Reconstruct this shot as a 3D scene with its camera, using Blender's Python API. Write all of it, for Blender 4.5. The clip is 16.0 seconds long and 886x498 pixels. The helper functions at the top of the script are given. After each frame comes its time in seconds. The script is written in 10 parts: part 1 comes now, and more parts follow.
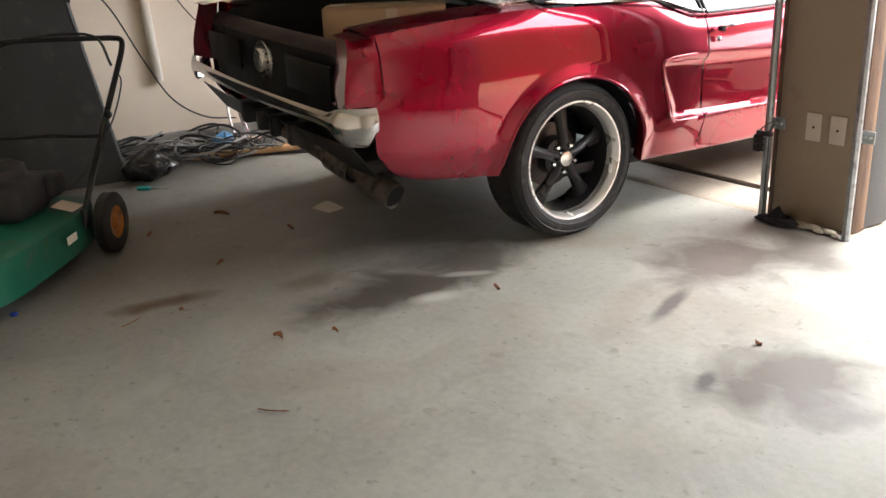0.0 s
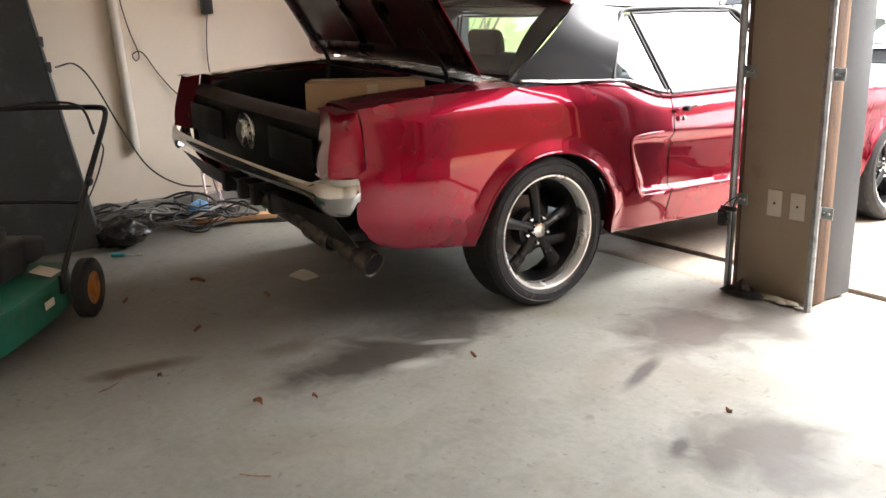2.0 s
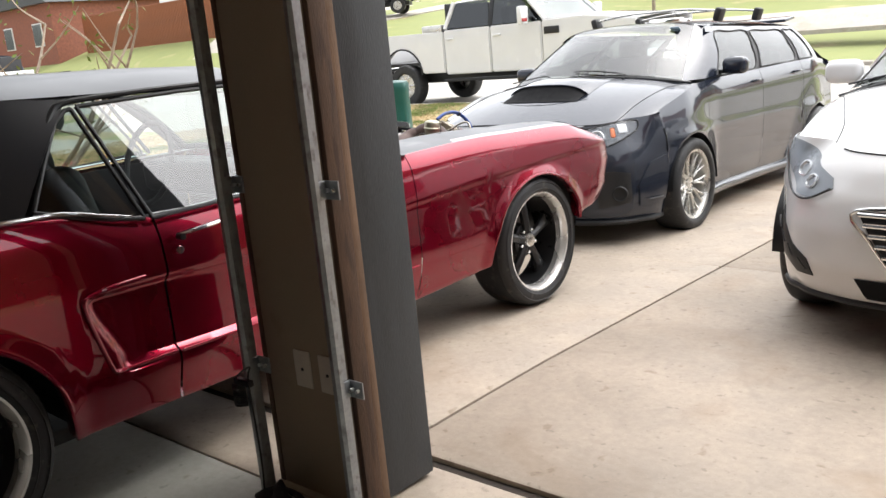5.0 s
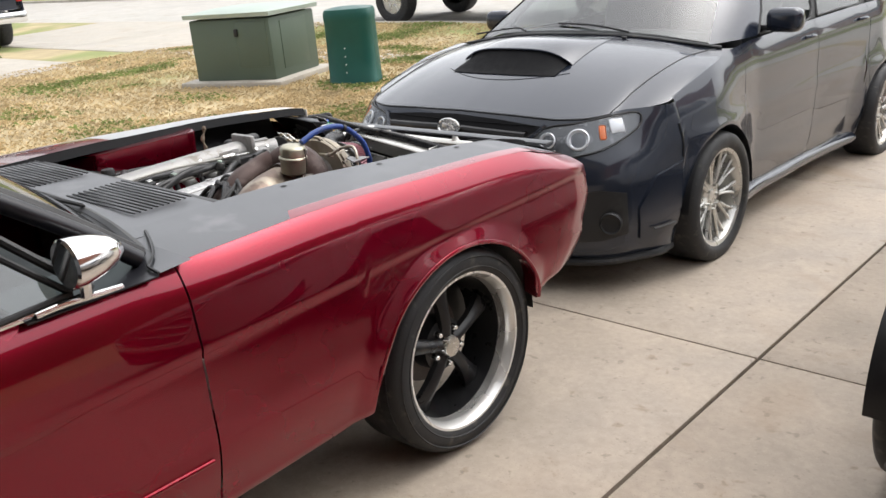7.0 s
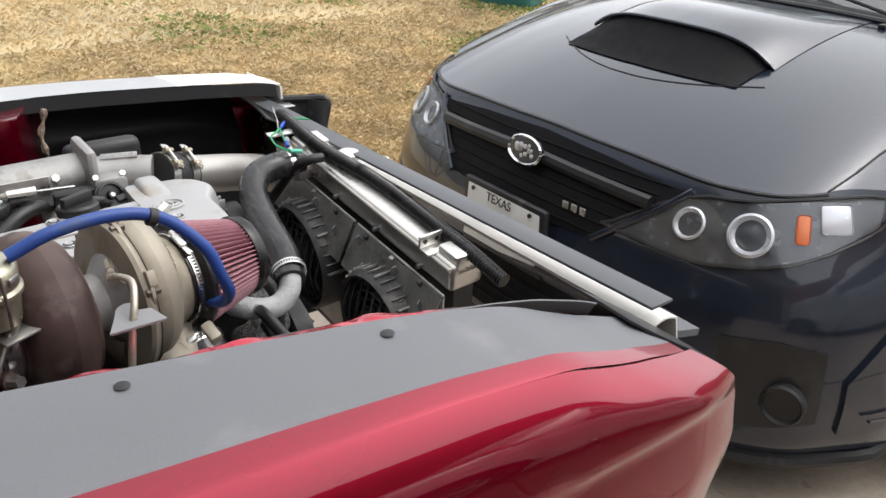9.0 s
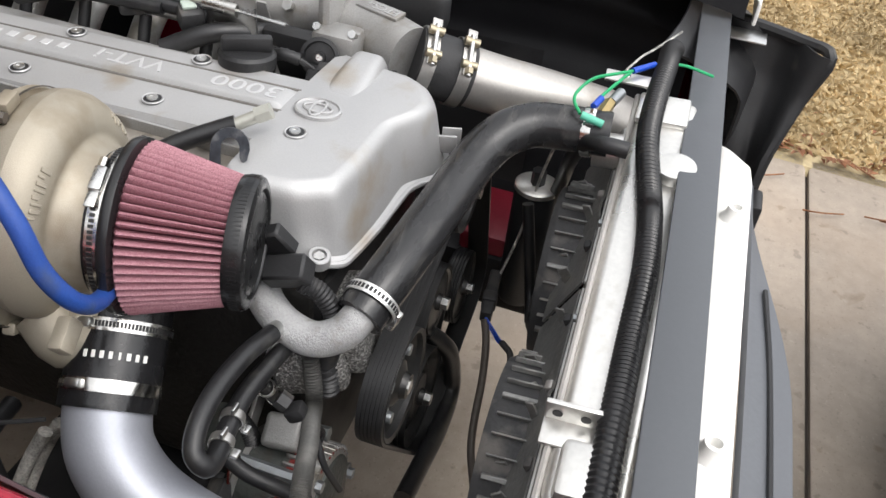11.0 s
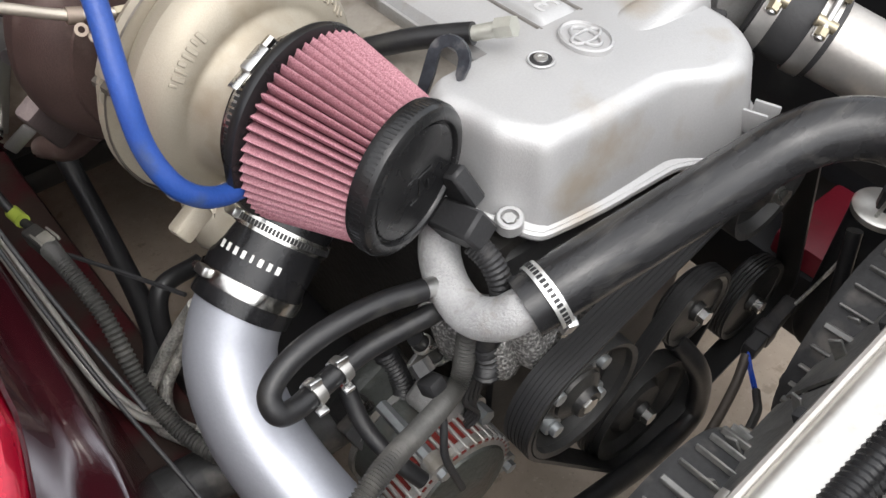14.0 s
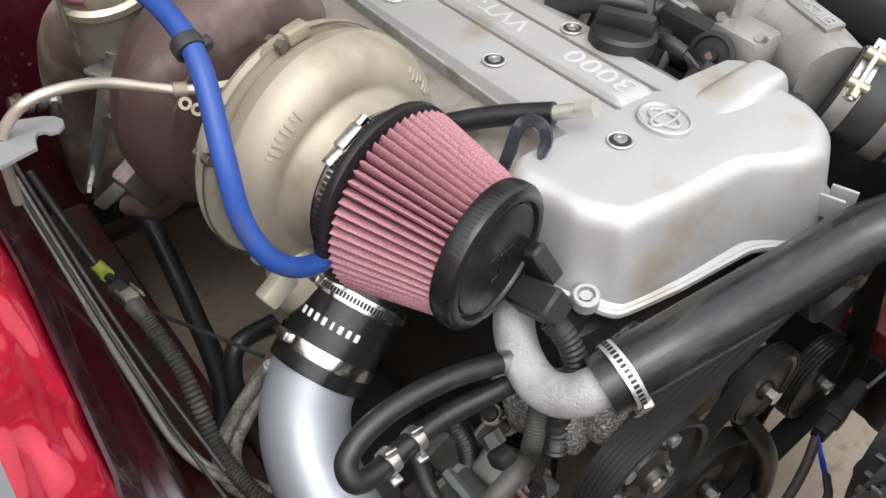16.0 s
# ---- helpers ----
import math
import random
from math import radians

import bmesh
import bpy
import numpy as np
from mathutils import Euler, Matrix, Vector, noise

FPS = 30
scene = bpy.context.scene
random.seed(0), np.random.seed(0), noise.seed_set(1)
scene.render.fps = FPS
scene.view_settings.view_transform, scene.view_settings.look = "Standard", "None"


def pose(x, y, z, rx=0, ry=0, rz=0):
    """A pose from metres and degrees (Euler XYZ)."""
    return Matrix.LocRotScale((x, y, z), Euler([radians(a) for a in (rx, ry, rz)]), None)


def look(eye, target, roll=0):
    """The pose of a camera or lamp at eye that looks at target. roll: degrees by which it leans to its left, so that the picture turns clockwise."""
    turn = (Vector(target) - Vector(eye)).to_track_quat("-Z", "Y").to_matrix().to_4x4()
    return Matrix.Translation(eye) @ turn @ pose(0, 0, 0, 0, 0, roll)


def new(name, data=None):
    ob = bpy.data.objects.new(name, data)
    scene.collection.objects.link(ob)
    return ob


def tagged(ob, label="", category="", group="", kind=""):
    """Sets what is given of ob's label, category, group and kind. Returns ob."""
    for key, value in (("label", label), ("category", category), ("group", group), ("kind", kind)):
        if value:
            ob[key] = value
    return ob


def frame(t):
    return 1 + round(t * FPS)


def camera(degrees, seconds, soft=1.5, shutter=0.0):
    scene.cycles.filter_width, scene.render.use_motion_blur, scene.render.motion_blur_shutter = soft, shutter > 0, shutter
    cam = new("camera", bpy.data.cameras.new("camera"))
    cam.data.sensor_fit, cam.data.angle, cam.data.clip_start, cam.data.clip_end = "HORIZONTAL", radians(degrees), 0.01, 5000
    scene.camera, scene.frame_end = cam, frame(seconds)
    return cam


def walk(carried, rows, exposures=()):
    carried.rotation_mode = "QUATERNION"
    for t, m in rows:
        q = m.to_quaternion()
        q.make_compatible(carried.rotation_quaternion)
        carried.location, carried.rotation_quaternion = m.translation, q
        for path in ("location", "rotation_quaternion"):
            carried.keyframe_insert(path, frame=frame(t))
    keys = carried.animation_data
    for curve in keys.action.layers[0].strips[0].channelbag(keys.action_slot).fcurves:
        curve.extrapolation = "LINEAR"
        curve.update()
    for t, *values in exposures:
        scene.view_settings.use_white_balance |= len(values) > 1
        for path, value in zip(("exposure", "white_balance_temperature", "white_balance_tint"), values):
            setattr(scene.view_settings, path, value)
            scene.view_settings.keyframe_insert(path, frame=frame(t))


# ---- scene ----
cam = camera(54.1, 16.0)
PATH = [
    (0, (3.539, -2.387, 1.185), (1.939, -1.381, 0.532), -2.5),
    (0.5, (3.547, -2.444, 1.19), (1.955, -1.392, 0.592), -1.5),
    (1, (3.56, -2.456, 1.211), (1.971, -1.378, 0.652), -1.2),
    (1.5, (3.561, -2.465, 1.207), (1.97, -1.371, 0.686), -0.9),
    (2, (3.571, -2.472, 1.201), (1.981, -1.366, 0.701), -1.2),
    (2.5, (3.565, -2.451, 1.192), (1.982, -1.335, 0.694), -1.8),
    (3, (3.57, -2.289, 1.197), (2.01, -1.138, 0.706), -2.9),
    (3.5, (3.612, -1.929, 1.238), (2.102, -0.691, 0.807), -3.1),
    (4, (3.481, -1.584, 1.277), (2.054, -0.246, 0.857), -3.8),
    (4.5, (3.366, -1.169, 1.317), (2.03, 0.255, 0.884), -5.0),
    (5, (3.317, -0.686, 1.337), (2.024, 0.765, 0.867), -5.4),
    (5.2, (3.326, -0.502, 1.327), (2.047, 0.958, 0.844), -5.8),
    (7.3, (2.273, 1.271, 1.512), (0.975, 2.616, 0.802), -4.4),
    (7.5, (2.169, 1.426, 1.511), (0.85, 2.744, 0.787), -4.2),
    (8, (1.898, 1.822, 1.51), (0.571, 3.114, 0.757), -3.3),
    (8.2, (1.806, 1.986, 1.481), (0.463, 3.254, 0.714), -2.8),
    (10.3, (0.941, 3.249, 1.383), (-0.709, 3.46, 0.272), 6.9),
    (10.5, (0.885, 3.307, 1.375), (-0.748, 3.346, 0.221), 7.5),
    (11, (0.773, 3.408, 1.332), (-0.732, 3.031, 0.069), 6.9),
    (11.5, (0.615, 3.401, 1.283), (-0.689, 2.749, -0.087), 5.2),
    (12, (0.534, 3.439, 1.257), (-0.548, 2.548, -0.171), 3.2),
    (12.5, (0.493, 3.488, 1.248), (-0.465, 2.498, -0.201), 2.4),
    (13, (0.481, 3.495, 1.24), (-0.438, 2.486, -0.221), 1.3),
    (13.5, (0.484, 3.489, 1.239), (-0.42, 2.483, -0.235), 1.1),
    (14, (0.499, 3.475, 1.251), (-0.39, 2.441, -0.212), 1.0),
    (14.5, (0.506, 3.467, 1.261), (-0.373, 2.397, -0.182), 0.7),
    (15, (0.506, 3.465, 1.265), (-0.375, 2.37, -0.158), 0.4),
    (15.5, (0.508, 3.459, 1.267), (-0.373, 2.34, -0.136), 0.3),
    (16, (0.52, 3.453, 1.277), (-0.338, 2.292, -0.106), 0.1),
]
walk(cam, [(t, look(eye, target, roll)) for t, eye, target, roll in PATH],
     exposures=((0, 3.56), (2.5, 3.58), (3.0, 3.46), (3.5, 2.9), (4.0, 2.42), (4.5, 1.92), (5.0, 1.4), (7.5, .9), (8.2, .9), (10.3, 1.0), (12, 1.0), (14, 1.2), (16, 1.22)))

# ---- world and light ----
world = bpy.data.worlds.new("overcast_sky")
scene.world = world
world.use_nodes = True
wn, wl = world.node_tree.nodes, world.node_tree.links
sky = wn.new("ShaderNodeTexSky")
sky.sky_type = 'NISHITA'
sky.sun_disc = False
sky.sun_elevation, sky.sun_rotation = radians(61), radians(23)
sky.air_density, sky.dust_density, sky.ozone_density = 1.0, 4.0, 1.5
grey = wn.new("ShaderNodeHueSaturation")
grey.inputs["Saturation"].default_value = 0.22
wl.new(sky.outputs[0], grey.inputs["Color"])
wl.new(grey.outputs[0], wn["Background"].inputs[0])
wn["Background"].inputs[1].default_value = 0.15

sun_data = bpy.data.lights.new("sun", 'SUN')
sun_data.energy, sun_data.angle, sun_data.color = 1.0, radians(150), (1.0, 0.985, 0.97)
sun = new("sun", sun_data)
sun.matrix_world = look((3, 7, 14), (0, 0, 0))


# ---- mesh helpers ----
def V(*a):
    return Vector(a)


def part(name, bm, material, parent=None, label="", smooth=True, recalc=True):
    """Link a bmesh as one mesh object under a thing or part."""
    if recalc:
        bmesh.ops.recalc_face_normals(bm, faces=bm.faces)
    me = bpy.data.meshes.new(name)
    bm.to_mesh(me)
    bm.free()
    if smooth:
        for p in me.polygons:
            p.use_smooth = True
        me.set_sharp_from_angle(angle=radians(38))
    me.materials.append(material)
    ob = new(name, me)
    if parent is not None:
        ob.parent = parent
    if label:
        ob["label"] = label
    return ob


def thing(name, label, category, at=(0, 0, 0), group="", kind=""):
    ob = new(name)
    ob.location = at
    ob.empty_display_size = 0.1
    return tagged(ob, label, category, group, kind)


def single(name, bm, material, label, category, group="", kind="", smooth=True):
    return tagged(part(name, bm, material, smooth=smooth), label, category, group, kind)


def box(bm, c, s, rot=None, bevel=0.0, seg=2):
    """A box of size s round c, with rounded edges."""
    m = Matrix.Translation(c) @ (rot.to_4x4() if rot is not None else Matrix())
    r = bmesh.ops.create_cube(bm, size=1.0, matrix=m @ Matrix.Diagonal((*s, 1)))
    if bevel > 0:
        es = {e for v in r["verts"] for e in v.link_edges}
        bmesh.ops.bevel(bm, geom=list(es), offset=bevel, segments=seg, affect='EDGES', profile=0.5)
    return bm


def frame_z(d):
    """A turn that brings z onto d."""
    return Vector(d).normalized().to_track_quat('Z', 'Y').to_matrix()


def rod(bm, a, b, r, r2=None, seg=16, cap=True):
    a, b = Vector(a), Vector(b)
    d = b - a
    m = Matrix.Translation((a + b) / 2) @ frame_z(d).to_4x4()
    bmesh.ops.create_cone(bm, cap_ends=cap, cap_tris=False, segments=seg, radius1=r, radius2=r if r2 is None else r2, depth=d.length, matrix=m)
    return bm


def ball(bm, c, r, seg=12, scale=(1, 1, 1)):
    bmesh.ops.create_uvsphere(bm, u_segments=seg, v_segments=max(6, seg // 2 + 2), radius=r, matrix=Matrix.Translation(c) @ Matrix.Diagonal((*scale, 1)))
    return bm


def lathe(bm, profile, at=(0, 0, 0), axis=(0, 0, 1), seg=32, closed=False):
    """Turn (radius, height) pairs round an axis."""
    m = Matrix.Translation(at) @ frame_z(axis).to_4x4()
    rings = []
    for r, h in profile:
        rings.append([bm.verts.new(m @ V(r * math.cos(2 * math.pi * i / seg), r * math.sin(2 * math.pi * i / seg), h)) for i in range(seg)])
    pairs = list(zip(rings, rings[1:])) + ([(rings[-1], rings[0])] if closed else [])
    for a, b in pairs:
        for i in range(seg):
            j = (i + 1) % seg
            bm.faces.new((a[i], a[j], b[j], b[i]))
    if not closed:
        for ring in (rings[0], rings[-1]):
            if (ring[0].co - ring[seg // 2].co).length > 1e-4:
                bm.faces.new(ring)
    bmesh.ops.remove_doubles(bm, verts=[v for ring in (rings[0], rings[-1]) for v in ring], dist=1e-6)
    return bm


def spline(pts, n):
    """A smooth line through pts."""
    p = [Vector(q) for q in pts]
    p = [2 * p[0] - p[1]] + p + [2 * p[-1] - p[-2]]
    out = []
    for i in range(1, len(p) - 2):
        for k in range(n):
            t = k / n
            out.append(0.5 * (2 * p[i] + (p[i + 1] - p[i - 1]) * t + (2 * p[i - 1] - 5 * p[i] + 4 * p[i + 1] - p[i + 2]) * t * t
                              + (3 * p[i] - p[i - 1] - 3 * p[i + 1] + p[i + 2]) * t ** 3))
    out.append(p[-2])
    return out


def tube(bm, pts, r, seg=12, n=8, ribs=0.0, cap=True, flat=1.0):
    """A round pipe along a smooth line; r may be a function of 0..1; ribs: relief of a corrugated loom."""
    line = spline(pts, n)
    up = V(0, 0, 1)
    rings = []
    for i, c in enumerate(line):
        d = (line[min(i + 1, len(line) - 1)] - line[max(i - 1, 0)]).normalized()
        side = d.cross(up)
        if side.length < 0.1:
            side = d.cross(V(1, 0, 0))
        side.normalize()
        up = side.cross(d).normalized()
        rr = r(i / (len(line) - 1)) if callable(r) else r
        rr *= 1 + ribs * (1 if i % 2 else -1)
        rings.append([bm.verts.new(c + side * (rr * math.cos(2 * math.pi * k / seg)) + up * (rr * flat * math.sin(2 * math.pi * k / seg))) for k in range(seg)])
    for a, b in zip(rings, rings[1:]):
        for k in range(seg):
            j = (k + 1) % seg
            bm.faces.new((a[k], a[j], b[j], b[k]))
    if cap:
        bm.faces.new(rings[0])
        bm.faces.new(rings[-1])
    return bm


def grid(bm, fn, nu, nv, keep=None):
    """A sheet fn(u, v), u and v from 0 to 1."""
    vs = [[bm.verts.new(fn(i / nu, j / nv)) for j in range(nv + 1)] for i in range(nu + 1)]
    for i in range(nu):
        for j in range(nv):
            if keep is None or keep((i + .5) / nu, (j + .5) / nv):
                bm.faces.new((vs[i][j], vs[i + 1][j], vs[i + 1][j + 1], vs[i][j + 1]))
    if keep is not None:
        bmesh.ops.delete(bm, geom=[v for v in bm.verts if not v.link_faces], context='VERTS')
    return bm


def thick(bm, t):
    """Give an open sheet a thickness."""
    bmesh.ops.recalc_face_normals(bm, faces=bm.faces)
    bmesh.ops.solidify(bm, geom=bm.faces[:], thickness=t)
    return bm


def lerp(tab, y):
    """Value of a table of (y, value) at y, smoothed between its rows."""
    if y <= tab[0][0]:
        return tab[0][1]
    for (a, p), (b, q) in zip(tab, tab[1:]):
        if y <= b:
            return p + (q - p) * (y - a) / (b - a)
    return tab[-1][1]


def sm(a, b, x):
    t = min(1, max(0, (x - a) / (b - a)))
    return t * t * (3 - 2 * t)


def smooth_lerp(tab, y, w=0.06):
    return (lerp(tab, y - w) + 2 * lerp(tab, y) + lerp(tab, y + w)) / 4


def prism(bm, poly, a, b, axis='y'):
    """A flat outline pulled from a to b along an axis."""
    def at(p, h):
        return V(p[0], h, p[1]) if axis == 'y' else V(h, p[0], p[1]) if axis == 'x' else V(p[0], p[1], h)
    lo = [bm.verts.new(at(p, a)) for p in poly]
    hi = [bm.verts.new(at(p, b)) for p in poly]
    bm.faces.new(lo)
    bm.faces.new(hi)
    for i in range(len(poly)):
        j = (i + 1) % len(poly)
        bm.faces.new((lo[i], lo[j], hi[j], hi[i]))
    return bm


def ruled(bm, fn, low, high, n, m, off=0.0):
    """A patch on the surface fn(u, v) between two lines of (u, v)."""
    def on(line, t):
        x = t * (len(line) - 1)
        i = min(int(x), len(line) - 2)
        f = x - i
        return (line[i][0] * (1 - f) + line[i + 1][0] * f, line[i][1] * (1 - f) + line[i + 1][1] * f)

    def put(s, t):
        a, b = on(low, s), on(high, s)
        return fn(a[0] * (1 - t) + b[0] * t, a[1] * (1 - t) + b[1] * t, off)
    return grid(bm, put, n, m)


def B():
    return bmesh.new()


# ---- materials ----
def mat(name, colour, rough=0.5, metal=0.0, var=0.15, scale=8.0, fine=60.0, bump=0.1, coat=0.0, spec=0.5, dirt=None, dirt_at=0.62, rvar=0.1, trans=0.0, alpha=1.0, stretch=(1, 1, 1), ior=1.45, flake=False):
    """A surface with variation at two scales, fine relief and, if asked, dirt in patches."""
    m = bpy.data.materials.new(name)
    m.use_nodes = True
    n, l = m.node_tree.nodes, m.node_tree.links
    p = n["Principled BSDF"]
    tc = n.new("ShaderNodeTexCoord")
    mp = n.new("ShaderNodeMapping")
    mp.inputs["Scale"].default_value = stretch
    l.new(tc.outputs["Object"], mp.inputs[0])

    def nz(sc, det=4):
        t = n.new("ShaderNodeTexNoise")
        t.inputs["Scale"].default_value, t.inputs["Detail"].default_value = sc, det
        l.new(mp.outputs[0], t.inputs["Vector"])
        return t.outputs["Fac"]

    def rng(x, a, b, c, d):
        r = n.new("ShaderNodeMapRange")
        for i, v in enumerate((a, b, c, d)):
            r.inputs[i + 1].default_value = v
        l.new(x, r.inputs[0])
        return r.outputs[0]
    big, small = nz(scale), nz(fine, 3)
    c = n.new("ShaderNodeMix")
    c.data_type = 'RGBA'
    c.inputs[6].default_value = (*[x * (1 - var) for x in colour], 1)
    c.inputs[7].default_value = (*[min(1, x * (1 + var)) for x in colour], 1)
    mixv = n.new("ShaderNodeMath")
    mixv.operation = 'MULTIPLY_ADD'
    mixv.inputs[1].default_value = 0.35
    l.new(rng(small, 0.3, 0.7, 0, 1), mixv.inputs[0])
    l.new(rng(big, 0.3, 0.7, 0, 0.65), mixv.inputs[2])
    l.new(mixv.outputs[0], c.inputs[0])
    col = c.outputs[2]
    if dirt:
        d = n.new("ShaderNodeMix")
        d.data_type = 'RGBA'
        l.new(rng(nz(scale * 1.7, 8), dirt_at - 0.06, dirt_at + 0.08, 0, 0.85), d.inputs[0])
        l.new(col, d.inputs[6])
        d.inputs[7].default_value = (*dirt, 1)
        col = d.outputs[2]
    l.new(col, p.inputs["Base Color"])
    l.new(rng(big, 0.3, 0.7, max(0.02, rough - rvar), min(1, rough + rvar)), p.inputs["Roughness"])
    p.inputs["Metallic"].default_value = metal
    p.inputs["Coat Weight"].default_value = coat
    p.inputs["Coat Roughness"].default_value = 0.02
    p.inputs["Specular IOR Level"].default_value = spec
    p.inputs["Transmission Weight"].default_value = trans
    p.inputs["IOR"].default_value = ior
    p.inputs["Alpha"].default_value = alpha
    if bump:
        b = n.new("ShaderNodeBump")
        b.inputs["Strength"].default_value = bump
        b.inputs["Distance"].default_value = 0.004
        l.new(small, b.inputs["Height"])
        l.new(b.outputs[0], p.inputs["Normal"])
    return m


def glass(name, colour=(0.9, 0.95, 0.93), rough=0.02, tint=0.25, ior=2.0):
    """Thin pane: clear with real reflections."""
    m = bpy.data.materials.new(name)
    m.use_nodes = True
    n, l = m.node_tree.nodes, m.node_tree.links
    out = n["Material Output"]
    n.remove(n["Principled BSDF"])
    tr, gl, mx, fr = n.new("ShaderNodeBsdfTransparent"), n.new("ShaderNodeBsdfGlossy"), n.new("ShaderNodeMixShader"), n.new("ShaderNodeLayerWeight")
    tr.inputs[0].default_value = (*[c * (1 - tint) for c in colour], 1)
    gl.inputs["Roughness"].default_value = rough
    fr.inputs[0].default_value = 0.5
    f0 = ((ior - 1) / (ior + 1)) ** 2
    pw, ma = n.new("ShaderNodeMath"), n.new("ShaderNodeMath")
    pw.operation, ma.operation = 'POWER', 'MULTIPLY_ADD'
    pw.inputs[1].default_value = 5.0
    ma.inputs[1].default_value, ma.inputs[2].default_value = 1 - f0, f0
    l.new(fr.outputs["Facing"], pw.inputs[0])
    l.new(pw.outputs[0], ma.inputs[0])
    l.new(ma.outputs[0], mx.inputs[0])
    l.new(tr.outputs[0], mx.inputs[1])
    l.new(gl.outputs[0], mx.inputs[2])
    l.new(mx.outputs[0], out.inputs[0])
    return m


RED = mat("candy_red_paint", (0.225, 0.001, 0.017), 0.27, 0.8, 0.06, 3, 900, 0.006, coat=1.0, rvar=0.02, spec=0.1)
ROOF_BLACK = mat("gloss_black_roof", (0.014, 0.014, 0.018), 0.34, 0.0, 0.1, 3, 500, 0.010, spec=0.4, coat=0.15, rvar=0.03)
BAY_BLACK = mat("bay_black", (0.007, 0.007, 0.008), 0.5, 0.0, 0.3, 6, 200, 0.05, spec=0.2, dirt=(0.018, 0.017, 0.016), dirt_at=0.68)
MESH_BLACK = mat("grille_black", (0.008, 0.008, 0.009), 0.7, 0.0, 0.2, 30, 300, 0.1, spec=0.15)
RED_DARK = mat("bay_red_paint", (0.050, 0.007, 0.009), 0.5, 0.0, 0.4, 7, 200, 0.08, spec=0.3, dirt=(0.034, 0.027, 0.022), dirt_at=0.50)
PRIMER = mat("grey_primer", (0.132, 0.137, 0.147), 0.48, 0.0, 0.10, 4, 350, 0.05, dirt=(0.2, 0.2, 0.21), dirt_at=0.66)
# grey primer lightened to hold the sky's reflection on the far wing
FAR_PRIMER = mat("sky_lit_grey_primer", (0.40, 0.41, 0.42), 0.5, 0.0, 0.10, 5, 300, 0.05, dirt=(0.5, 0.5, 0.5), dirt_at=0.66)
WHITE_PRIMER = mat("white_primer", (0.72, 0.71, 0.68), 0.5, 0.0, 0.06, 6, 300, 0.05, dirt=(0.5, 0.48, 0.44), dirt_at=0.7)
BLACK_SATIN = mat("black_satin", (0.014, 0.014, 0.015), 0.42, 0.0, 0.3, 6, 200, 0.05, dirt=(0.03, 0.03, 0.03))
BLACK_PLASTIC = mat("black_plastic", (0.018, 0.018, 0.019), 0.5, 0.0, 0.3, 12, 260, 0.1, dirt=(0.06, 0.055, 0.05), dirt_at=0.68)
DUSTY_PLASTIC = mat("dusty_plastic", (0.035, 0.035, 0.036), 0.6, 0.0, 0.4, 14, 200, 0.15, dirt=(0.12, 0.11, 0.1), dirt_at=0.6)
RUBBER = mat("rubber", (0.022, 0.022, 0.023), 0.6, 0.0, 0.3, 14, 180, 0.12, dirt=(0.075, 0.07, 0.06), dirt_at=0.64)
HOSE = mat("rubber_hose", (0.015, 0.015, 0.016), 0.40, 0.0, 0.3, 18, 260, 0.08, dirt=(0.032, 0.031, 0.029), dirt_at=0.60)
# lengthwise grey streaks: some scuffs, mostly the hose's sheen put into its colour
TOP_HOSE = mat("scuff_and_sheen_hose", (0.018, 0.018, 0.019), 0.27, 0.0, 0.4, 30, 340, 0.08, dirt=(0.055, 0.053, 0.050), dirt_at=0.60, stretch=(0.2, 1.0, 1.0), rvar=.10)
CHROME = mat("chrome", (0.86, 0.86, 0.86), 0.09, 1.0, 0.05, 8, 120, 0.02, rvar=0.05)
CHROME_WORN = mat("worn_chrome", (0.62, 0.61, 0.58), 0.24, 1.0, 0.2, 9, 140, 0.05, dirt=(0.2, 0.17, 0.14), dirt_at=0.66)
STEEL = mat("steel", (0.55, 0.55, 0.54), 0.32, 1.0, 0.15, 20, 200, 0.05)
ZINC = mat("galvanised_steel", (0.34, 0.36, 0.37), 0.45, 0.8, 0.25, 14, 90, 0.06, dirt=(0.16, 0.15, 0.14), dirt_at=0.62)
ALU_PAINT = mat("silver_cover_paint", (0.415, 0.413, 0.412), 0.46, 0.5, 0.10, 6, 500, 0.10, dirt=(0.33, 0.285, 0.225), dirt_at=0.64)
ALU_CAST = mat("cast_aluminium", (0.33, 0.325, 0.315), 0.52, 0.55, 0.2, 12, 420, 0.15, dirt=(0.2, 0.18, 0.15), dirt_at=0.6)
ALU_ROUGH = mat("corroded_aluminium", (0.38, 0.38, 0.38), 0.68, 0.3, 0.25, 40, 420, 0.5, dirt=(0.30, 0.29, 0.27), dirt_at=0.62)
ALU_TUBE = mat("brushed_tube", (0.40, 0.415, 0.46), 0.46, 0.6, 0.07, 6, 260, 0.05, rvar=0.06)
ALU_DULL = mat("dull_raw_tube", (0.44, 0.42, 0.395), 0.42, 0.7, 0.12, 9, 220, 0.06, dirt=(0.33, 0.29, 0.24), dirt_at=0.64)
ALU_RAW = mat("raw_sheet_aluminium", (0.66, 0.65, 0.62), 0.33, 0.85, 0.15, 9, 150, 0.06, dirt=(0.42, 0.39, 0.33), dirt_at=0.68)
CORRODED = mat("flaking_casting", (.15, .147, .142), .5, .5, .6, 190, 260, 1.0, dirt=(.52, .51, .49), dirt_at=.53)
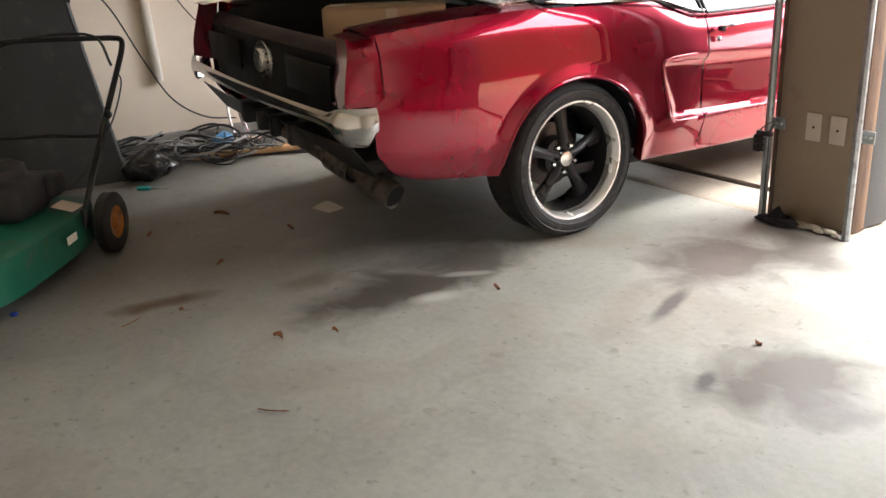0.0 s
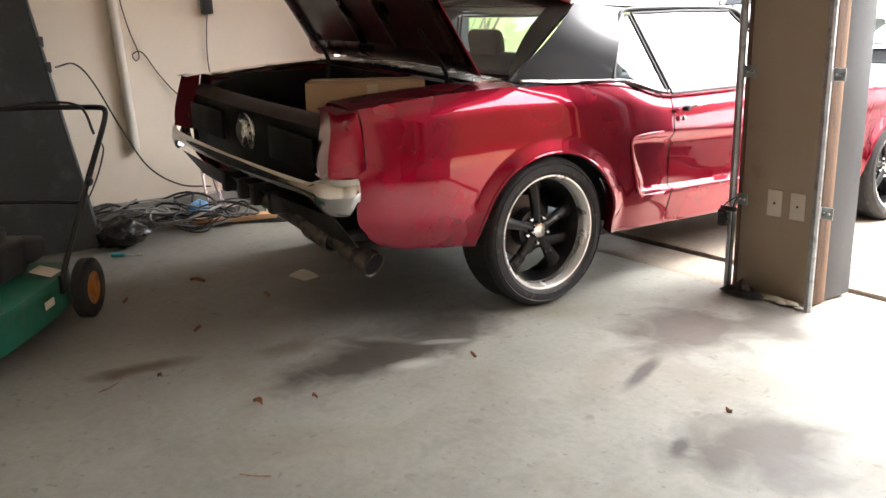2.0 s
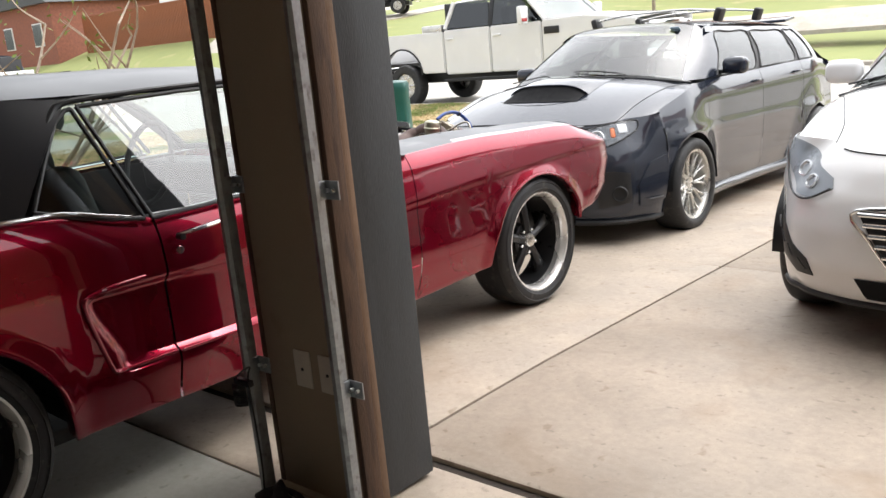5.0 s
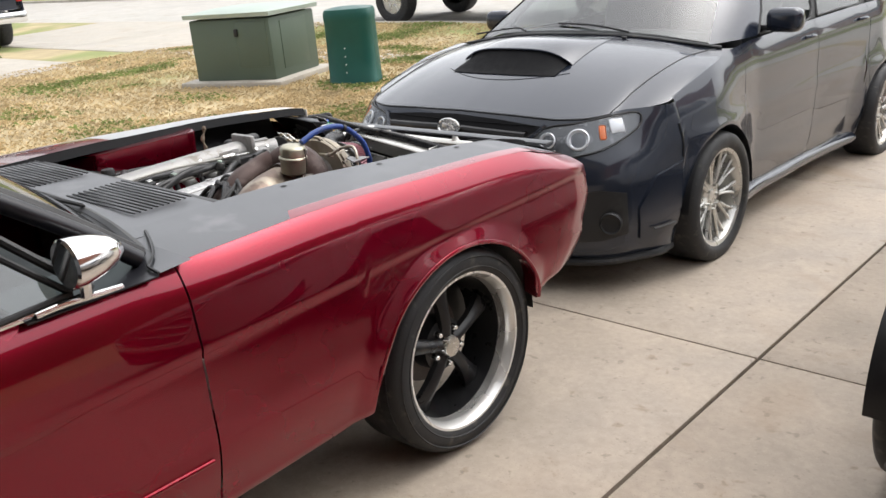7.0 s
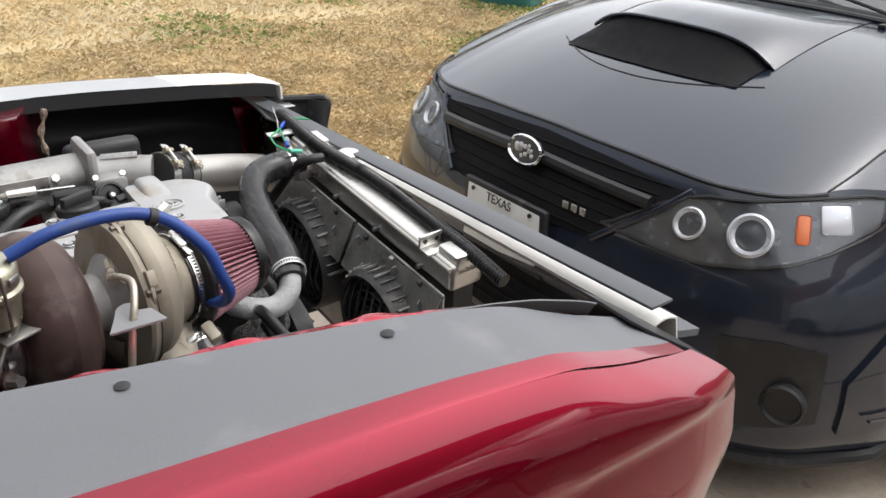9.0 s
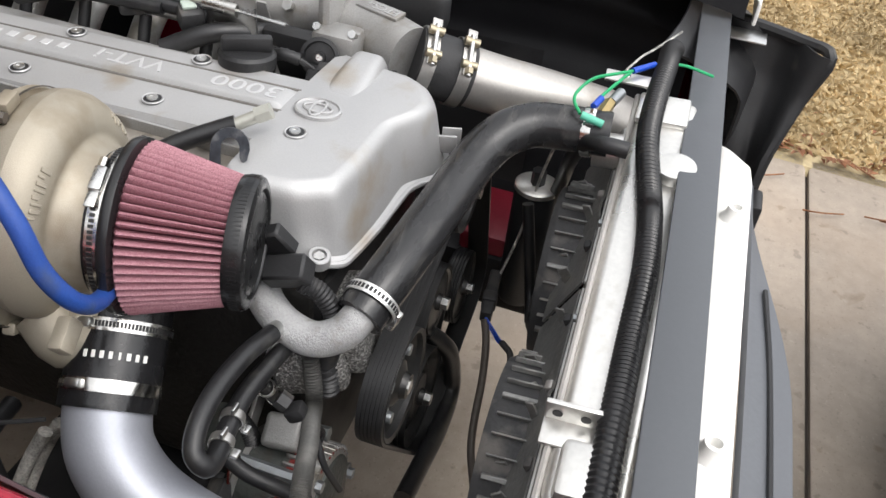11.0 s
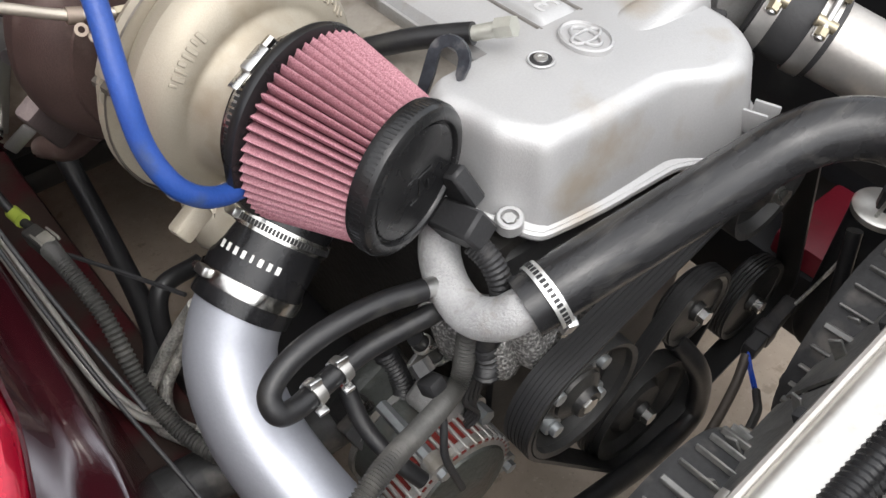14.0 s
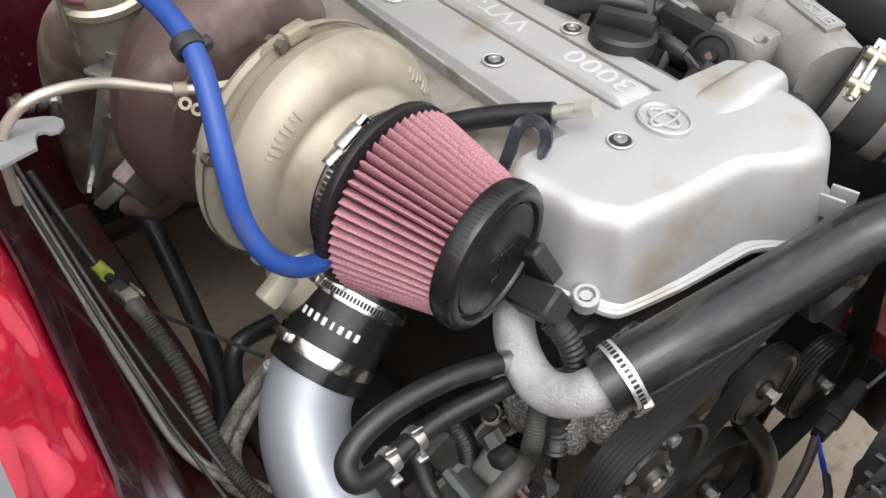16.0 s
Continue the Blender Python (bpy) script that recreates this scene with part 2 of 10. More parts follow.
BELT = mat("black_belt", (0.013, 0.013, 0.0135), 0.46, 0.0, 0.25, 9, 260, 0.06, dirt=(0.03, 0.029, 0.027), dirt_at=0.66)
COMPRESSOR = mat("cast_compressor", (0.335, 0.30, 0.24), 0.50, 0.40, 0.16, 9, 900, 0.13, dirt=(0.235, 0.195, 0.14), dirt_at=0.60)
RUST = mat("rusted_iron", (0.078, 0.050, 0.044), 0.52, 0.3, 0.4, 11, 700, 0.14, dirt=(0.15, 0.115, 0.10), dirt_at=0.60)


def gauze(name, thread, gap, size=900):
    """Oiled cotton under a fine wire mesh: pale dots on a darker weave."""
    m = mat(name, thread, 0.62, 0.0, 0.14, 10, size, 0.12)
    n, l = m.node_tree.nodes, m.node_tree.links
    p = n["Principled BSDF"]
    src = p.inputs["Base Color"].links[0].from_socket
    tc, vo, ra, mx = n.new("ShaderNodeTexCoord"), n.new("ShaderNodeTexVoronoi"), n.new("ShaderNodeMapRange"), n.new("ShaderNodeMix")
    vo.inputs["Scale"].default_value = size
    l.new(tc.outputs["Object"], vo.inputs["Vector"])
    l.new(vo.outputs["Distance"], ra.inputs[0])
    for i, v in enumerate((.30, .62, 0.0, 0.9)):
        ra.inputs[i + 1].default_value = v
    mx.data_type = 'RGBA'
    l.new(ra.outputs[0], mx.inputs[0])
    l.new(src, mx.inputs[6])
    mx.inputs[7].default_value = (*gap, 1)
    l.new(mx.outputs[2], p.inputs["Base Color"])
    return m


FILTER_RED = gauze("filter_gauze", (0.485, 0.255, 0.29), (0.16, 0.048, 0.064), 1600)
BLUE = mat("blue_silicone", (0.016, 0.055, 0.24), 0.45, 0.0, 0.18, 14, 320, 0.12, dirt=(0.035, 0.06, 0.15), dirt_at=0.62)
GREEN_WIRE = mat("green_wire", (0.01, 0.3, 0.11), 0.4, 0.0, 0.1, 20, 200, 0.02)
BLUE_WIRE = mat("blue_connector", (0.01, 0.06, 0.42), 0.4, 0.0, 0.1, 20, 200, 0.02)
BRAID = mat("braided_steel", (0.44, 0.43, 0.40), 0.4, 0.5, 0.75, 60, 330, 0.8)
COPPER = mat("alternator_windings", (0.15, 0.018, 0.014), 0.4, 0.3, 0.4, 60, 400, 0.3)

PAINT_WALL = mat("beige_wall_paint", (0.850, 0.755, 0.625), 0.75, 0.0, 0.05, 1.6, 240, 0.12, dirt=(0.76, 0.66, 0.53), dirt_at=0.7)
POST_PAINT = mat("post_board", (0.285, 0.225, 0.165), 0.7, 0.0, 0.10, 3, 180, 0.12, dirt=(0.17, 0.12, 0.08), dirt_at=0.68)
WOOD_JAMB = mat("worn_wood_jamb", (0.10, 0.058, 0.036), 0.75, 0.0, 0.4, 9, 120, 0.4, dirt=(0.06, 0.035, 0.025), dirt_at=0.55, stretch=(3, 3, 0.4))
WOOD_STRIP = mat("bare_wood_strip", (0.20, 0.125, 0.08), 0.75, 0.0, 0.3, 9, 120, 0.3, stretch=(3, 3, 0.4))
TRIM_DARK = mat("charcoal_painted_trim", (0.055, 0.06, 0.065), 0.55, 0.0, 0.3, 10, 160, 0.3, stretch=(2, 2, 0.25))
CEILING = mat("ceiling_paint", (0.86, 0.84, 0.79), 0.8, 0.0, 0.05, 2, 150, 0.1)
CARD = mat("cardboard", (0.31, 0.20, 0.115), 0.8, 0.0, 0.12, 6, 200, 0.12)
TAPE = mat("parcel_tape", (0.42, 0.34, 0.24), 0.25, 0.0, 0.05, 6, 200, 0.02)
GUNMETAL = mat("gunmetal_paint", (0.017, 0.022, 0.035), 0.22, 0.15, 0.08, 3, 800, 0.015, coat=0.7, spec=0.38, rvar=0.03)
PEARL = mat("white_car_paint", (0.74, 0.74, 0.74), 0.25, 0.0, 0.04, 3, 500, 0.01, coat=1.0, rvar=0.03)
WHEEL_SILVER = mat("silver_wheel", (0.62, 0.61, 0.58), 0.3, 0.85, 0.1, 12, 200, 0.03)
WHEEL_LIP = mat("machined_lip", (0.78, 0.77, 0.75), 0.26, 0.6, 0.05, 5, 260, 0.02)
WHEEL_BLACK = mat("black_wheel", (0.017, 0.017, 0.018), 0.34, 0.1, 0.3, 14, 200, 0.04, dirt=(0.05, 0.045, 0.04), dirt_at=0.68)
DISH_METAL = mat("polished_dish", (0.66, 0.65, 0.63), 0.26, 0.75, 0.07, 5, 260, 0.02)
BRAKE_IRON = mat("brake_iron", (0.12, 0.10, 0.09), 0.5, 0.6, 0.3, 20, 200, 0.1)
SOOTY_STEEL = mat("sooty_steel", (0.13, 0.115, 0.10), 0.44, 0.6, 0.3, 14, 160, 0.1, dirt=(0.045, 0.038, 0.032), dirt_at=0.56)
CABIN = mat("black_cabin_trim", (0.018, 0.018, 0.02), 0.6, 0.0, 0.2, 10, 300, 0.2)
GLASS = glass("car_glass", (0.80, 0.90, 0.88), tint=0.25, ior=2.3)
GLASS_DARK = glass("tinted_glass", (0.6, 0.66, 0.66), tint=0.45)
SCREEN = glass("windscreen_glass", (0.85, 0.93, 0.9), tint=0.12, ior=2.5)
LENS = glass("lamp_lens", (0.95, 0.96, 0.98), tint=0.04, ior=1.5)
AMBER = mat("amber_lens", (0.75, 0.17, 0.02), 0.2, 0.0, 0.05, 8, 100, 0.02, coat=0.6)
RED_LENS = mat("red_lens", (0.35, 0.01, 0.01), 0.15, 0.0, 0.1, 8, 100, 0.02, coat=0.8)
MOWER_GREEN = mat("green_mower_deck", (0.008, 0.115, 0.07), 0.42, 0.0, 0.2, 8, 150, 0.06, dirt=(0.1, 0.09, 0.06), dirt_at=0.64)
ORANGE = mat("orange_plastic", (0.42, 0.14, 0.02), 0.5, 0.0, 0.2, 10, 150, 0.05, dirt=(0.10, 0.06, 0.03), dirt_at=0.58)
BOARD = mat("dusty_black_cover", (0.014, 0.0155, 0.015), 0.5, 0.0, 0.4, 5, 120, 0.25, dirt=(0.040, 0.040, 0.036), dirt_at=0.63)
PVC = mat("pvc_pipe", (0.68, 0.64, 0.57), 0.45, 0.0, 0.06, 5, 120, 0.03)
PLATE = mat("steel_cover_plate", (0.55, 0.50, 0.43), 0.4, 0.1, 0.08, 12, 150, 0.05)
PAPER = mat("paper", (0.70, 0.62, 0.52), 0.8, 0.0, 0.12, 30, 300, 0.05)
PINE = mat("pine_stick", (0.42, 0.24, 0.11), 0.7, 0.0, 0.2, 8, 90, 0.2, stretch=(4, 4, 1))
TEAL = mat("teal_pedestal", (0.006, 0.075, 0.06), 0.4, 0.0, 0.12, 5, 200, 0.04)
BOX_GREEN = mat("green_transformer_paint", (0.085, 0.115, 0.085), 0.5, 0.0, 0.1, 3, 150, 0.05)
BOX_LID = mat("pale_lid_paint", (0.36, 0.42, 0.37), 0.5, 0.0, 0.1, 3, 150, 0.05)
FENCE = mat("stained_fence", (0.22, 0.075, 0.03), 0.7, 0.0, 0.3, 3, 60, 0.3, stretch=(3, 3, 0.4))
FENCE_DARK = mat("dark_stained_fence", (0.085, 0.035, 0.02), 0.7, 0.0, 0.3, 3, 60, 0.3, stretch=(3, 3, 0.4))
BRICK = mat("red_brick", (0.23, 0.085, 0.055), 0.8, 0.0, 0.3, 6, 60, 0.3)
BARK = mat("pale_bark", (0.33, 0.27, 0.21), 0.85, 0.0, 0.3, 8, 60, 0.6)
LEAF = mat("spring_leaves", (0.12, 0.17, 0.025), 0.6, 0.0, 0.3, 10, 60, 0.0)
STRAW = mat("dry_grass", (0.54, 0.42, 0.24), 0.85, 0.0, 0.4, 3, 40, 0.0)
BLADE = mat("green_grass", (0.20, 0.25, 0.075), 0.8, 0.0, 0.4, 3, 40, 0.0)
DEAD_LEAF = mat("dead_leaves", (0.24, 0.11, 0.055), 0.8, 0.0, 0.4, 30, 100, 0.1)


def concrete(name, colour, stains=(), brush=0.0, speck=0.0):
    """Poured concrete: cloudy tone, fine pits, and patches (x, y, rx, ry, depth, colour), such as oil stains, with
    ragged edges.
    """
    m = mat(name, colour, 0.62, 0.0, 0.20, 2.6, 38, 0.14, rvar=0.14)
    n, l = m.node_tree.nodes, m.node_tree.links
    p = n["Principled BSDF"]
    col = p.inputs["Base Color"].links[0].from_socket
    tc = n.new("ShaderNodeTexCoord")

    def over(col, fac, tint):
        d = n.new("ShaderNodeMix")
        d.data_type = 'RGBA'
        l.new(fac, d.inputs[0])
        l.new(col, d.inputs[6])
        d.inputs[7].default_value = (*tint, 1)
        return d.outputs[2]

    def noise_at(sc, det, dist=0.0):
        t = n.new("ShaderNodeTexNoise")
        t.inputs["Scale"].default_value, t.inputs["Detail"].default_value, t.inputs["Distortion"].default_value = sc, det, dist
        l.new(tc.outputs["Object"], t.inputs["Vector"])
        return t.outputs["Fac"]

    def rng(x, a, b, c, d):
        r = n.new("ShaderNodeMapRange")
        for i, v in enumerate((a, b, c, d)):
            r.inputs[i + 1].default_value = v
        l.new(x, r.inputs[0])
        return r.outputs[0]
    col = over(col, rng(noise_at(0.55, 6, 0.6), 0.5, 0.68, 0, 0.35), [c * 0.72 for c in colour])
    col = over(col, rng(noise_at(7, 8, 1.2), 0.52, 0.66, 0, 0.3), [c * 0.7 for c in colour])
    col = over(col, rng(noise_at(3.1, 8, 1.5), 0.60, 0.72, 0, 0.35), [min(1, c * 1.3) for c in colour])
    col = over(col, rng(noise_at(24, 4), 0.645, 0.70, 0, 0.5), [c * 0.45 for c in colour])
    if speck:
        col = over(col, rng(noise_at(150, 2), 0.62, 0.7, 0, speck), [c * 0.5 for c in colour])
        col = over(col, rng(noise_at(120, 2), 0.3, 0.36, speck, 0), [min(1, c * 1.35) for c in colour])
    col = over(col, rng(noise_at(1.7, 7, 0.5), 0.54, 0.70, 0, 0.45), [colour[0] * .74, colour[1] * .62, colour[2] * .50])
    col = over(col, rng(noise_at(11, 5, 0.4), 0.66, 0.72, 0, 0.55), [colour[0] * .55, colour[1] * .48, colour[2] * .40])
    ragged = noise_at(5.0, 12, 0.7)
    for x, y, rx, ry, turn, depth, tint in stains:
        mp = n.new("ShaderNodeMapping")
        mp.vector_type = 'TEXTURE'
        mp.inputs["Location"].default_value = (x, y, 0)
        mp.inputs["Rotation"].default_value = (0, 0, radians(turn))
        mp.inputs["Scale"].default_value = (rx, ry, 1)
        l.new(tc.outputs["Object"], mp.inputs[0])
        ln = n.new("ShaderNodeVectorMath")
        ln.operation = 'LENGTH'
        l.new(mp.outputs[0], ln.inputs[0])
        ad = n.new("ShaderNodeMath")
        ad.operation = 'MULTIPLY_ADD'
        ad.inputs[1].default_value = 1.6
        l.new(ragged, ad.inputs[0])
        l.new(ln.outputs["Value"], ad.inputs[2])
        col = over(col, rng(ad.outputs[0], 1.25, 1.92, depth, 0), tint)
    l.new(col, p.inputs["Base Color"])
    return m


OIL = (0.045, 0.036, 0.028)
GARAGE_CONC = concrete("garage_concrete", (0.228, 0.221, 0.197), (
    (0.92, -0.94, 0.21, 0.42, -4, 0.97, OIL), (0.80, -0.58, 0.22, 0.34, -8, 0.8, OIL), (1.07, -0.86, 0.06, 0.13, -10, 0.75, (0.4, 0.39, 0.36)), (0.93, -0.66, 0.03, 0.12, -30, 0.6, (0.36, 0.35, 0.32)),
    (1.42, 0.20, 0.30, 0.36, 20, 0.8, (0.070, 0.054, 0.046)), (1.60, 0.52, 0.22, 0.30, 25, 0.8, (0.055, 0.043, 0.035)),
    (2.20, -0.42, 0.26, 0.28, 30, 0.85, (0.068, 0.055, 0.046)), (1.63, -0.28, 0.035, 0.17, 22, 0.9, (0.06, 0.05, 0.046)),
    (2.07, -0.60, 0.03, 0.07, 30, 0.95, (0.045, 0.04, 0.036)),
    # the last entry is a broad, faint brown patch below the coupe
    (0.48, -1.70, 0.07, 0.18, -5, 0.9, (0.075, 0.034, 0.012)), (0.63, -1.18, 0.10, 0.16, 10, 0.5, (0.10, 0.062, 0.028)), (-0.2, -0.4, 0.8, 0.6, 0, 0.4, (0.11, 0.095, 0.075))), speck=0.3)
DRIVE_CONC = concrete("driveway_concrete", (0.362, 0.302, 0.243), ((0.7, 3.0, 0.4, 0.3, 0, 0.2, (0.2, 0.17, 0.13)),), speck=0.35)
APRON_CONC = concrete("apron_concrete", (0.352, 0.294, 0.236), (), speck=0.3)
WALK_CONC = concrete("pavement_concrete", (0.42, 0.385, 0.33), (), speck=0.2)
ROAD_CONC = concrete("road_concrete", (0.42, 0.40, 0.365), (), speck=0.2)


def lawn_material():
    m = mat("winter_lawn", (0.42, 0.34, 0.20), 0.95, 0.0, 0.35, 1.2, 70, 0.6)
    n, l = m.node_tree.nodes, m.node_tree.links
    p = n["Principled BSDF"]
    col = p.inputs["Base Color"].links[0].from_socket
    tc = n.new("ShaderNodeTexCoord")
    t = n.new("ShaderNodeTexNoise")
    t.inputs["Scale"].default_value, t.inputs["Detail"].default_value = 0.5, 6
    l.new(tc.outputs["Object"], t.inputs["Vector"])
    # greener away from the driveway
    sx = n.new("ShaderNodeSeparateXYZ")
    l.new(tc.outputs["Object"], sx.inputs[0])
    far = n.new("ShaderNodeMapRange")
    for i, v in enumerate((5.0, 17.0, -0.12, 0.22)):
        far.inputs[i + 1].default_value = v
    l.new(sx.outputs[1], far.inputs[0])
    ad = n.new("ShaderNodeMath")
    l.new(t.outputs["Fac"], ad.inputs[0])
    l.new(far.outputs[0], ad.inputs[1])
    r = n.new("ShaderNodeMapRange")
    for i, v in enumerate((0.48, 0.62, 0, 0.8)):
        r.inputs[i + 1].default_value = v
    l.new(ad.outputs[0], r.inputs[0])
    d = n.new("ShaderNodeMix")
    d.data_type = 'RGBA'
    l.new(r.outputs[0], d.inputs[0])
    l.new(col, d.inputs[6])
    d.inputs[7].default_value = (0.19, 0.24, 0.07, 1)
    l.new(d.outputs[2], p.inputs["Base Color"])
    return m


LAWN = lawn_material()

# ---- ground, driveway, street ----
def drive_z(y):
    return -0.033 * max(0.0, min(y, 10.0) - 2.0)


def street_z(x):
    """The street falls a little from one side to the other."""
    return lerp([(-8, -.12), (1, -.36)], x)


def ground_z(x, y):
    z = drive_z(y)
    s = sm(-2.2, -5.5, x) * (1 - sm(9.0, 13.0, y))
    z = z * (1 - s)
    z += (street_z(x) + .115 - z) * sm(10.0, 13.0, y)
    z += 0.085 * max(0.0, min(y, 60) - 22.6) + min(2.1, 0.095 * max(0.0, -x - 12)) * sm(22.8, 28, y)
    if x > -1.75 and y < 13:
        z -= 0.25 * sm(-1.75, -1.5, x)
    if y < 1.0 and x > -2.6:
        z = -0.3
    if 13.3 < y < 22.7:
        z -= 0.25
    return z


def axis_cuts(lo, hi, near):
    out = sorted({round(v, 3) for v in near} | {lo, hi, lo / 2, hi / 2, lo / 4, hi / 4})
    return out


def build_ground():
    xs = axis_cuts(-420, 420, list(np.arange(-14, 8.01, 0.5)) + [-1.8, -1.75, -1.5, -2.2] + list(range(-60, 61, 4)))
    ys = axis_cuts(-420, 420, list(np.arange(-6, 14.01, 0.5)) + [13.3, 13.35, 22.6, 22.7, 22.72] + list(range(14, 100, 3)))
    bm = B()
    vs = [[bm.verts.new((x, y, ground_z(x, y))) for y in ys] for x in xs]
    for i in range(len(xs) - 1):
        for j in range(len(ys) - 1):
            bm.faces.new((vs[i][j], vs[i + 1][j], vs[i + 1][j + 1], vs[i][j + 1]))
    single("ground", bm, LAWN, "patchy winter lawn, straw-coloured with green tufts", "lawn", kind="structure")


build_ground()


def slab_mesh(bm, x0, x1, y0, y1, zf, depth=0.12, ny=6, edge=0.008):
    """A concrete slab that follows the slope, with eased edges."""
    us = [0, edge / (x1 - x0), 1 - edge / (x1 - x0), 1]
    ve = edge / (y1 - y0)
    vv = [0, ve] + [ve + (1 - 2 * ve) * k / ny for k in range(1, ny)] + [1 - ve, 1]
    rows = []
    for u in us:
        row = []
        for v in vv:
            x, y = x0 + (x1 - x0) * u, y0 + (y1 - y0) * v
            row.append(bm.verts.new((x, y, zf(x, y) - (edge * 0.7 if u in (0, 1) or v in (0, 1) else 0))))
        rows.append(row)
    for a, b in zip(rows, rows[1:]):
        for i in range(len(vv) - 1):
            bm.faces.new((a[i], b[i], b[i + 1], a[i + 1]))
    rim = [r[0] for r in rows] + rows[-1][1:] + [r[-1] for r in rows[::-1]][1:] + rows[0][::-1][1:-1]
    low = [bm.verts.new(v.co - V(0, 0, depth)) for v in rim]
    for i in range(len(rim)):
        j = (i + 1) % len(rim)
        bm.faces.new((rim[i], rim[j], low[j], low[i]))
    return bm


driveway = tagged(new("driveway"), "sandy concrete driveway cast in large jointed slabs", "driveway", kind="structure")
dz = lambda x, y: drive_z(y)
CROSS = [1.205, 3.90, 6.5, 9.2, 13.3]
for x0, x1 in ((-1.8, 1.325), (1.34, 4.5)):
    for k, (y0, y1) in enumerate(zip(CROSS, CROSS[1:])):
        part("slab", slab_mesh(B(), x0, x1, y0 + (0.02 if k == 0 else 0.006), y1 - 0.006, dz), DRIVE_CONC, driveway)
bm = B()
slab_mesh(bm, -1.8, 4.5, 1.19, 13.3, lambda x, y: drive_z(y) - 0.022, 0.05)
part("joint_filler", bm, mat("joint_dirt", (0.045, 0.035, 0.028), 0.9, 0, 0.4, 8, 90, 0.4), driveway, "dark dirt-filled joints")
single("apron", slab_mesh(B(), -2.4, 4.7, 0.83, 1.19, lambda x, y: -0.004 - 0.012 * sm(0.9, 1.19, y)), APRON_CONC, "worn concrete strip under the garage doors", "threshold", kind="structure")

pavement = tagged(new("pavement"), "pale concrete public footpath in square bays", "pavement", kind="structure")
wz = lambda x, y: ground_z(min(x, -2.5), y) + 0.012
for k in range(16):
    x0 = -1.8 - 1.5 * (k + 1)
    part("slab", slab_mesh(B(), x0 + 0.005, x0 + 1.495, 9.1, 10.5, wz), WALK_CONC, pavement)
for x0, x1 in ((-120, -8), (-7.994, .994), (1, 120)):
    single("road", slab_mesh(B(), x0, x1, 13.62, 22.5, lambda x, y: street_z(x), 0.1), ROAD_CONC, "wide pale concrete residential street", "road", kind="structure")
for y0, y1 in ((13.3, 13.6), (22.5, 22.8)):
    for x0, x1 in ((-120, -8), (-8, 1), (1, 120)):
        single("kerb", slab_mesh(B(), x0, x1, y0, y1, lambda x, y: street_z(x) + .115, 0.3, edge=0.03), WALK_CONC, "low rolled concrete kerb along the street", "kerb", kind="structure")
single("neighbour_driveway", slab_mesh(B(), -21, -11.4, -5, 13.3, lambda x, y: ground_z(x, y) + 0.015), WALK_CONC, "pale concrete driveway next door", "driveway", kind="structure")
single("far_footpath", slab_mesh(B(), -120, 120, 25.2, 26.6, lambda x, y: ground_z(x, y) + 0.03, ny=3), WALK_CONC, "footpath across the street", "pavement", kind="structure")
single("far_driveway", slab_mesh(B(), -36, -29, 22.8, 40, lambda x, y: ground_z(x, y) + 0.05, ny=12), WALK_CONC, "sloping concrete driveway across the street", "driveway", kind="structure")

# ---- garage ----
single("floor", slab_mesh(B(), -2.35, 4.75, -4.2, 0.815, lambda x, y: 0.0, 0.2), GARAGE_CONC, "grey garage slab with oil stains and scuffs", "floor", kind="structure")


def wall(name, c, s, m=PAINT_WALL, label="beige painted garage wall"):
    return single(name, box(B(), c, s, bevel=0.004, seg=1), m, label, "wall", kind="structure")


wall("wall_west", (-2.28, -1.7, 1.36), (0.16, 5.2, 2.5))
wall("wall_south", (1.2, -4.28, 1.3), (7.2, 0.16, 2.6))
wall("wall_east", (4.78, -1.7, 1.3), (0.16, 5.2, 2.6))
wall("wall_north_side", (-1.86, 0.99, 1.3), (0.92, 0.30, 2.6), POST_PAINT, "beige wall beside the garage door opening")
wall("wall_north_far", (4.42, 0.99, 1.3), (0.64, 0.30, 2.6), POST_PAINT)
wall("header", (1.36, 0.99, 2.45), (5.5, 0.30, 0.4), POST_PAINT, "wall over the two garage door openings")
single("ceiling", box(B(), (1.2, -1.5, 2.68), (7.4, 5.6, 0.12)), CEILING, "plain painted garage ceiling", "ceiling", kind="structure")
single("stem_wall", box(B(), (-2.19, -1.75, 0.06), (0.14, 5.0, 0.12), bevel=0.01), GARAGE_CONC, "low concrete curb under the side wall", "curb", kind="structure")
# added out of view: walls that darken reflections, a roof that keeps sky out
single("house_wall", box(B(), (9.5, 5.0, 2.2), (.3, 22, 5.6), bevel=.01), BRICK, "unseen brick wall added for dark reflections", "wall", kind="structure")
single("front_wall", box(B(), (7.2, 1.1, 1.3), (4.5, .3, 3.4), bevel=.01), BRICK, "unseen brick wall added beside the garage", "wall", kind="structure")
single("roof", box(B(), (1.2, -1.4, 3.0), (7.8, 6.0, 0.15)), TRIM_DARK, "unseen dark roof added to keep out the sky", "roof", kind="structure")


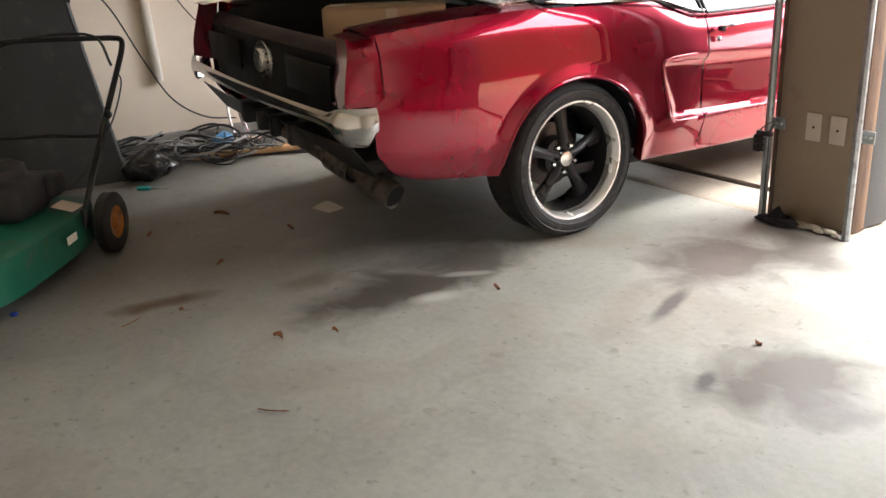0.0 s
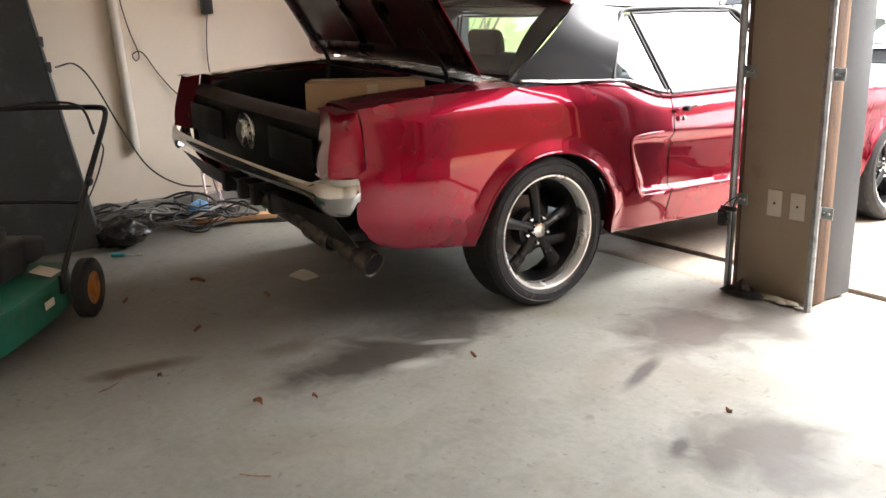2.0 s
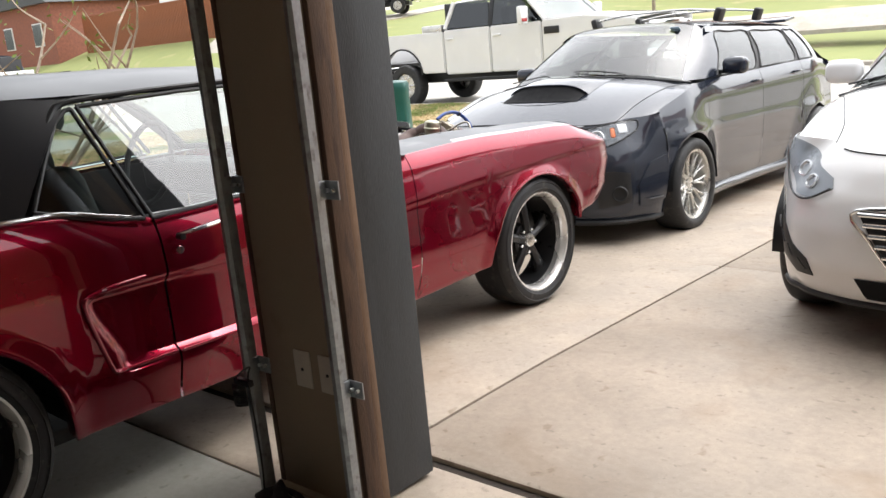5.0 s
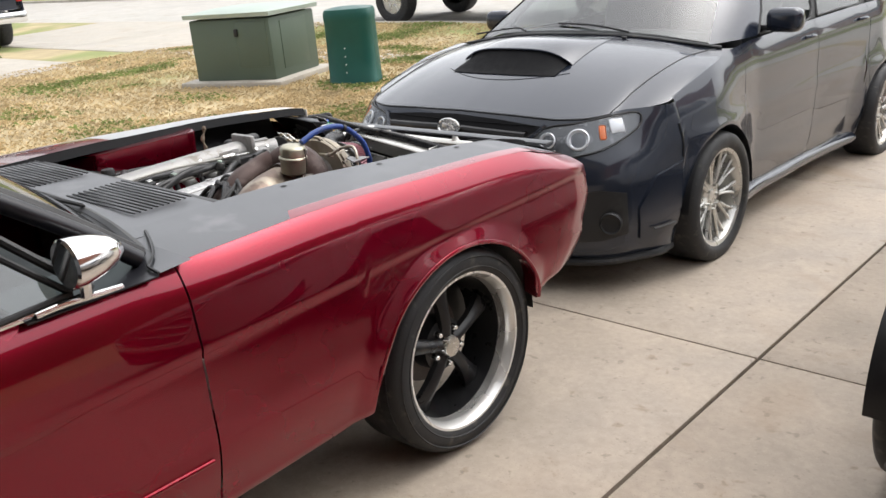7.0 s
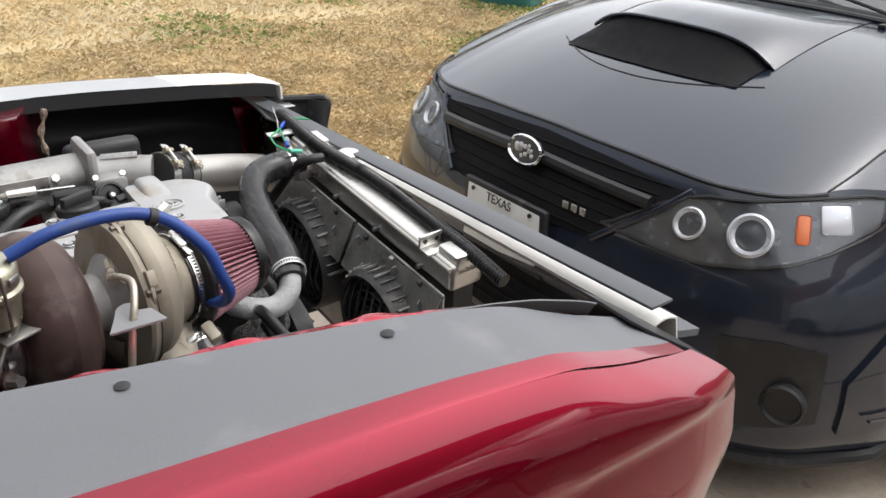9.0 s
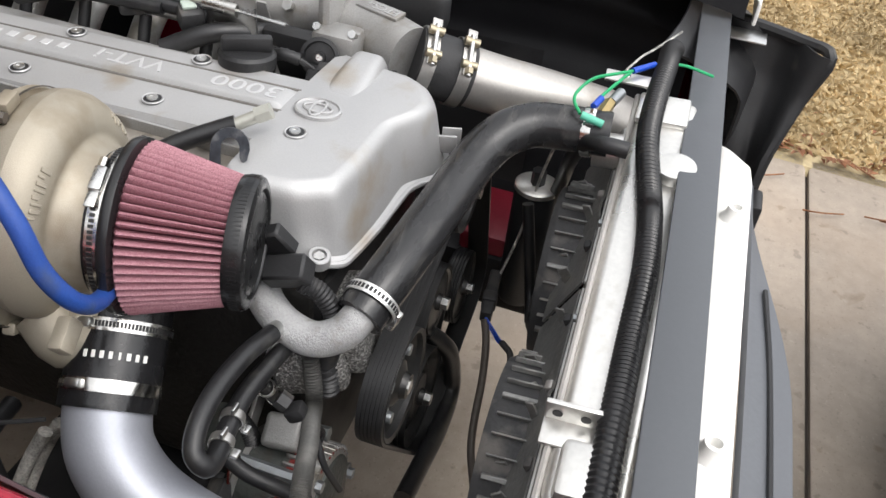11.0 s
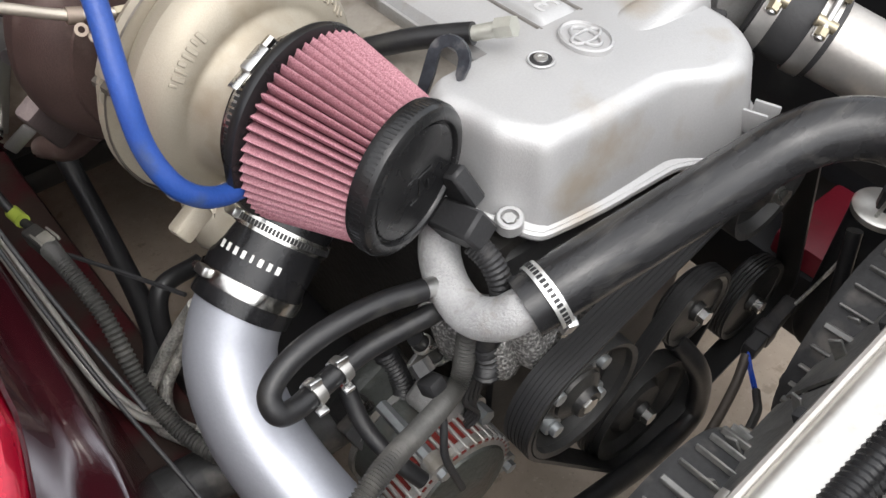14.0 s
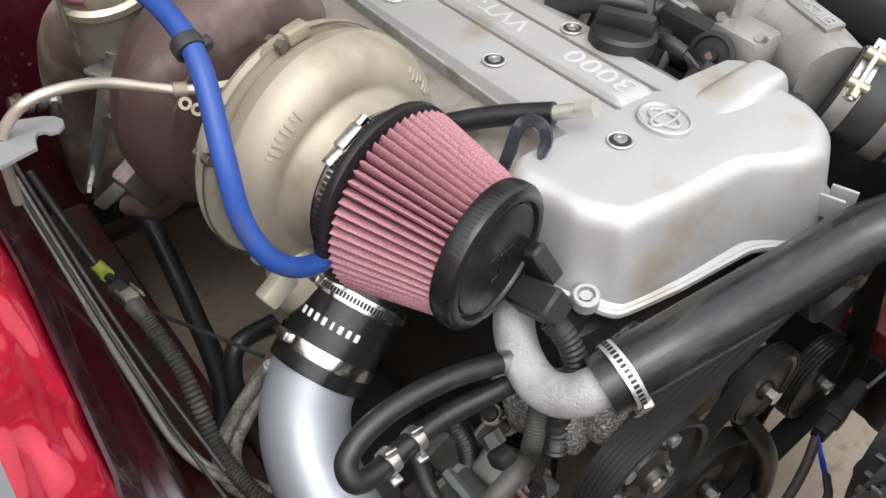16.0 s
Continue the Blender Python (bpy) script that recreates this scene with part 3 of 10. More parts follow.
def door_track(x, y, face, label):
    """Galvanised vertical track of a sectional door: a U profile with clips, held on the post."""
    t = thing("door_track", label, "door track", (x, y, 0))
    bm = B()
    r = 0.026
    prof = [(0, 0), (0, 0.05), (0.006, 0.058), (0.022, 0.06), (0.03, 0.05), (0.03, 0.038), (0.027, 0.038), (0.026, 0.049), (0.021, 0.056), (0.008, 0.054), (0.003, 0.049), (0.003, 0)]
    prism(bm, [(face * a, -b) for a, b in prof], 0.0, 2.3, 'z')
    part("rail", bm, ZINC, t)
    for z in (0.42, 0.98, 1.55, 2.05):
        bm = B()
        box(bm, (face * 0.035, 0.0, z), (0.055, 0.006, 0.05), bevel=0.002)
        box(bm, (face * 0.012, -0.024, z), (0.006, 0.05, 0.05), bevel=0.002)
        br = part("bracket", bm, ZINC, t)
        for dx in (0.025, 0.048):
            part("bolt", rod(B(), (face * dx, -0.003, z), (face * dx, -0.014, z), 0.006, seg=6), STEEL, br)
    return t


def build_post():
    post = thing("garage_post", "brown boarded post between two garage doors, with charcoal outer trim", "post")
    cx, y0 = 1.367, 0.845
    part("board_face", box(B(), (cx, y0 + .035, 1.3), (0.37, 0.07, 2.6), bevel=0.003), POST_PAINT, post, "scuffed brown board")
    for k in (1, -1):
        x = cx + k * .185
        part("jamb", box(B(), (x + k * .010, y0 + .028, 1.3), (0.022, 0.062, 2.6), bevel=0.003), WOOD_JAMB, post, "stained bare wood jamb")
        part("stop_strip", box(B(), (x + k * .004, y0 + .075, 1.3), (0.024, 0.030, 2.6), bevel=0.003), WOOD_STRIP, post, "paler wood strip")
        part("trim_board", box(B(), (x - k * .030, y0 + .195, 1.3), (0.075, 0.206, 2.6), bevel=0.006), TRIM_DARK, post, "charcoal painted trim board")
    part("core", box(B(), (cx, y0 + .12, 1.3), (0.24, 0.10, 2.6)), WOOD_JAMB, post)
    part("trim_board", box(B(), (cx, y0 + .278, 1.3), (0.28, 0.03, 2.6), bevel=0.004), TRIM_DARK, post)
    for x in (1.353, 1.464):
        pl = part("cover_plate", box(B(), (x, y0 - .003, 0.418), (0.072, 0.006, 0.116), bevel=0.0025), PLATE, post, "blank beige wall plate")
        part("screw", rod(B(), (x, y0 - .005, 0.418), (x, y0 - .008, 0.418), 0.0055, seg=10), BLACK_PLASTIC, pl)
    return post


build_post()
door_track(1.585, 0.806, 1, "galvanised door track on the garage post")
door_track(1.178, 0.806, 1, "galvanised door track on the garage post")
door_track(-1.46, 0.836, -1, "galvanised door track beside the far opening")
single("trim_board", box(B(), (-1.40, 1.05, 1.3), (0.08, 0.34, 2.6), bevel=0.006), TRIM_DARK, "charcoal painted door jamb", "trim", kind="structure")
single("trim_board", box(B(), (4.06, 1.05, 1.3), (0.08, 0.34, 2.6), bevel=0.006), TRIM_DARK, "charcoal painted door jamb", "trim", kind="structure")


def sensor(x, y, z):
    s = thing("door_sensor", "small black safety sensor with a coiled wire on the track", "sensor", (x, y, z))
    part("housing", box(B(), (0, 0, 0), (0.035, 0.03, 0.075), bevel=0.006), BLACK_PLASTIC, s)
    part("bracket", box(B(), (0.03, 0.0, 0.045), (0.075, 0.02, 0.02), bevel=0.003), BLACK_PLASTIC, s)
    part("wire", tube(B(), [(0, 0, 0.03), (0.03, -0.02, 0.07), (0.07, 0.0, 0.10), (0.055, 0.0, 0.06), (0.05, 0.005, -0.05), (0.045, 0.01, -0.22), (0.05, 0, -0.33)], 0.003, 6), RUBBER, s)
    for k in range(3):
        part("coil", tube(B(), [(0.0, -0.018, -0.03 + 0.025 * k), (0.022, -0.022, -0.025 + 0.025 * k), (0.03, 0.0, -0.03 + 0.025 * k)], 0.004, 6), RUBBER, s)


sensor(1.165, 0.735, 0.34)


def rag(x, y):
    bm = B()
    rnd = random.Random(4)
    def f(u, v):
        a, r = 2 * math.pi * u, 0.085 * v
        n = noise.noise(V(u * 6, v * 3, 2.2))
        return V(x + r * 1.2 * math.cos(a) * (1 + 0.3 * n), y + r * 0.6 * math.sin(a) * (1 + 0.3 * n), 0.012 + 0.06 * (1 - v) * (0.8 + 0.7 * n))
    grid(bm, f, 40, 10)
    bmesh.ops.remove_doubles(bm, verts=bm.verts, dist=0.0005)
    return single("rag", bm, mat("black_rag", (0.015, 0.014, 0.015), 0.9, 0, 0.4, 20, 200, 0.5), "crumpled black rag at the foot of the post", "rag")


rag(1.29, 0.745)
for k, (x, y, s) in enumerate(((1.44, 0.77, 0.03), (1.48, 0.755, 0.02), (1.52, 0.77, 0.025), (1.40, 0.76, 0.018), (1.56, 0.75, 0.015))):
    bm = ball(B(), (x, y, s * 0.45), s, 8, (1.3, 0.8, 0.5))
    single("debris", bm, mat("flaked_debris_%s" % "abcde"[k], (0.3, 0.27, 0.22), 0.9, 0, 0.3, 40, 150, 0.3), "flake of loose render on the floor", "debris", group="debris by the post")

# ---- red coupe: body ----
coupe = thing("coupe", "candy-red classic coupe, black roof, bonnet off, boot open", "car")

WID = [(-1.03, .825), (-.9, .845), (-.5, .868), (-.2, .88), (0.1, .885), (.35, .876), (.8, .868), (1.9, .862), (2.5, .868), (2.9, .872), (3.2, .878), (3.38, .876), (3.44, .866), (3.5, .835)]
TOP = [(-1.03, .885), (-.9, .897), (-.74, .914), (-.54, .931), (-.27, .943), (.02, .937), (.33, .934), (.45, .925), (.58, .898), (.70, .874), (.85, .868), (1.4, .872), (1.93, .878), (2.3, .882), (2.5, .878), (2.75, .864), (3.05, .85), (3.28, .832), (3.42, .79), (3.5, .74)]
LOW = [(-1.03, .52), (-.95, .49), (-.907, .43), (-.861, .393), (-.75, .361), (-.54, .335), (.33, .258), (1.1, .25), (1.9, .248), (2.32, .258), (3.12, .33), (3.30, .385), (3.5, .40)]
ARCHES = ((-.03, .305, .385, .362), (2.815, .295, .375, .345))


def side_x(y, z):
    """Half width of the body at y, z."""
    w = smooth_lerp(WID, y)
    zt = smooth_lerp(TOP, y, .04)
    zl = .25
    # tuck-under below the waist
    w -= .055 * sm(.50, .22, z) ** 1.3
    # tumble-in towards the shoulder, sharper on the front wing
    d = zt - z
    w -= .030 * max(0, 1 - d / .10) ** 2 * (1 - sm(1.8, 2.1, y))
    w -= .042 * max(0, 1 - d / .085) ** 2 * sm(1.8, 2.1, y)
    w -= .02 * sm(.25, 0, d)
    # waist crease that runs along the front wing and door
    c = .700 - .045 * sm(3.3, 1.0, y)
    f = sm(.55, 1.2, y)
    w -= f * .009 * sm(c + .012, c - .012, z) * sm(.30, .55, z)
    # hollow scoop ahead of the rear wheel
    edge = .455 + .085 * sm(.67, .43, z)
    scoop = sm(edge - .012, edge + .03, y) * sm(1.75, .6, y) * sm(.415, .445, z) * sm(.70, .655, z + .02 * sm(.6, 1.4, y))
    w -= .034 * scoop
    # flared wheel arches
    for cy, cz, a, b in ARCHES:
        r = math.hypot((y - cy) / a, (z - cz) / b)
        if z > cz - .1:
            w += .016 * max(0, 1 - abs(r - 1.02) / .16) ** 1.2
    return w


def low_z(y):
    z = lerp(LOW, y)
    for cy, cz, a, b in ARCHES:
        q = 1 - ((y - cy) / a) ** 2
        if q > 0:
            z = max(z, cz + b * math.sqrt(q))
    return z


def nose_shift(y, z):
    """The front edge of the wing leans back below the headlamp."""
    end = 3.552 - .055 * sm(.62, .50, z) - .085 * sm(.50, .38, z) - .17 * sm(.69, .84, z)
    return (end - 3.48) * sm(3.05, 3.48, y) - .048 * sm(-.72, -.905, y) * sm(.69, .655, z) * sm(.42, .50, z)


def side_panel(name, y0, y1, s, label=""):
    bm = B()
    n = max(20, int((y1 - y0) / .016))
    m = 46

    def f(u, v):
        y = y0 + (y1 - y0) * u
        zt, zl = smooth_lerp(TOP, y, .04), low_z(y)
        z = zl + (zt - zl) * (1 - (1 - v) ** 1.5)
        return V(s * side_x(y, z), y + nose_shift(y, z), z)
    grid(bm, f, n, m)
    # turned-in lower lip
    lip = []
    for i in range(n + 1):
        y = y0 + (y1 - y0) * i / n
        z = low_z(y)
        lip.append((bm.verts.new((s * (side_x(y, z) - .004), y + nose_shift(y, z), z - .004)), bm.verts.new((s * (side_x(y, z) - .05), y + nose_shift(y, z), z + .012))))
    bm.verts.ensure_lookup_table()
    for i in range(n):
        bm.faces.new((bm.verts[i * (m + 1)], bm.verts[(i + 1) * (m + 1)], lip[i + 1][0], lip[i][0]))
        bm.faces.new((lip[i][0], lip[i + 1][0], lip[i + 1][1], lip[i][1]))
    return part(name, bm, RED, coupe, label)


def inner_x(y):
    """Inner edge of the front wing top."""
    return lerp([(1.9, .545), (2.25, .55), (2.6, .575), (2.9, .615), (3.15, .655), (3.4, .70)], y)


FAR_TOP = [(1.9, 0), (2.74, .0), (2.75, .862), (3.05, .846), (3.28, .832), (3.45, .815), (3.52, .800)]   # the far wing stays higher at its tip


def wing_top(s, lo, hi, m, name, y0, y1, label=""):
    """Top of a front wing between two fractions of its breadth."""
    bm = B()

    def f(u, v):
        y = y0 + (y1 - y0) * u
        zt = smooth_lerp(TOP, y, .04)
        xo, xi = side_x(y, zt), inner_x(y)
        if s < 0:
            zt = max(zt, lerp(FAR_TOP, y))
            xi = min(xi, .62)
            xo = max(xo, .84)
        a, b = (lo(y) if callable(lo) else lo), (hi(y) if callable(hi) else hi)
        w = a + (b - a) * v
        x = xi + (xo - xi) * w
        z = zt + .016 * (1 - w ** 2) ** .8 * 1.0 + (.004 if w > .9 else .006) * (1 - w)
        return V(s * x, y + (nose_shift(y, z) * .8 if s > 0 else 0), z)
    grid(bm, f, 60, 8)
    return part(name, bm, m, coupe, label)


for s in (1, -1):
    side_panel("quarter_panel", -.905, .738, s, "swollen red rear quarter with a scooped hollow")
    door = side_panel("door", .746, 1.9375, s)
    side_panel("front_wing", 1.9425, 3.48, s, "red front wing, half rubbed down to primer")
    # primer on the wing top, red left along the outer edge and forward
    edge = lambda y: .985 - .17 * sm(2.27, 2.30, y) - .02 * sm(2.4, 3.1, y)
    if s > 0:
        wing_top(s, 0, edge, PRIMER, "primer_strip", 1.944, 3.47, "flat grey primer")
        wing_top(s, edge, 1.0, RED, "wing_edge", 1.944, 3.47)
    else:
        wing_top(s, 0, 1.0, RED, "wing_edge", 1.944, 2.55)
        # far strip takes the lightened primer that carries the sky reflection
        wing_top(s, 0, .8, FAR_PRIMER, "primer_strip", 2.55, 3.25, "grey primer with sky sheen put into its colour")
        wing_top(s, .8, 1.0, RED, "wing_edge", 2.55, 3.25)
        wing_top(s, 0, 1.0, WHITE_PRIMER, "wing_tip", 3.25, 3.52, "white primer filler")
        part("tip_fold", box(B(), (-.73, 3.518, .795), (.22, .006, .035), Euler((0, -.04, 0)).to_matrix(), .002), WHITE_PRIMER, coupe)
    # down-turned inner flange of the wing, with bonnet bolt holes
    bm = B()
    grid(bm, lambda u, v: V(s * (min(inner_x(2.0 + 1.5 * u), .62) - .012 * v), 2.0 + 1.5 * u, max(smooth_lerp(TOP, 2.0 + 1.5 * u), lerp(FAR_TOP, 2.0 + 1.5 * u)) + .020 - .030 * v), 40, 3)
    thick(bm, .0015)
    if s < 0:
        part("wing_flange", bm, BAY_BLACK, coupe)
    else:
        bm.free()
    # chrome-bright bead round the scoop
    pts = [(.66, .700), (.55, .697), (.475, .690), (.448, .672), (.452, .62), (.475, .53), (.498, .452), (.512, .436), (.55, .431)]
    part("scoop_bead", tube(B(), [(s * (side_x(y, z) + .002), y, z) for y, z in pts], .007, 8, 6), RED, coupe)
    part("scoop_bead", tube(B(), [(s * (side_x(y, .428 - .012 * (y - .55)) + .001), y, .430 - .016 * (y - .55)) for y in (.55, .735)], .006, 8, 4), RED, coupe)
    part("scoop_bead", tube(B(), [(s * (side_x(y, .42) + .001), y, .428 - .016 * (y - .55)) for y in (.75, 1.0, 1.4, 1.92)], .0055, 8, 6), RED, coupe)
    # rolled lips round the wheel arches
    for cy, cz, a, b in ARCHES:
        part("arch_lip", tube(B(), [(s * (side_x(cy + a * math.cos(q), cz + b * math.sin(q)) - .002), cy + (a + .004) * math.cos(q), cz + (b + .004) * math.sin(q)) for q in np.linspace(.16, math.pi - .16, 25)], .008, 8, 2), RED, coupe)
    # headlamp end of the wing
    bm = B()
    def nose_ring(u, v):
        z = .40 + (.80 - .40) * u
        y = 3.48 + nose_shift(3.48, z)
        x = side_x(3.48, z)
        return V(s * (x - .30 * v), y + .012 * math.sin(v * math.pi) - .02 * v, z)
    grid(bm, nose_ring, 24, 6)
    part("headlamp_surround", thick(bm, .004), BLACK_SATIN, coupe)
    bm = B()
    lathe(bm, [(.0, .02), (.07, .012), (.088, 0), (.096, .004), (.098, -.02)], (s * .69, 3.50, .64), (0, 1, 0), 28)
    part("headlamp", bm, CHROME_WORN, coupe)
    # indicator stub bumper under the wing end
    part("bumper_end", box(B(), (s * .80, 3.435, .460), (.03, .035, .055), bevel=.012), CHROME_WORN, coupe)

# door handle and lock on the near side
for s in (1, -1):
    h = part("door_handle", tube(B(), [(s * .872, .80, .806), (s * .895, .82, .812), (s * .903, .87, .817), (s * .897, .955, .822), (s * .875, .965, .822)], .011, 10, 8, flat=.7), CHROME, coupe, "chrome door handle")
    part("button", lathe(B(), [(0, .03), (.011, .028), (.012, 0)], (s * .87, .796, .800), (s, 0, 0), 16), BLACK_SATIN, h)
    part("lock", lathe(B(), [(0, .008), (.012, .006), (.014, 0)], (s * .872, .792, .755), (s, 0, 0), 16), CHROME, h)

# inner arches: dark liners so that the wheels sit in hollows
for s in (1, -1):
    for cy, cz, a, b in ARCHES:
        bm = B()
        inn = .42 if cy < 1 else .23
        grid(bm, lambda u, v: V(s * (.83 - inn * v), cy + (a + .01) * math.cos(math.pi * u), max(cz + (b + .01) * math.sin(math.pi * u), .25)), 24, 2)
        grid(bm, lambda u, v: V(s * (.83 - inn), cy + (a + .01) * (2 * u - 1), .2 + .47 * v), 6, 3)
        part("arch_liner", bm, BLACK_SATIN, coupe, "black wheel-arch liner")
# floor pan and sills
part("floor_pan", box(B(), (0, 1.1, .235), (1.46, 2.2, .05), bevel=.01), BLACK_SATIN, coupe)
part("rear_floor", box(B(), (0, -.62, .40), (1.4, .62, .06), bevel=.02), BLACK_SATIN, coupe)
part("fuel_tank", box(B(), (0, -.62, .36), (.75, .5, .10), bevel=.03), BLACK_SATIN, coupe)
part("rear_axle", rod(B(), (-.6, 0, .33), (.6, 0, .33), .045), BLACK_SATIN, coupe)

# ---- tail ----
for s in (1, -1):
    bm = B()
    def cap(u, v):
        z = .645 + (.893 - .645) * v
        back = -1.052 + .038 * sm(.68, .90, z)
        if u < .5:
            t = u / .5
            y = -.910 + (back + .910) * t
            x = side_x(-.905, z) - .020 * t * t
        else:
            t = (u - .5) / .5
            y = back + .035 * t
            x = side_x(-.905, z) - .022 - .14 * t - .03 * t * (1 - v)
        return V(s * x, y, z)
    grid(bm, cap, 24, 16)
    grid(bm, lambda u, v: V(s * (.68 + .165 * v), -.91 - .104 * u, .893 + .008 * math.sin(u * 3) - .006 * v), 8, 6)
    part("quarter_extension", bm, RED, coupe, "red end cap of the rear wing")
    # top of the rear quarter between the side and the boot opening
    bm = B()
    def deck(u, v):
        y = -.93 + (.78) * u
        zt = smooth_lerp(TOP, y, .04)
        xo = side_x(y, zt)
        xi = .60 + .02 * sm(-.9, -.3, y)
        return V(s * (xo + (xi - xo) * v), y, zt + .012 * math.sin(v * math.pi * .6))
    grid(bm, deck, 30, 8)
    grid(bm, lambda u, v: V(s * (.60 + .02 * u - .004 * v), -.93 + .66 * u, .90 + .035 * u - .02 * v), 20, 3)
    part("deck_side", bm, RED, coupe)
    # blacked-out lamp bank set in the tail panel
    part("taillamp", box(B(), (s * .45, -1.018, .715), (.40, .012, .13), bevel=.005), BAY_BLACK, coupe, "blacked-out tail lamp bank")
bm = B()
grid(bm, lambda u, v: V(-.70 + 1.4 * u, -.985 - .025 * math.sin(math.pi * u) + .02 * abs(v - .5), .58 + .235 * v), 40, 10)
part("tail_panel", thick(bm, .004), BAY_BLACK, coupe, "black tail panel")
bm = B()
grid(bm, lambda u, v: V(-.72 + 1.44 * u, -.99 - .025 * math.sin(math.pi * u) + .10 * v, .815 + .04 * math.sin(v * 2.4)), 40, 8)
part("boot_sill", thick(bm, .003), mat("boot_sill_paint", (.012, .002, .003), .55, 0, .2, 6, 200, .05, spec=.3), coupe, "dark red boot sill")
fc = part("fuel_cap", lathe(B(), [(0, .03), (.045, .03), (.05, .024), (.052, .012), (.078, .010), (.082, .0), (.082, -.02)], (0, -1.01, .722), (0, -1, 0), 40), CHROME_WORN, coupe, "chrome ringed fuel filler cap")
for k in range(12):
    a = 2 * math.pi * k / 12
    part("rivet", ball(B(), (.066 * math.cos(a), -1.022, .722 + .066 * math.sin(a)), .006, 8), BLACK_SATIN, fc)
# bumper: slim chrome bar with deep wrapped ends
BAR = spline([(-.858, -.955, 0), (-.852, -1.0, 0), (-.80, -1.052, 0), (-.70, -1.07, 0), (-.4, -1.09, 0), (0, -1.10, 0), (.4, -1.09, 0), (.70, -1.07, 0), (.80, -1.052, 0), (.852, -1.0, 0), (.858, -.955, 0)], 8)
bm = B()
def bumper(u, v):
    i = u * (len(BAR) - 1)
    k = min(int(i), len(BAR) - 2)
    p, t = BAR[k].lerp(BAR[k + 1], i - k), (BAR[k + 1] - BAR[k]).normalized()
    n = V(t.y, -t.x, 0)
    end = sm(.70, .82, abs(p.x))
    a = (v - .5) * 2.6
    zc, hh = .608 - .014 * end, .028 + .040 * end
    e2 = sm(-1.0, -.955, p.y)
    zc, hh = zc + .022 * e2, hh - .022 * e2
    return p + n * (.026 * math.cos(a)) + V(0, 0, zc + hh * math.sin(a) / math.sin(1.3))
grid(bm, bumper, 96, 14)
part("rear_bumper", thick(bm, .004), mat("bumper_chrome", (.58, .58, .58), .10, 1.0, .08, 9, 140, .02), coupe, "chrome rear bumper")
bm = B()
grid(bm, lambda u, v: V(-.80 + 1.6 * u, -1.03 + .10 * v, .515 - .13 * v - .02 * math.sin(u * math.pi)), 30, 6)
part("valance", thick(bm, .003), BLACK_SATIN, coupe)
for x in (.12, -.02, -.2, .3):
    part("bumper_bracket", box(B(), (x, -1.0, .47), (.05, .12, .09), bevel=.01), BLACK_SATIN, coupe)
for tip, d in (((.752, -.838, .290), (1, .30, -.34)), ((.55, -.90, .350), (1, .25, -.25))):
    bm = B()
    lathe(bm, [(.034, -.42), (.036, -.17), (.050, -.14), (.053, 0), (.050, .003), (.047, -.004), (.045, -.12), (0, -.12)], tip, d, 28)
    tpipe = part("tailpipe", bm, SOOTY_STEEL, coupe, "flared steel exhaust tip")
    # black lining puts the darkness inside the pipe mouth into colour
    part("bore", lathe(B(), [(.0460, -.004), (.0445, -.09), (0, -.09)], tip, d, 28), BAY_BLACK, tpipe, "bore lined black for its inner shade")

# boot: dark well and raised lid
bm = B()
for c, sz in (((0, -.60, .62), (1.2, .62, .01)), ((0, -.28, .76), (1.2, .01, .34)), ((.605, -.60, .76), (.01, .62, .30)), ((-.605, -.60, .76), (.01, .62, .30)), ((0, -.915, .72), (1.2, .01, .2))):
    box(bm, c, sz)
part("boot_well", bm, BLACK_SATIN, coupe, "black boot well")
part("boot_lip", tube(B(), [(-.60, -.93, .86), (-.615, -.6, .925), (-.60, -.33, .945), (0, -.29, .968), (.60, -.33, .945), (.615, -.6, .925), (.60, -.93, .86)], .008, 8, 8), RUBBER, coupe)
bm = B()
grid(bm, lambda u, v: V(-.70 + 1.4 * u, -.30 + .14 * v, .962 + .016 * math.sin(math.pi * u) - .006 * (1 - v)), 30, 4)
part("deck_panel", thick(bm, .003), CHROME_WORN, coupe, "bright deck strip below the rear window")

LID_A = radians(57)
lid_dir = V(0, -math.cos(LID_A), math.sin(LID_A))
lid_up = V(0, -math.sin(LID_A), -math.cos(LID_A))


def lid_at(x, d, off=0.0):
    crown = .035 * (1 - (x / .72) ** 2)
    base = V(x, -.285, .972) + lid_dir * d
    return base - lid_up * (crown + .012) + lid_up * off


bm = B()
grid(bm, lambda u, v: lid_at((-.71 + 1.42 * u) * (1 - .04 * v), .70 * v) - lid_up * 0 + (lid_up * .06 * sm(.9, 1, v)), 24, 16)
lid = part("boot_lid", thick(bm, .004), RED, coupe, "raised red boot lid")
bm = B()
for x0, x1, d0, d1 in ((-.68, .68, .02, .10), (-.66, .66, .60, .68), (-.68, -.60, .1, .6), (.60, .68, .1, .6), (-.20, -.12, .1, .6), (.12, .20, .1, .6)):
    grid(bm, lambda u, v: lid_at(x0 + (x1 - x0) * u, d0 + (d1 - d0) * v, .022 + .012 * math.sin(math.pi * (u if x1 - x0 < .2 else v))), 8, 8)
part("inner_frame", bm, mat("black_lid_frame", (.02, .012, .013), .3, 0, .2, 6, 200, .05, coat=.6), lid, "glossy black pressed inner frame")
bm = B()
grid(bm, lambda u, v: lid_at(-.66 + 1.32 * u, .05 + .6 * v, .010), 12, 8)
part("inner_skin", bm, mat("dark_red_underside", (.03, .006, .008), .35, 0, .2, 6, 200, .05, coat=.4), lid)
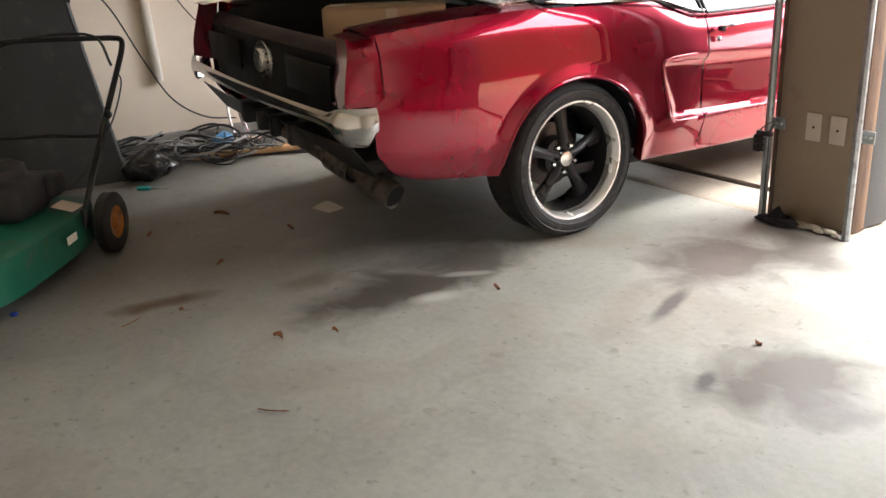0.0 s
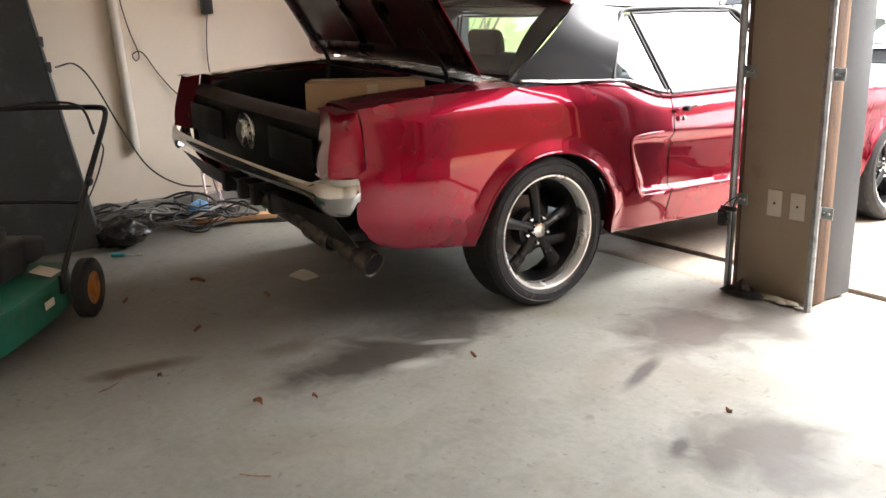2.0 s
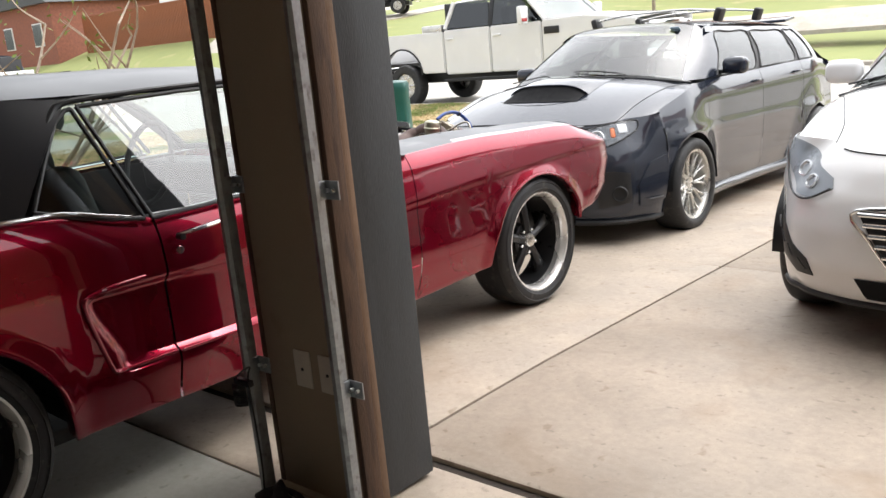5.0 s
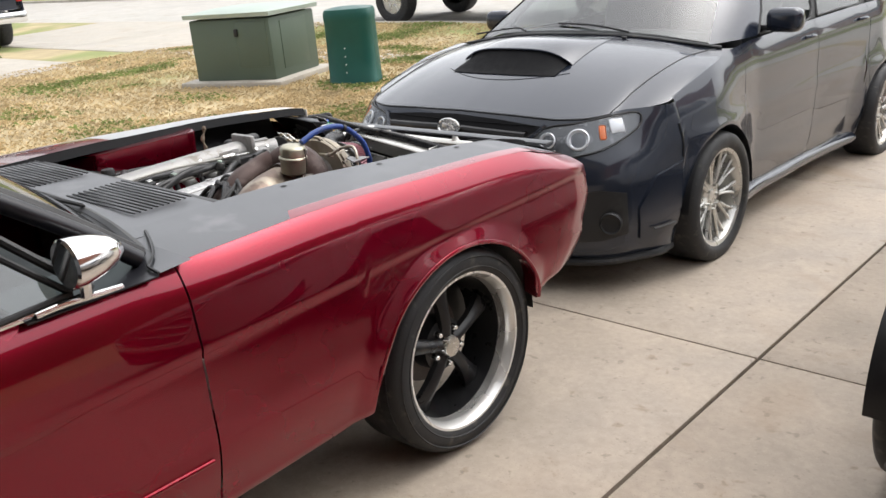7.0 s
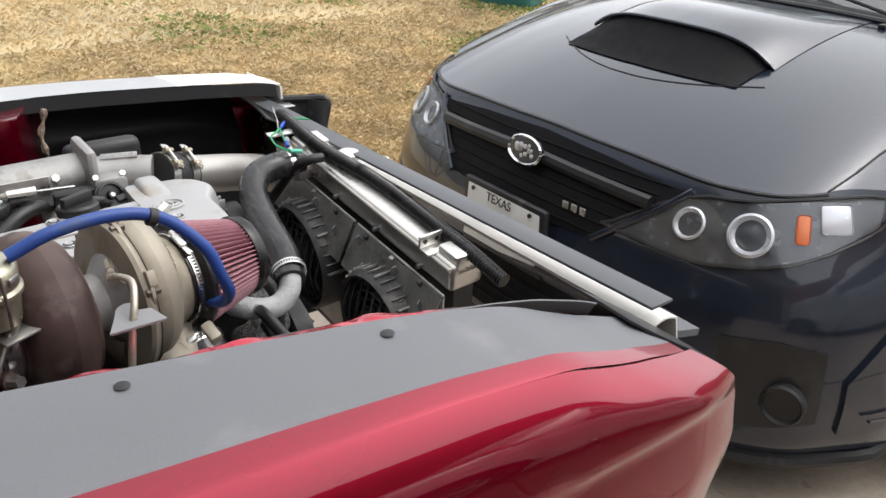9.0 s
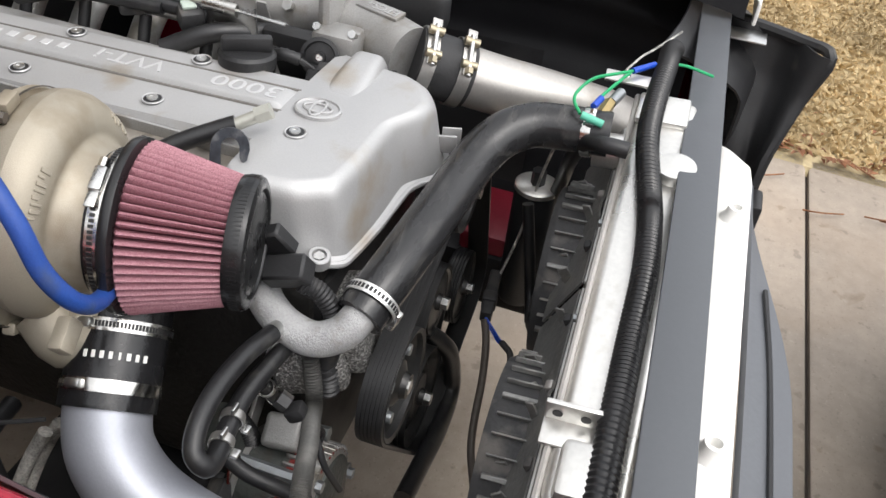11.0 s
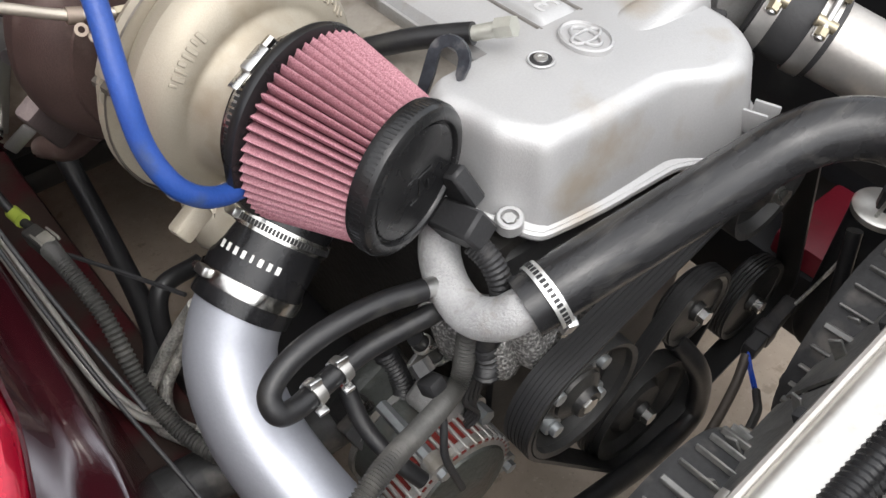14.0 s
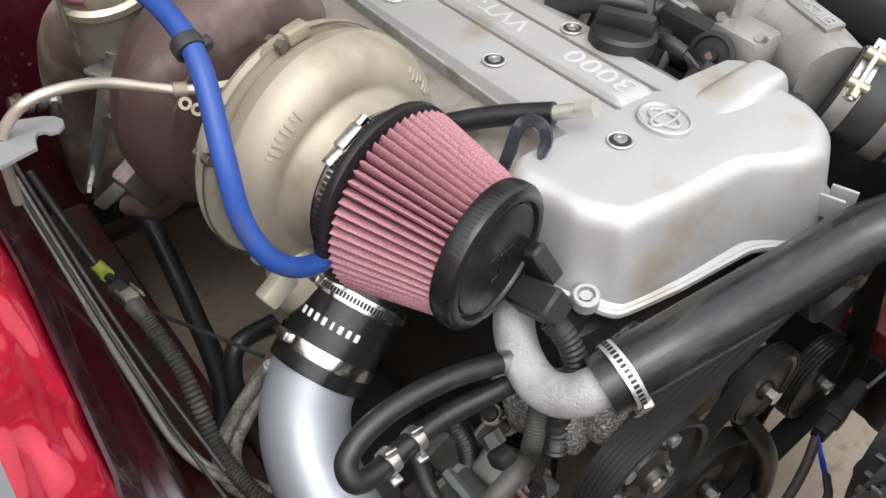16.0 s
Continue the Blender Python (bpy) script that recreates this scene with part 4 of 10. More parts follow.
for s in (1, -1):
    part("hinge_arm", tube(B(), [(s * .52, -.36, .80), (s * .525, -.33, .90), (s * .53, -.32, .97), (s * .535, -.38, 1.06), (s * .54, -.46, 1.16)], .014, 8, 6, flat=.6), BLACK_SATIN, coupe)

# ---- roof and glass ----
ROOF_Y0, ROOF_Y1 = .27, 1.43


def roof_pt(u, v):
    """u across, v from rear edge to windscreen header."""
    t = 2 * u - 1
    y = ROOF_Y0 + (ROOF_Y1 - ROOF_Y0) * v + .05 * (t * t) * (1 - v) - .06 * t * t * v
    hw = .622 + .021 * sm(0, .35, v) - .03 * sm(.7, 1, v)
    crown = 1.345 - .012 * (2 * v - 1) ** 2 - .01 * sm(.6, 1, v)
    edge = 1.270 - .014 * v
    z = edge + (crown - edge) * (1 - abs(t) ** 2.4)
    return V(hw * t, y, z)


bm = B()
grid(bm, roof_pt, 40, 30)
part("roof", thick(bm, .006), ROOF_BLACK, coupe, "gloss black roof skin")
for s in (1, -1):   # rear pillars that sweep from the roof to the shoulder
    def sail(u, v):
        top = V(s * (.624 + .011 * u), .318 + .312 * u, 1.270 - .008 * u)
        low = V(s * (.700 + .125 * u), -.13 + .48 * u, .947 - .004 * u)
        p = top.lerp(low, v)
        p.x += s * .030 * math.sin(math.pi * v)
        p.y -= .02 * math.sin(math.pi * v) * u
        return p
    bm = B()
    grid(bm, sail, 14, 20)
    part("sail_panel", thick(bm, .01), ROOF_BLACK, coupe, "gloss black rear pillar")
# rear window set between leaning pillars
def rear_glass(u, v, off=0):
    t = 2 * u - 1
    top = V(.52 * t, .305 + .03 * t * t - .035 * (1 - t * t), 1.288 + .028 * (1 - t * t))
    low = V(.60 * t, -.10 + .10 * t * t, .975)
    p = low.lerp(top, v)
    return p + V(0, -.03 * math.sin(math.pi * v), .012 * math.sin(math.pi * v))
bm = B()
grid(bm, lambda u, v: rear_glass(.03 + .94 * u, v), 24, 12)
g = part("rear_window", bm, GLASS, coupe, "clear rear window")
g.visible_shadow = False
bm = B()
for s in (1, -1):
    grid(bm, lambda u, v: (lambda p, q: p.lerp(q, u))(rear_glass(.5 + s * .47, v), V(s * (.622 + .088 * (1 - v)), -.125 + .443 * v, .955 + .318 * v)), 4, 16)
grid(bm, lambda u, v: rear_glass(u, 1).lerp(roof_pt(u, 0), v), 24, 3)
grid(bm, lambda u, v: rear_glass(u, 0) + V(0, -.05 * v, -.012 * v), 24, 2)
part("rear_pillar", thick(bm, .012), BLACK_SATIN, coupe, "black rear window surround")
part("rear_window_trim", tube(B(), [tuple(roof_pt(u, 0) + V(0, -.012, .004)) for u in (.0, .08, .25, .5, .75, .92, 1)], .013, 10, 6), CHROME, coupe, "bright moulding over the rear window")

# side glass, bright frames
def side_frame(s):
    # outline of the side opening
    def P(y, z):
        k = (z - .90) / (1.25 - .90)
        return V(s * (.837 - .185 * k), y, z)
    quarter = [P(.385, .952), P(.47, 1.075), P(.555, 1.19), P(.60, 1.222), P(.622, 1.226), P(.702, .876), P(.60, .893), P(.50, .918)]
    door_g = [P(.728, .873), P(.643, 1.231), P(1.0, 1.245), P(1.36, 1.243), P(1.70, .905), P(1.2, .88)]
    for o, nm in ((quarter, "quarter_window"), (door_g, "door_window")):
        bm = B()
        bm.faces.new([bm.verts.new(p) for p in o])
        bmesh.ops.triangulate(bm, faces=bm.faces)
        w = part(nm, bm, GLASS, coupe, "clear side glass", smooth=False)
        w.visible_shadow = False
        for p, q in zip(o, o[1:] + o[:1]):
            part("glass_frame", rod(B(), p, q, .0075, seg=8), BLACK_SATIN, w)
    bm = B()
    tube(bm, [tuple(P(.345, .945)), tuple(P(.45, 1.085)), tuple(P(.545, 1.205)), tuple(P(.60, 1.243)), tuple(P(.70, 1.253)), tuple(P(.85, 1.258)), tuple(P(1.0, 1.260)), tuple(P(1.20, 1.259)), tuple(P(1.36, 1.252)), tuple(P(1.44, 1.22)), tuple(P(1.58, 1.07)), tuple(P(1.74, .90))], .010, 8, 4)
    part("drip_rail", bm, BLACK_SATIN, coupe, "black drip rail")
    part("belt_moulding", tube(B(), [(s * .80, -.14, .957), (s * .832, .10, .950), (s * .845, .36, .944), (s * .845, .46, .937), (s * .842, .60, .902), (s * .842, .72, .882), (s * .838, 1.1, .880), (s * .835, 1.72, .892)], .007, 8, 6), CHROME, coupe, "bright belt moulding")
    bm = B()   # inner sill closing the shoulder to the glass
    grid(bm, lambda u, v: V(s * (side_x(y := .36 + 1.58 * u, smooth_lerp(TOP, y, .04)) + (.80 - side_x(y, smooth_lerp(TOP, y, .04))) * v), .36 + 1.58 * u, smooth_lerp(TOP, .36 + 1.58 * u, .04) + .004 * v), 40, 3)
    part("shoulder", bm, RED, coupe)
    bm = B()
    grid(bm, lambda u, v: V(s * .80, .40 + 1.5 * u, .30 + .56 * v), 4, 2)
    part("door_card", thick(bm, .01), CABIN, coupe)


for s in (1, -1):
    side_frame(s)


# windscreen
def screen(u, v):
    t = 2 * u - 1
    low = V(.745 * t, 2.015 - .115 * t * t, .907)
    top = V(.555 * t, 1.46 - .075 * t * t, 1.275 - .02 * t * t)
    return low.lerp(top, v) + V(0, .02 * math.sin(math.pi * v), .02 * math.sin(math.pi * v))


bm = B()
grid(bm, screen, 24, 10)
w = part("windscreen", bm, GLASS, coupe, "curved clear windscreen")
w.visible_shadow = False
ring = [screen(u / 16, 0) for u in range(17)] + [screen(1, v / 6) for v in range(1, 7)] + [screen(1 - u / 16, 1) for u in range(1, 17)] + [screen(0, 1 - v / 6) for v in range(1, 7)]
part("screen_surround", tube(B(), [tuple(p) for p in ring], .016, 8, 2), BLACK_SATIN, coupe, "black windscreen rubber and trim")
for s in (1, -1):
    part("screen_pillar", tube(B(), [(s * .768, 1.885, .900), (s * .745, 1.80, .975), (s * .70, 1.65, 1.09), (s * .625, 1.42, 1.255)], .020, 10, 6), ROOF_BLACK, coupe)

# cowl with two banks of louvres
def cowl(x, y):
    return .898 + .012 * (1 - (x / .7) ** 2)
bm = B()
LOUVRE = ((.10, .46), (-.46, -.10))
grid(bm, lambda u, v: V(-.62 + 1.24 * u, (2.02 - .09 * (2 * u - 1) ** 2) * (1 - v) + 2.25 * v, cowl(-.62 + 1.24 * u, 0) - .012 * v), 40, 12)
part("cowl", thick(bm, .003), PRIMER, coupe, "grey primed cowl panel")
for x0, x1 in LOUVRE:
    for k in range(11):
        y = 2.055 + .0165 * k
        bm = B()
        box(bm, ((x0 + x1) / 2, y, cowl((x0 + x1) / 2, 0) + .001), (x1 - x0, .0062, .004), bevel=.0015, seg=1)
        part("louvre", bm, BLACK_SATIN, coupe)
for s in (1, -1):
    bm = B()   # cowl corner between the screen and the wing
    grid(bm, lambda u, v: V(s * (.56 + .285 * u), (lambda yl: yl + (1.965 - yl) * v)(1.985 - .11 * u), .890 + .006 * v - .006 * u), 10, 6)
    part("cowl_corner", bm, PRIMER, coupe)
    bm = B()
    grid(bm, lambda u, v: V(s * (.66 + .19 * u), 1.60 + (.375 - .095 * u) * v, .894 - .012 * u), 8, 6)
    part("pillar_foot", thick(bm, .003), ROOF_BLACK, coupe)
    part("cowl_seam", tube(B(), [(s * .60, 2.0, .903), (s * .68, 1.965, .901), (s * .755, 1.925, .897), (s * .80, 1.885, .893), (s * .845, 1.882, .886)], .004, 6, 5), BLACK_SATIN, coupe)
    part("wiper", tube(B(), [(s * .25, 2.01, .915), (s * .30, 1.99, .93), (s * .05, 1.93, .955)], .006, 6, 6), BLACK_SATIN, coupe)
m_ = part("door_mirror", lathe(B(), [(0, -.115), (.016, -.108), (.032, -.085), (.044, -.05), (.050, -.015), (.051, .005), (.046, .010), (0, .010)], (.866, 1.695, .974), (.06, -1, .02), 28), CHROME, coupe, "round chrome door mirror")
part("mirror_foot", tube(B(), [(.85, 1.72, .895), (.855, 1.72, .92), (.862, 1.715, .945)], .012, 8, 4), CHROME, m_)
part("mirror_foot", tube(B(), [(.842, 1.80, .884), (.844, 1.75, .888), (.844, 1.68, .892), (.844, 1.62, .890)], .007, 8, 4), CHROME, m_)

# cabin
for s in (1, -1):
    seat = part("seat", box(B(), (s * .36, .95, .50), (.48, .52, .18), bevel=.06, seg=3), CABIN, coupe, "black bucket seat")
    part("backrest", box(B(), (s * .36, .66, .78), (.46, .15, .52), Euler((radians(14), 0, 0)).to_matrix(), .055, 3), CABIN, seat)
    part("headrest", box(B(), (s * .36, .585, 1.08), (.26, .09, .15), Euler((radians(12), 0, 0)).to_matrix(), .04, 3), CABIN, seat)
part("rear_seat", box(B(), (0, .20, .66), (1.25, .3, .4), Euler((radians(18), 0, 0)).to_matrix(), .06, 3), CABIN, coupe)
part("parcel_shelf", box(B(), (0, .02, .935), (1.2, .34, .03), bevel=.01), CABIN, coupe)
part("dashboard", box(B(), (0, 1.72, .80), (1.45, .22, .16), bevel=.04, seg=3), CABIN, coupe)
part("steering_wheel", tube(B(), [(-.36 + .19 * math.cos(a), 1.45 + .06 * math.sin(a), .90 + .18 * math.sin(a)) for a in [2 * math.pi * k / 16 for k in range(17)]], .014, 8, 2), CABIN, coupe, "dark rimmed steering wheel")
part("headlining", box(B(), (0, .85, 1.255), (1.1, 1.0, .01)), CABIN, coupe)


# the body sits a little higher over its far rear spring
for ob in coupe.children_recursive:
    if ob.type == 'MESH':
        for v in ob.data.vertices:
            v.co.z += (.010 + .050 * (.85 - v.co.x)) * sm(1.0, -.2, v.co.y)


# ---- wheels ----
def tyre_profile(R, w, rim):
    h = w / 2
    return [(rim, -h * .86), (rim + .012, -h * .95), (rim + .35 * (R - rim), -h), (R - .022, -h * .96), (R - .008, -h * .84), (R, -h * .6), (R + .002, 0), (R, h * .6), (R - .008, h * .84), (R - .022, h * .96), (rim + .35 * (R - rim), h), (rim + .012, h * .95), (rim, h * .86)]


def tread(bm, at, axis, R, w, n=70):
    """Shallow tread blocks round a tyre."""
    fr = frame_z(axis)
    for k in range(n):
        a = 2 * math.pi * k / n
        for j, o in enumerate((-.26, -.09, .09, .26)):
            d = fr @ V(math.cos(a + j * .02), math.sin(a + j * .02), 0)
            rot = Matrix((fr @ V(-math.sin(a), math.cos(a), 0), d, fr @ V(0, 0, 1))).transposed()
            box(bm, Vector(at) + d * (R - .0055) + fr @ V(0, 0, o * w), (2 * math.pi * R / n * .74, .012, w * .14), rot)
    return bm


def spoke_wheel(c, s, owner):
    """Five tapered black spokes behind a polished lip; s is the outer side."""
    wh = part("wheel", lathe(B(), [(.250, .082), (.254, .088), (.251, .095), (.244, .094), (.234, .080), (.230, .060), (.233, .056), (.244, .07)], c, (s, 0, 0), 72, closed=True), WHEEL_LIP, owner, "dished wheel with a machined lip")
    part("dish", lathe(B(), [(.2302, .062), (.2285, .050), (.2262, .036), (.2300, .036), (.2320, .050), (.234, .060)], c, (s, 0, 0), 72, closed=True), DISH_METAL, wh, "polished dish inside the lip")
    part("barrel", lathe(B(), [(.2262, .0355), (.2215, .0), (.216, -.09), (.220, -.095), (.244, -.1), (.244, -.09), (.236, .0), (.2305, .0355)], c, (s, 0, 0), 56, closed=True), WHEEL_BLACK, wh, "black inner barrel")
    tc = (c[0] - s * .012, c[1], c[2])
    part("tyre", lathe(B(), tyre_profile(.326, .235, .245), tc, (s, 0, 0), 72, closed=True), RUBBER, wh)
    for r in (.268, .300):
        part("sidewall_rib", lathe(B(), [(r - .003, .1155), (r, .1185), (r + .003, .1150), (r, .1130)], tc, (s, 0, 0), 72, closed=True), RUBBER, wh)
    part("tread", tread(B(), tc, (s, 0, 0), .326, .235), RUBBER, wh)
    for k in range(5):
        a = 2 * math.pi * k / 5 + radians(90)
        d, t = V(0, math.cos(a), math.sin(a)), V(0, -math.sin(a), math.cos(a))
        bm = B()
        secs = []
        for r, wd, x, th in ((.035, .021, .020, .03), (.075, .019, .022, .03), (.12, .021, .018, .028), (.17, .028, .010, .026), (.205, .036, .000, .026), (.221, .043, -.006, .026)):
            cc = Vector(c) + d * r
            secs.append([bm.verts.new(cc + t * q + V(s * (x + e), 0, 0)) for q, e in ((-wd, -th), (-wd, -.008), (-wd * .62, .001), (-wd * .16, .007), (wd * .16, .007), (wd * .62, .001), (wd, -.008), (wd, -th))])
        for p, q in zip(secs, secs[1:]):
            for i in range(8):
                j = (i + 1) % 8
                bm.faces.new((p[i], p[j], q[j], q[i]))
        bm.faces.new(secs[0])
        bm.faces.new(secs[-1])
        part("spoke", bm, WHEEL_BLACK, wh)
        n = Vector(c) + (d * math.cos(.628) + t * math.sin(.628)) * .060
        part("lug_nut", lathe(B(), [(.011, 0), (.010, .022), (.006, .027), (0, .027)], n + V(s * -.002, 0, 0), (s, 0, 0), 8), CHROME, wh)
    part("hub", lathe(B(), [(.088, -.06), (.085, -.004), (.05, .004), (.04, .008)], c, (s, 0, 0), 40), WHEEL_BLACK, wh)
    part("centre_cap", lathe(B(), [(.036, .004), (.0355, .028), (.031, .036), (.012, .039), (0, .0385)], c, (s, 0, 0), 40), CHROME_WORN, wh, "chrome centre cap")
    part("brake_disc", lathe(B(), [(.05, -.075), (.138, -.075), (.138, -.095), (.05, -.095)], c, (s, 0, 0), 48, closed=True), BRAKE_IRON, wh)
    part("caliper", box(B(), (c[0] - s * .085, c[1] - .11, c[2] + .03), (.06, .06, .12), bevel=.012), RUST, wh)
    return wh


spoke_wheel((.757, -.022, .326), 1, coupe)
spoke_wheel((-.757, -.022, .326), -1, coupe)
spoke_wheel((.760, 2.822, .326 + drive_z(2.8)), 1, coupe)
spoke_wheel((-.760, 2.822, .326 + drive_z(2.8)), -1, coupe)

# ---- engine bay: panels ----
bm = B()
box(bm, (0, 2.275, .62), (1.36, .03, .52), bevel=.01)
part("firewall", bm, BLACK_SATIN, coupe, "black firewall")
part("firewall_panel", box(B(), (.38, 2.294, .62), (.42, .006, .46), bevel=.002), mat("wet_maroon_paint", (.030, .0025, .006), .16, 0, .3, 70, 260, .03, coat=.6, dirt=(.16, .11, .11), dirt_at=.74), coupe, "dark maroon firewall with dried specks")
part("cowl_ledge", box(B(), (.0, 2.262, .872), (1.06, .045, .03), bevel=.006), BLACK_SATIN, coupe)
def gutter_out(y):
    return lerp([(2.3, .548), (2.6, .555), (2.9, .562), (3.1, .563), (3.38, .66)], y)


def gutter_in(y):
    return lerp([(2.3, .512), (2.9, .503), (3.1, .512), (3.25, .55), (3.38, .64)], y)


def gutter_z(x, y):
    """Inner slope of the near wing, falling from its crest."""
    d = inner_x(y) - x
    return smooth_lerp(TOP, y) + .021 - .02 * sm(0, .02, d) - .36 * d


for s in (1, -1):
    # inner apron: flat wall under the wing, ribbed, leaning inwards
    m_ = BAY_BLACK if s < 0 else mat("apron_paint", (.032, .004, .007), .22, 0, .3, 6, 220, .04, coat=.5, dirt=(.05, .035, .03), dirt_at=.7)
    bm = B()
    def apron(u, v):
        y = 2.28 + 1.16 * u
        top = V(s * (inner_x(y) + .098), y, smooth_lerp(TOP, y) + .005)
        low = V(s * .59, y, .36)
        if s > 0:
            top, low = V(gutter_in(y) - .003, y, gutter_z(gutter_in(y), y) - .004), V(.43, y, .36)
        p = top.lerp(low, v)
        rib = .018 * math.exp(-((v - .22) / .05) ** 2) - .012 * math.exp(-((v - .42) / .06) ** 2)
        p.x -= s * rib
        return p
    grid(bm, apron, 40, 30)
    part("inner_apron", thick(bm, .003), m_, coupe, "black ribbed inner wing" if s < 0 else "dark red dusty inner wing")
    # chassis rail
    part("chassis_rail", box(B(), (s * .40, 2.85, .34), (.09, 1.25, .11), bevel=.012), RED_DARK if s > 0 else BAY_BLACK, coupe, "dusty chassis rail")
part("cross_brace", box(B(), (-.440, 3.190, .385), (.15, .085, .09), bevel=.008), mat("maroon_brace_paint", (.12, .006, .014), .4, .1, .25, 8, 200, .05, dirt=(.07, .03, .028), dirt_at=.62), coupe)
# far suspension tower, red with a torn seam
bm = B()
def tower(u, v):
    y = 2.38 + .56 * u
    bulge = sm(0, .15, u) * sm(1, .85, u)
    return V(-.70 + .19 * bulge * (1 - .15 * v), y, .865 - .40 * v - .03 * (1 - bulge))
grid(bm, tower, 30, 14)
grid(bm, lambda u, v: V(-.70 + .19 * sm(0, .15, u) * sm(1, .85, u) * (1 - v) - .06 * v, 2.38 + .56 * u, .866 - .012 * v), 30, 4)
part("spring_tower", thick(bm, .004), RED, coupe, "red suspension tower")
rnd = random.Random(8)
bm = B()
tube(bm, [(-.530 + rnd.uniform(-.006, .006), 2.915 + rnd.uniform(-.010, .010), .872 - .026 * k) for k in range(15)], lambda t: .006 + .003 * math.sin(61 * t), 6, 3)
part("weld_seam", bm, mat("burnt_weld", (.20, .15, .11), .7, .2, .5, 60, 200, .6, dirt=(.42, .36, .28), dirt_at=.55), coupe, "ragged rusty weld seam")
bm = B()
grid(bm, lambda u, v: V(-.42 - .22 * u, 2.40 + .13 * v + .05 * u, .80 + .02 * math.sin(u * 5) - .03 * v), 10, 8)
part("bracket_plate", thick(bm, .004), BLACK_SATIN, coupe)
# red dented flange inside the near wing top
bm = B()
grid(bm, lambda u, v: (lambda y: (lambda x: V(x, y, gutter_z(x, y)))(inner_x(y) + (gutter_out(y) - inner_x(y)) * v))(2.30 + 1.08 * u), 60, 8)
part("wing_slope", thick(bm, .002), PRIMER, coupe)
bm = B()
def flange(u, v):
    y = 2.30 + 1.08 * u
    x = gutter_out(y) + (gutter_in(y) - gutter_out(y)) * v
    d = .009 * noise.noise(V(y * 13, v * 2, 1.0)) + .0035 * noise.noise(V(y * 31, v * 5, 4.0))
    return V(x, y, gutter_z(x, y) + d * sm(0, .2, v) - .012 * sm(.9, 1, v))
grid(bm, flange, 150, 14)
# body red made brighter here, so sky light on the gutter is in its colour
part("hood_ledge", thick(bm, .002), mat("gutter_sky_lit_red", (.36, .004, .024), .24, .5, .25, 9, 300, .03, coat=.8), coupe, "dented red gutter along the bonnet opening")
for y in (2.42, 2.75, 3.05):
    part("ledge_hole", lathe(B(), [(.009, .0), (.006, .001), (0, .0012)], (inner_x(y) + .035, y, smooth_lerp(TOP, y) + .0225), (0, 0, 1), 14), BLACK_SATIN, coupe)

# ---- radiator, fans, front crossmember ----
R0, R1 = V(-.295, 3.417, .792), V(.315, 3.435, .712)      # ends of the top tank
rad_dir = (R1 - R0).normalized()
rad_dn = (V(0, .06, -1) - rad_dir * V(0, .06, -1).dot(rad_dir)).normalized()
rad_y = rad_dn.cross(rad_dir).normalized()
if rad_y.y < 0:
    rad_y = -rad_y
RROT = Matrix((rad_dir, rad_y, -rad_dn)).transposed()
if RROT.determinant() < 0:
    RROT = Matrix((rad_dir, rad_y, rad_dn)).transposed()


def rp(a, b, c):
    """a along the tank, b forward, c down."""
    return R0 + rad_dir * a + rad_y * b + rad_dn * c


ALU_SHEET = mat("dull_aluminium_sheet", (.52, .52, .50), .45, .3, .2, 12, 160, .06, dirt=(.36, .34, .30), dirt_at=.6)
LEDGE = mat("dusty_grey_panel", (.20, .198, .19), .40, .45, .4, 20, 180, .15, dirt=(.26, .25, .23), dirt_at=.57)
radiator = thing("radiator", "raw aluminium radiator with twin black fans behind its core", "radiator")
LEN = (R1 - R0).length
part("top_tank", box(B(), rp(LEN / 2, .005, .03), (LEN, .078, .06), RROT, .012, 3), ALU_RAW, radiator, "scuffed aluminium top tank")
part("core", box(B(), rp(LEN / 2, .005, .26), (LEN - .02, .045, .40), RROT), mat("radiator_core", (.10, .10, .10), .5, .7, .3, 40, 400, .8, stretch=(1, 1, 1)), radiator)
part("seam", tube(B(), [tuple(rp(.0, -.036, .006)), tuple(rp(LEN / 2, -.036, .006)), tuple(rp(LEN, -.036, .006))], .0042, 8, 6), ALU_DULL, radiator)
br = part("end_bracket", box(B(), rp(LEN - .085, -.020, -.010), (.006, .052, .030), RROT, .002), ALU_RAW, radiator, "drilled aluminium bracket")
part("bracket_foot", box(B(), rp(LEN - .070, -.020, .001), (.030, .052, .004), RROT, .0015), ALU_RAW, br)
for b in (-.034, -.008):
    part("bracket_hole", rod(B(), rp(LEN - .0816, b, -.012), rp(LEN - .0812, b, -.012), .005, seg=12), BLACK_SATIN, br)
part("end_block", box(B(), rp(LEN - .03, .004, .006), (.06, .055, .045), RROT, .008), ALU_RAW, radiator, "welded aluminium end block")
corner = part("corner_bracket", box(B(), (-.300, 3.375, .803), (.024, .085, .004), Euler((0, .12, .06)).to_matrix(), .001), ALU_RAW, radiator, "riveted aluminium corner plate")
for y_ in (3.360, 3.396):
    part("rivet", ball(B(), (-.302, y_, .806), .0055, 10, (1, 1, .5)), STEEL, corner)
part("tank_step", box(B(), rp(.035, .0, -.001), (.06, .066, .012), RROT, .004), ALU_RAW, radiator)
bm = lathe(B(), [(.024, 0), (.026, .008), (.024, .014), (.01, .016), (0, .016)], rp(.155, .028, .0), -rad_dn, 24)
part("filler_cap", bm, ALU_RAW, radiator)
part("inlet_neck", rod(B(), rp(.096, -.02, .028), rp(.096, -.075, .030), .023, seg=24), ALU_RAW, radiator)
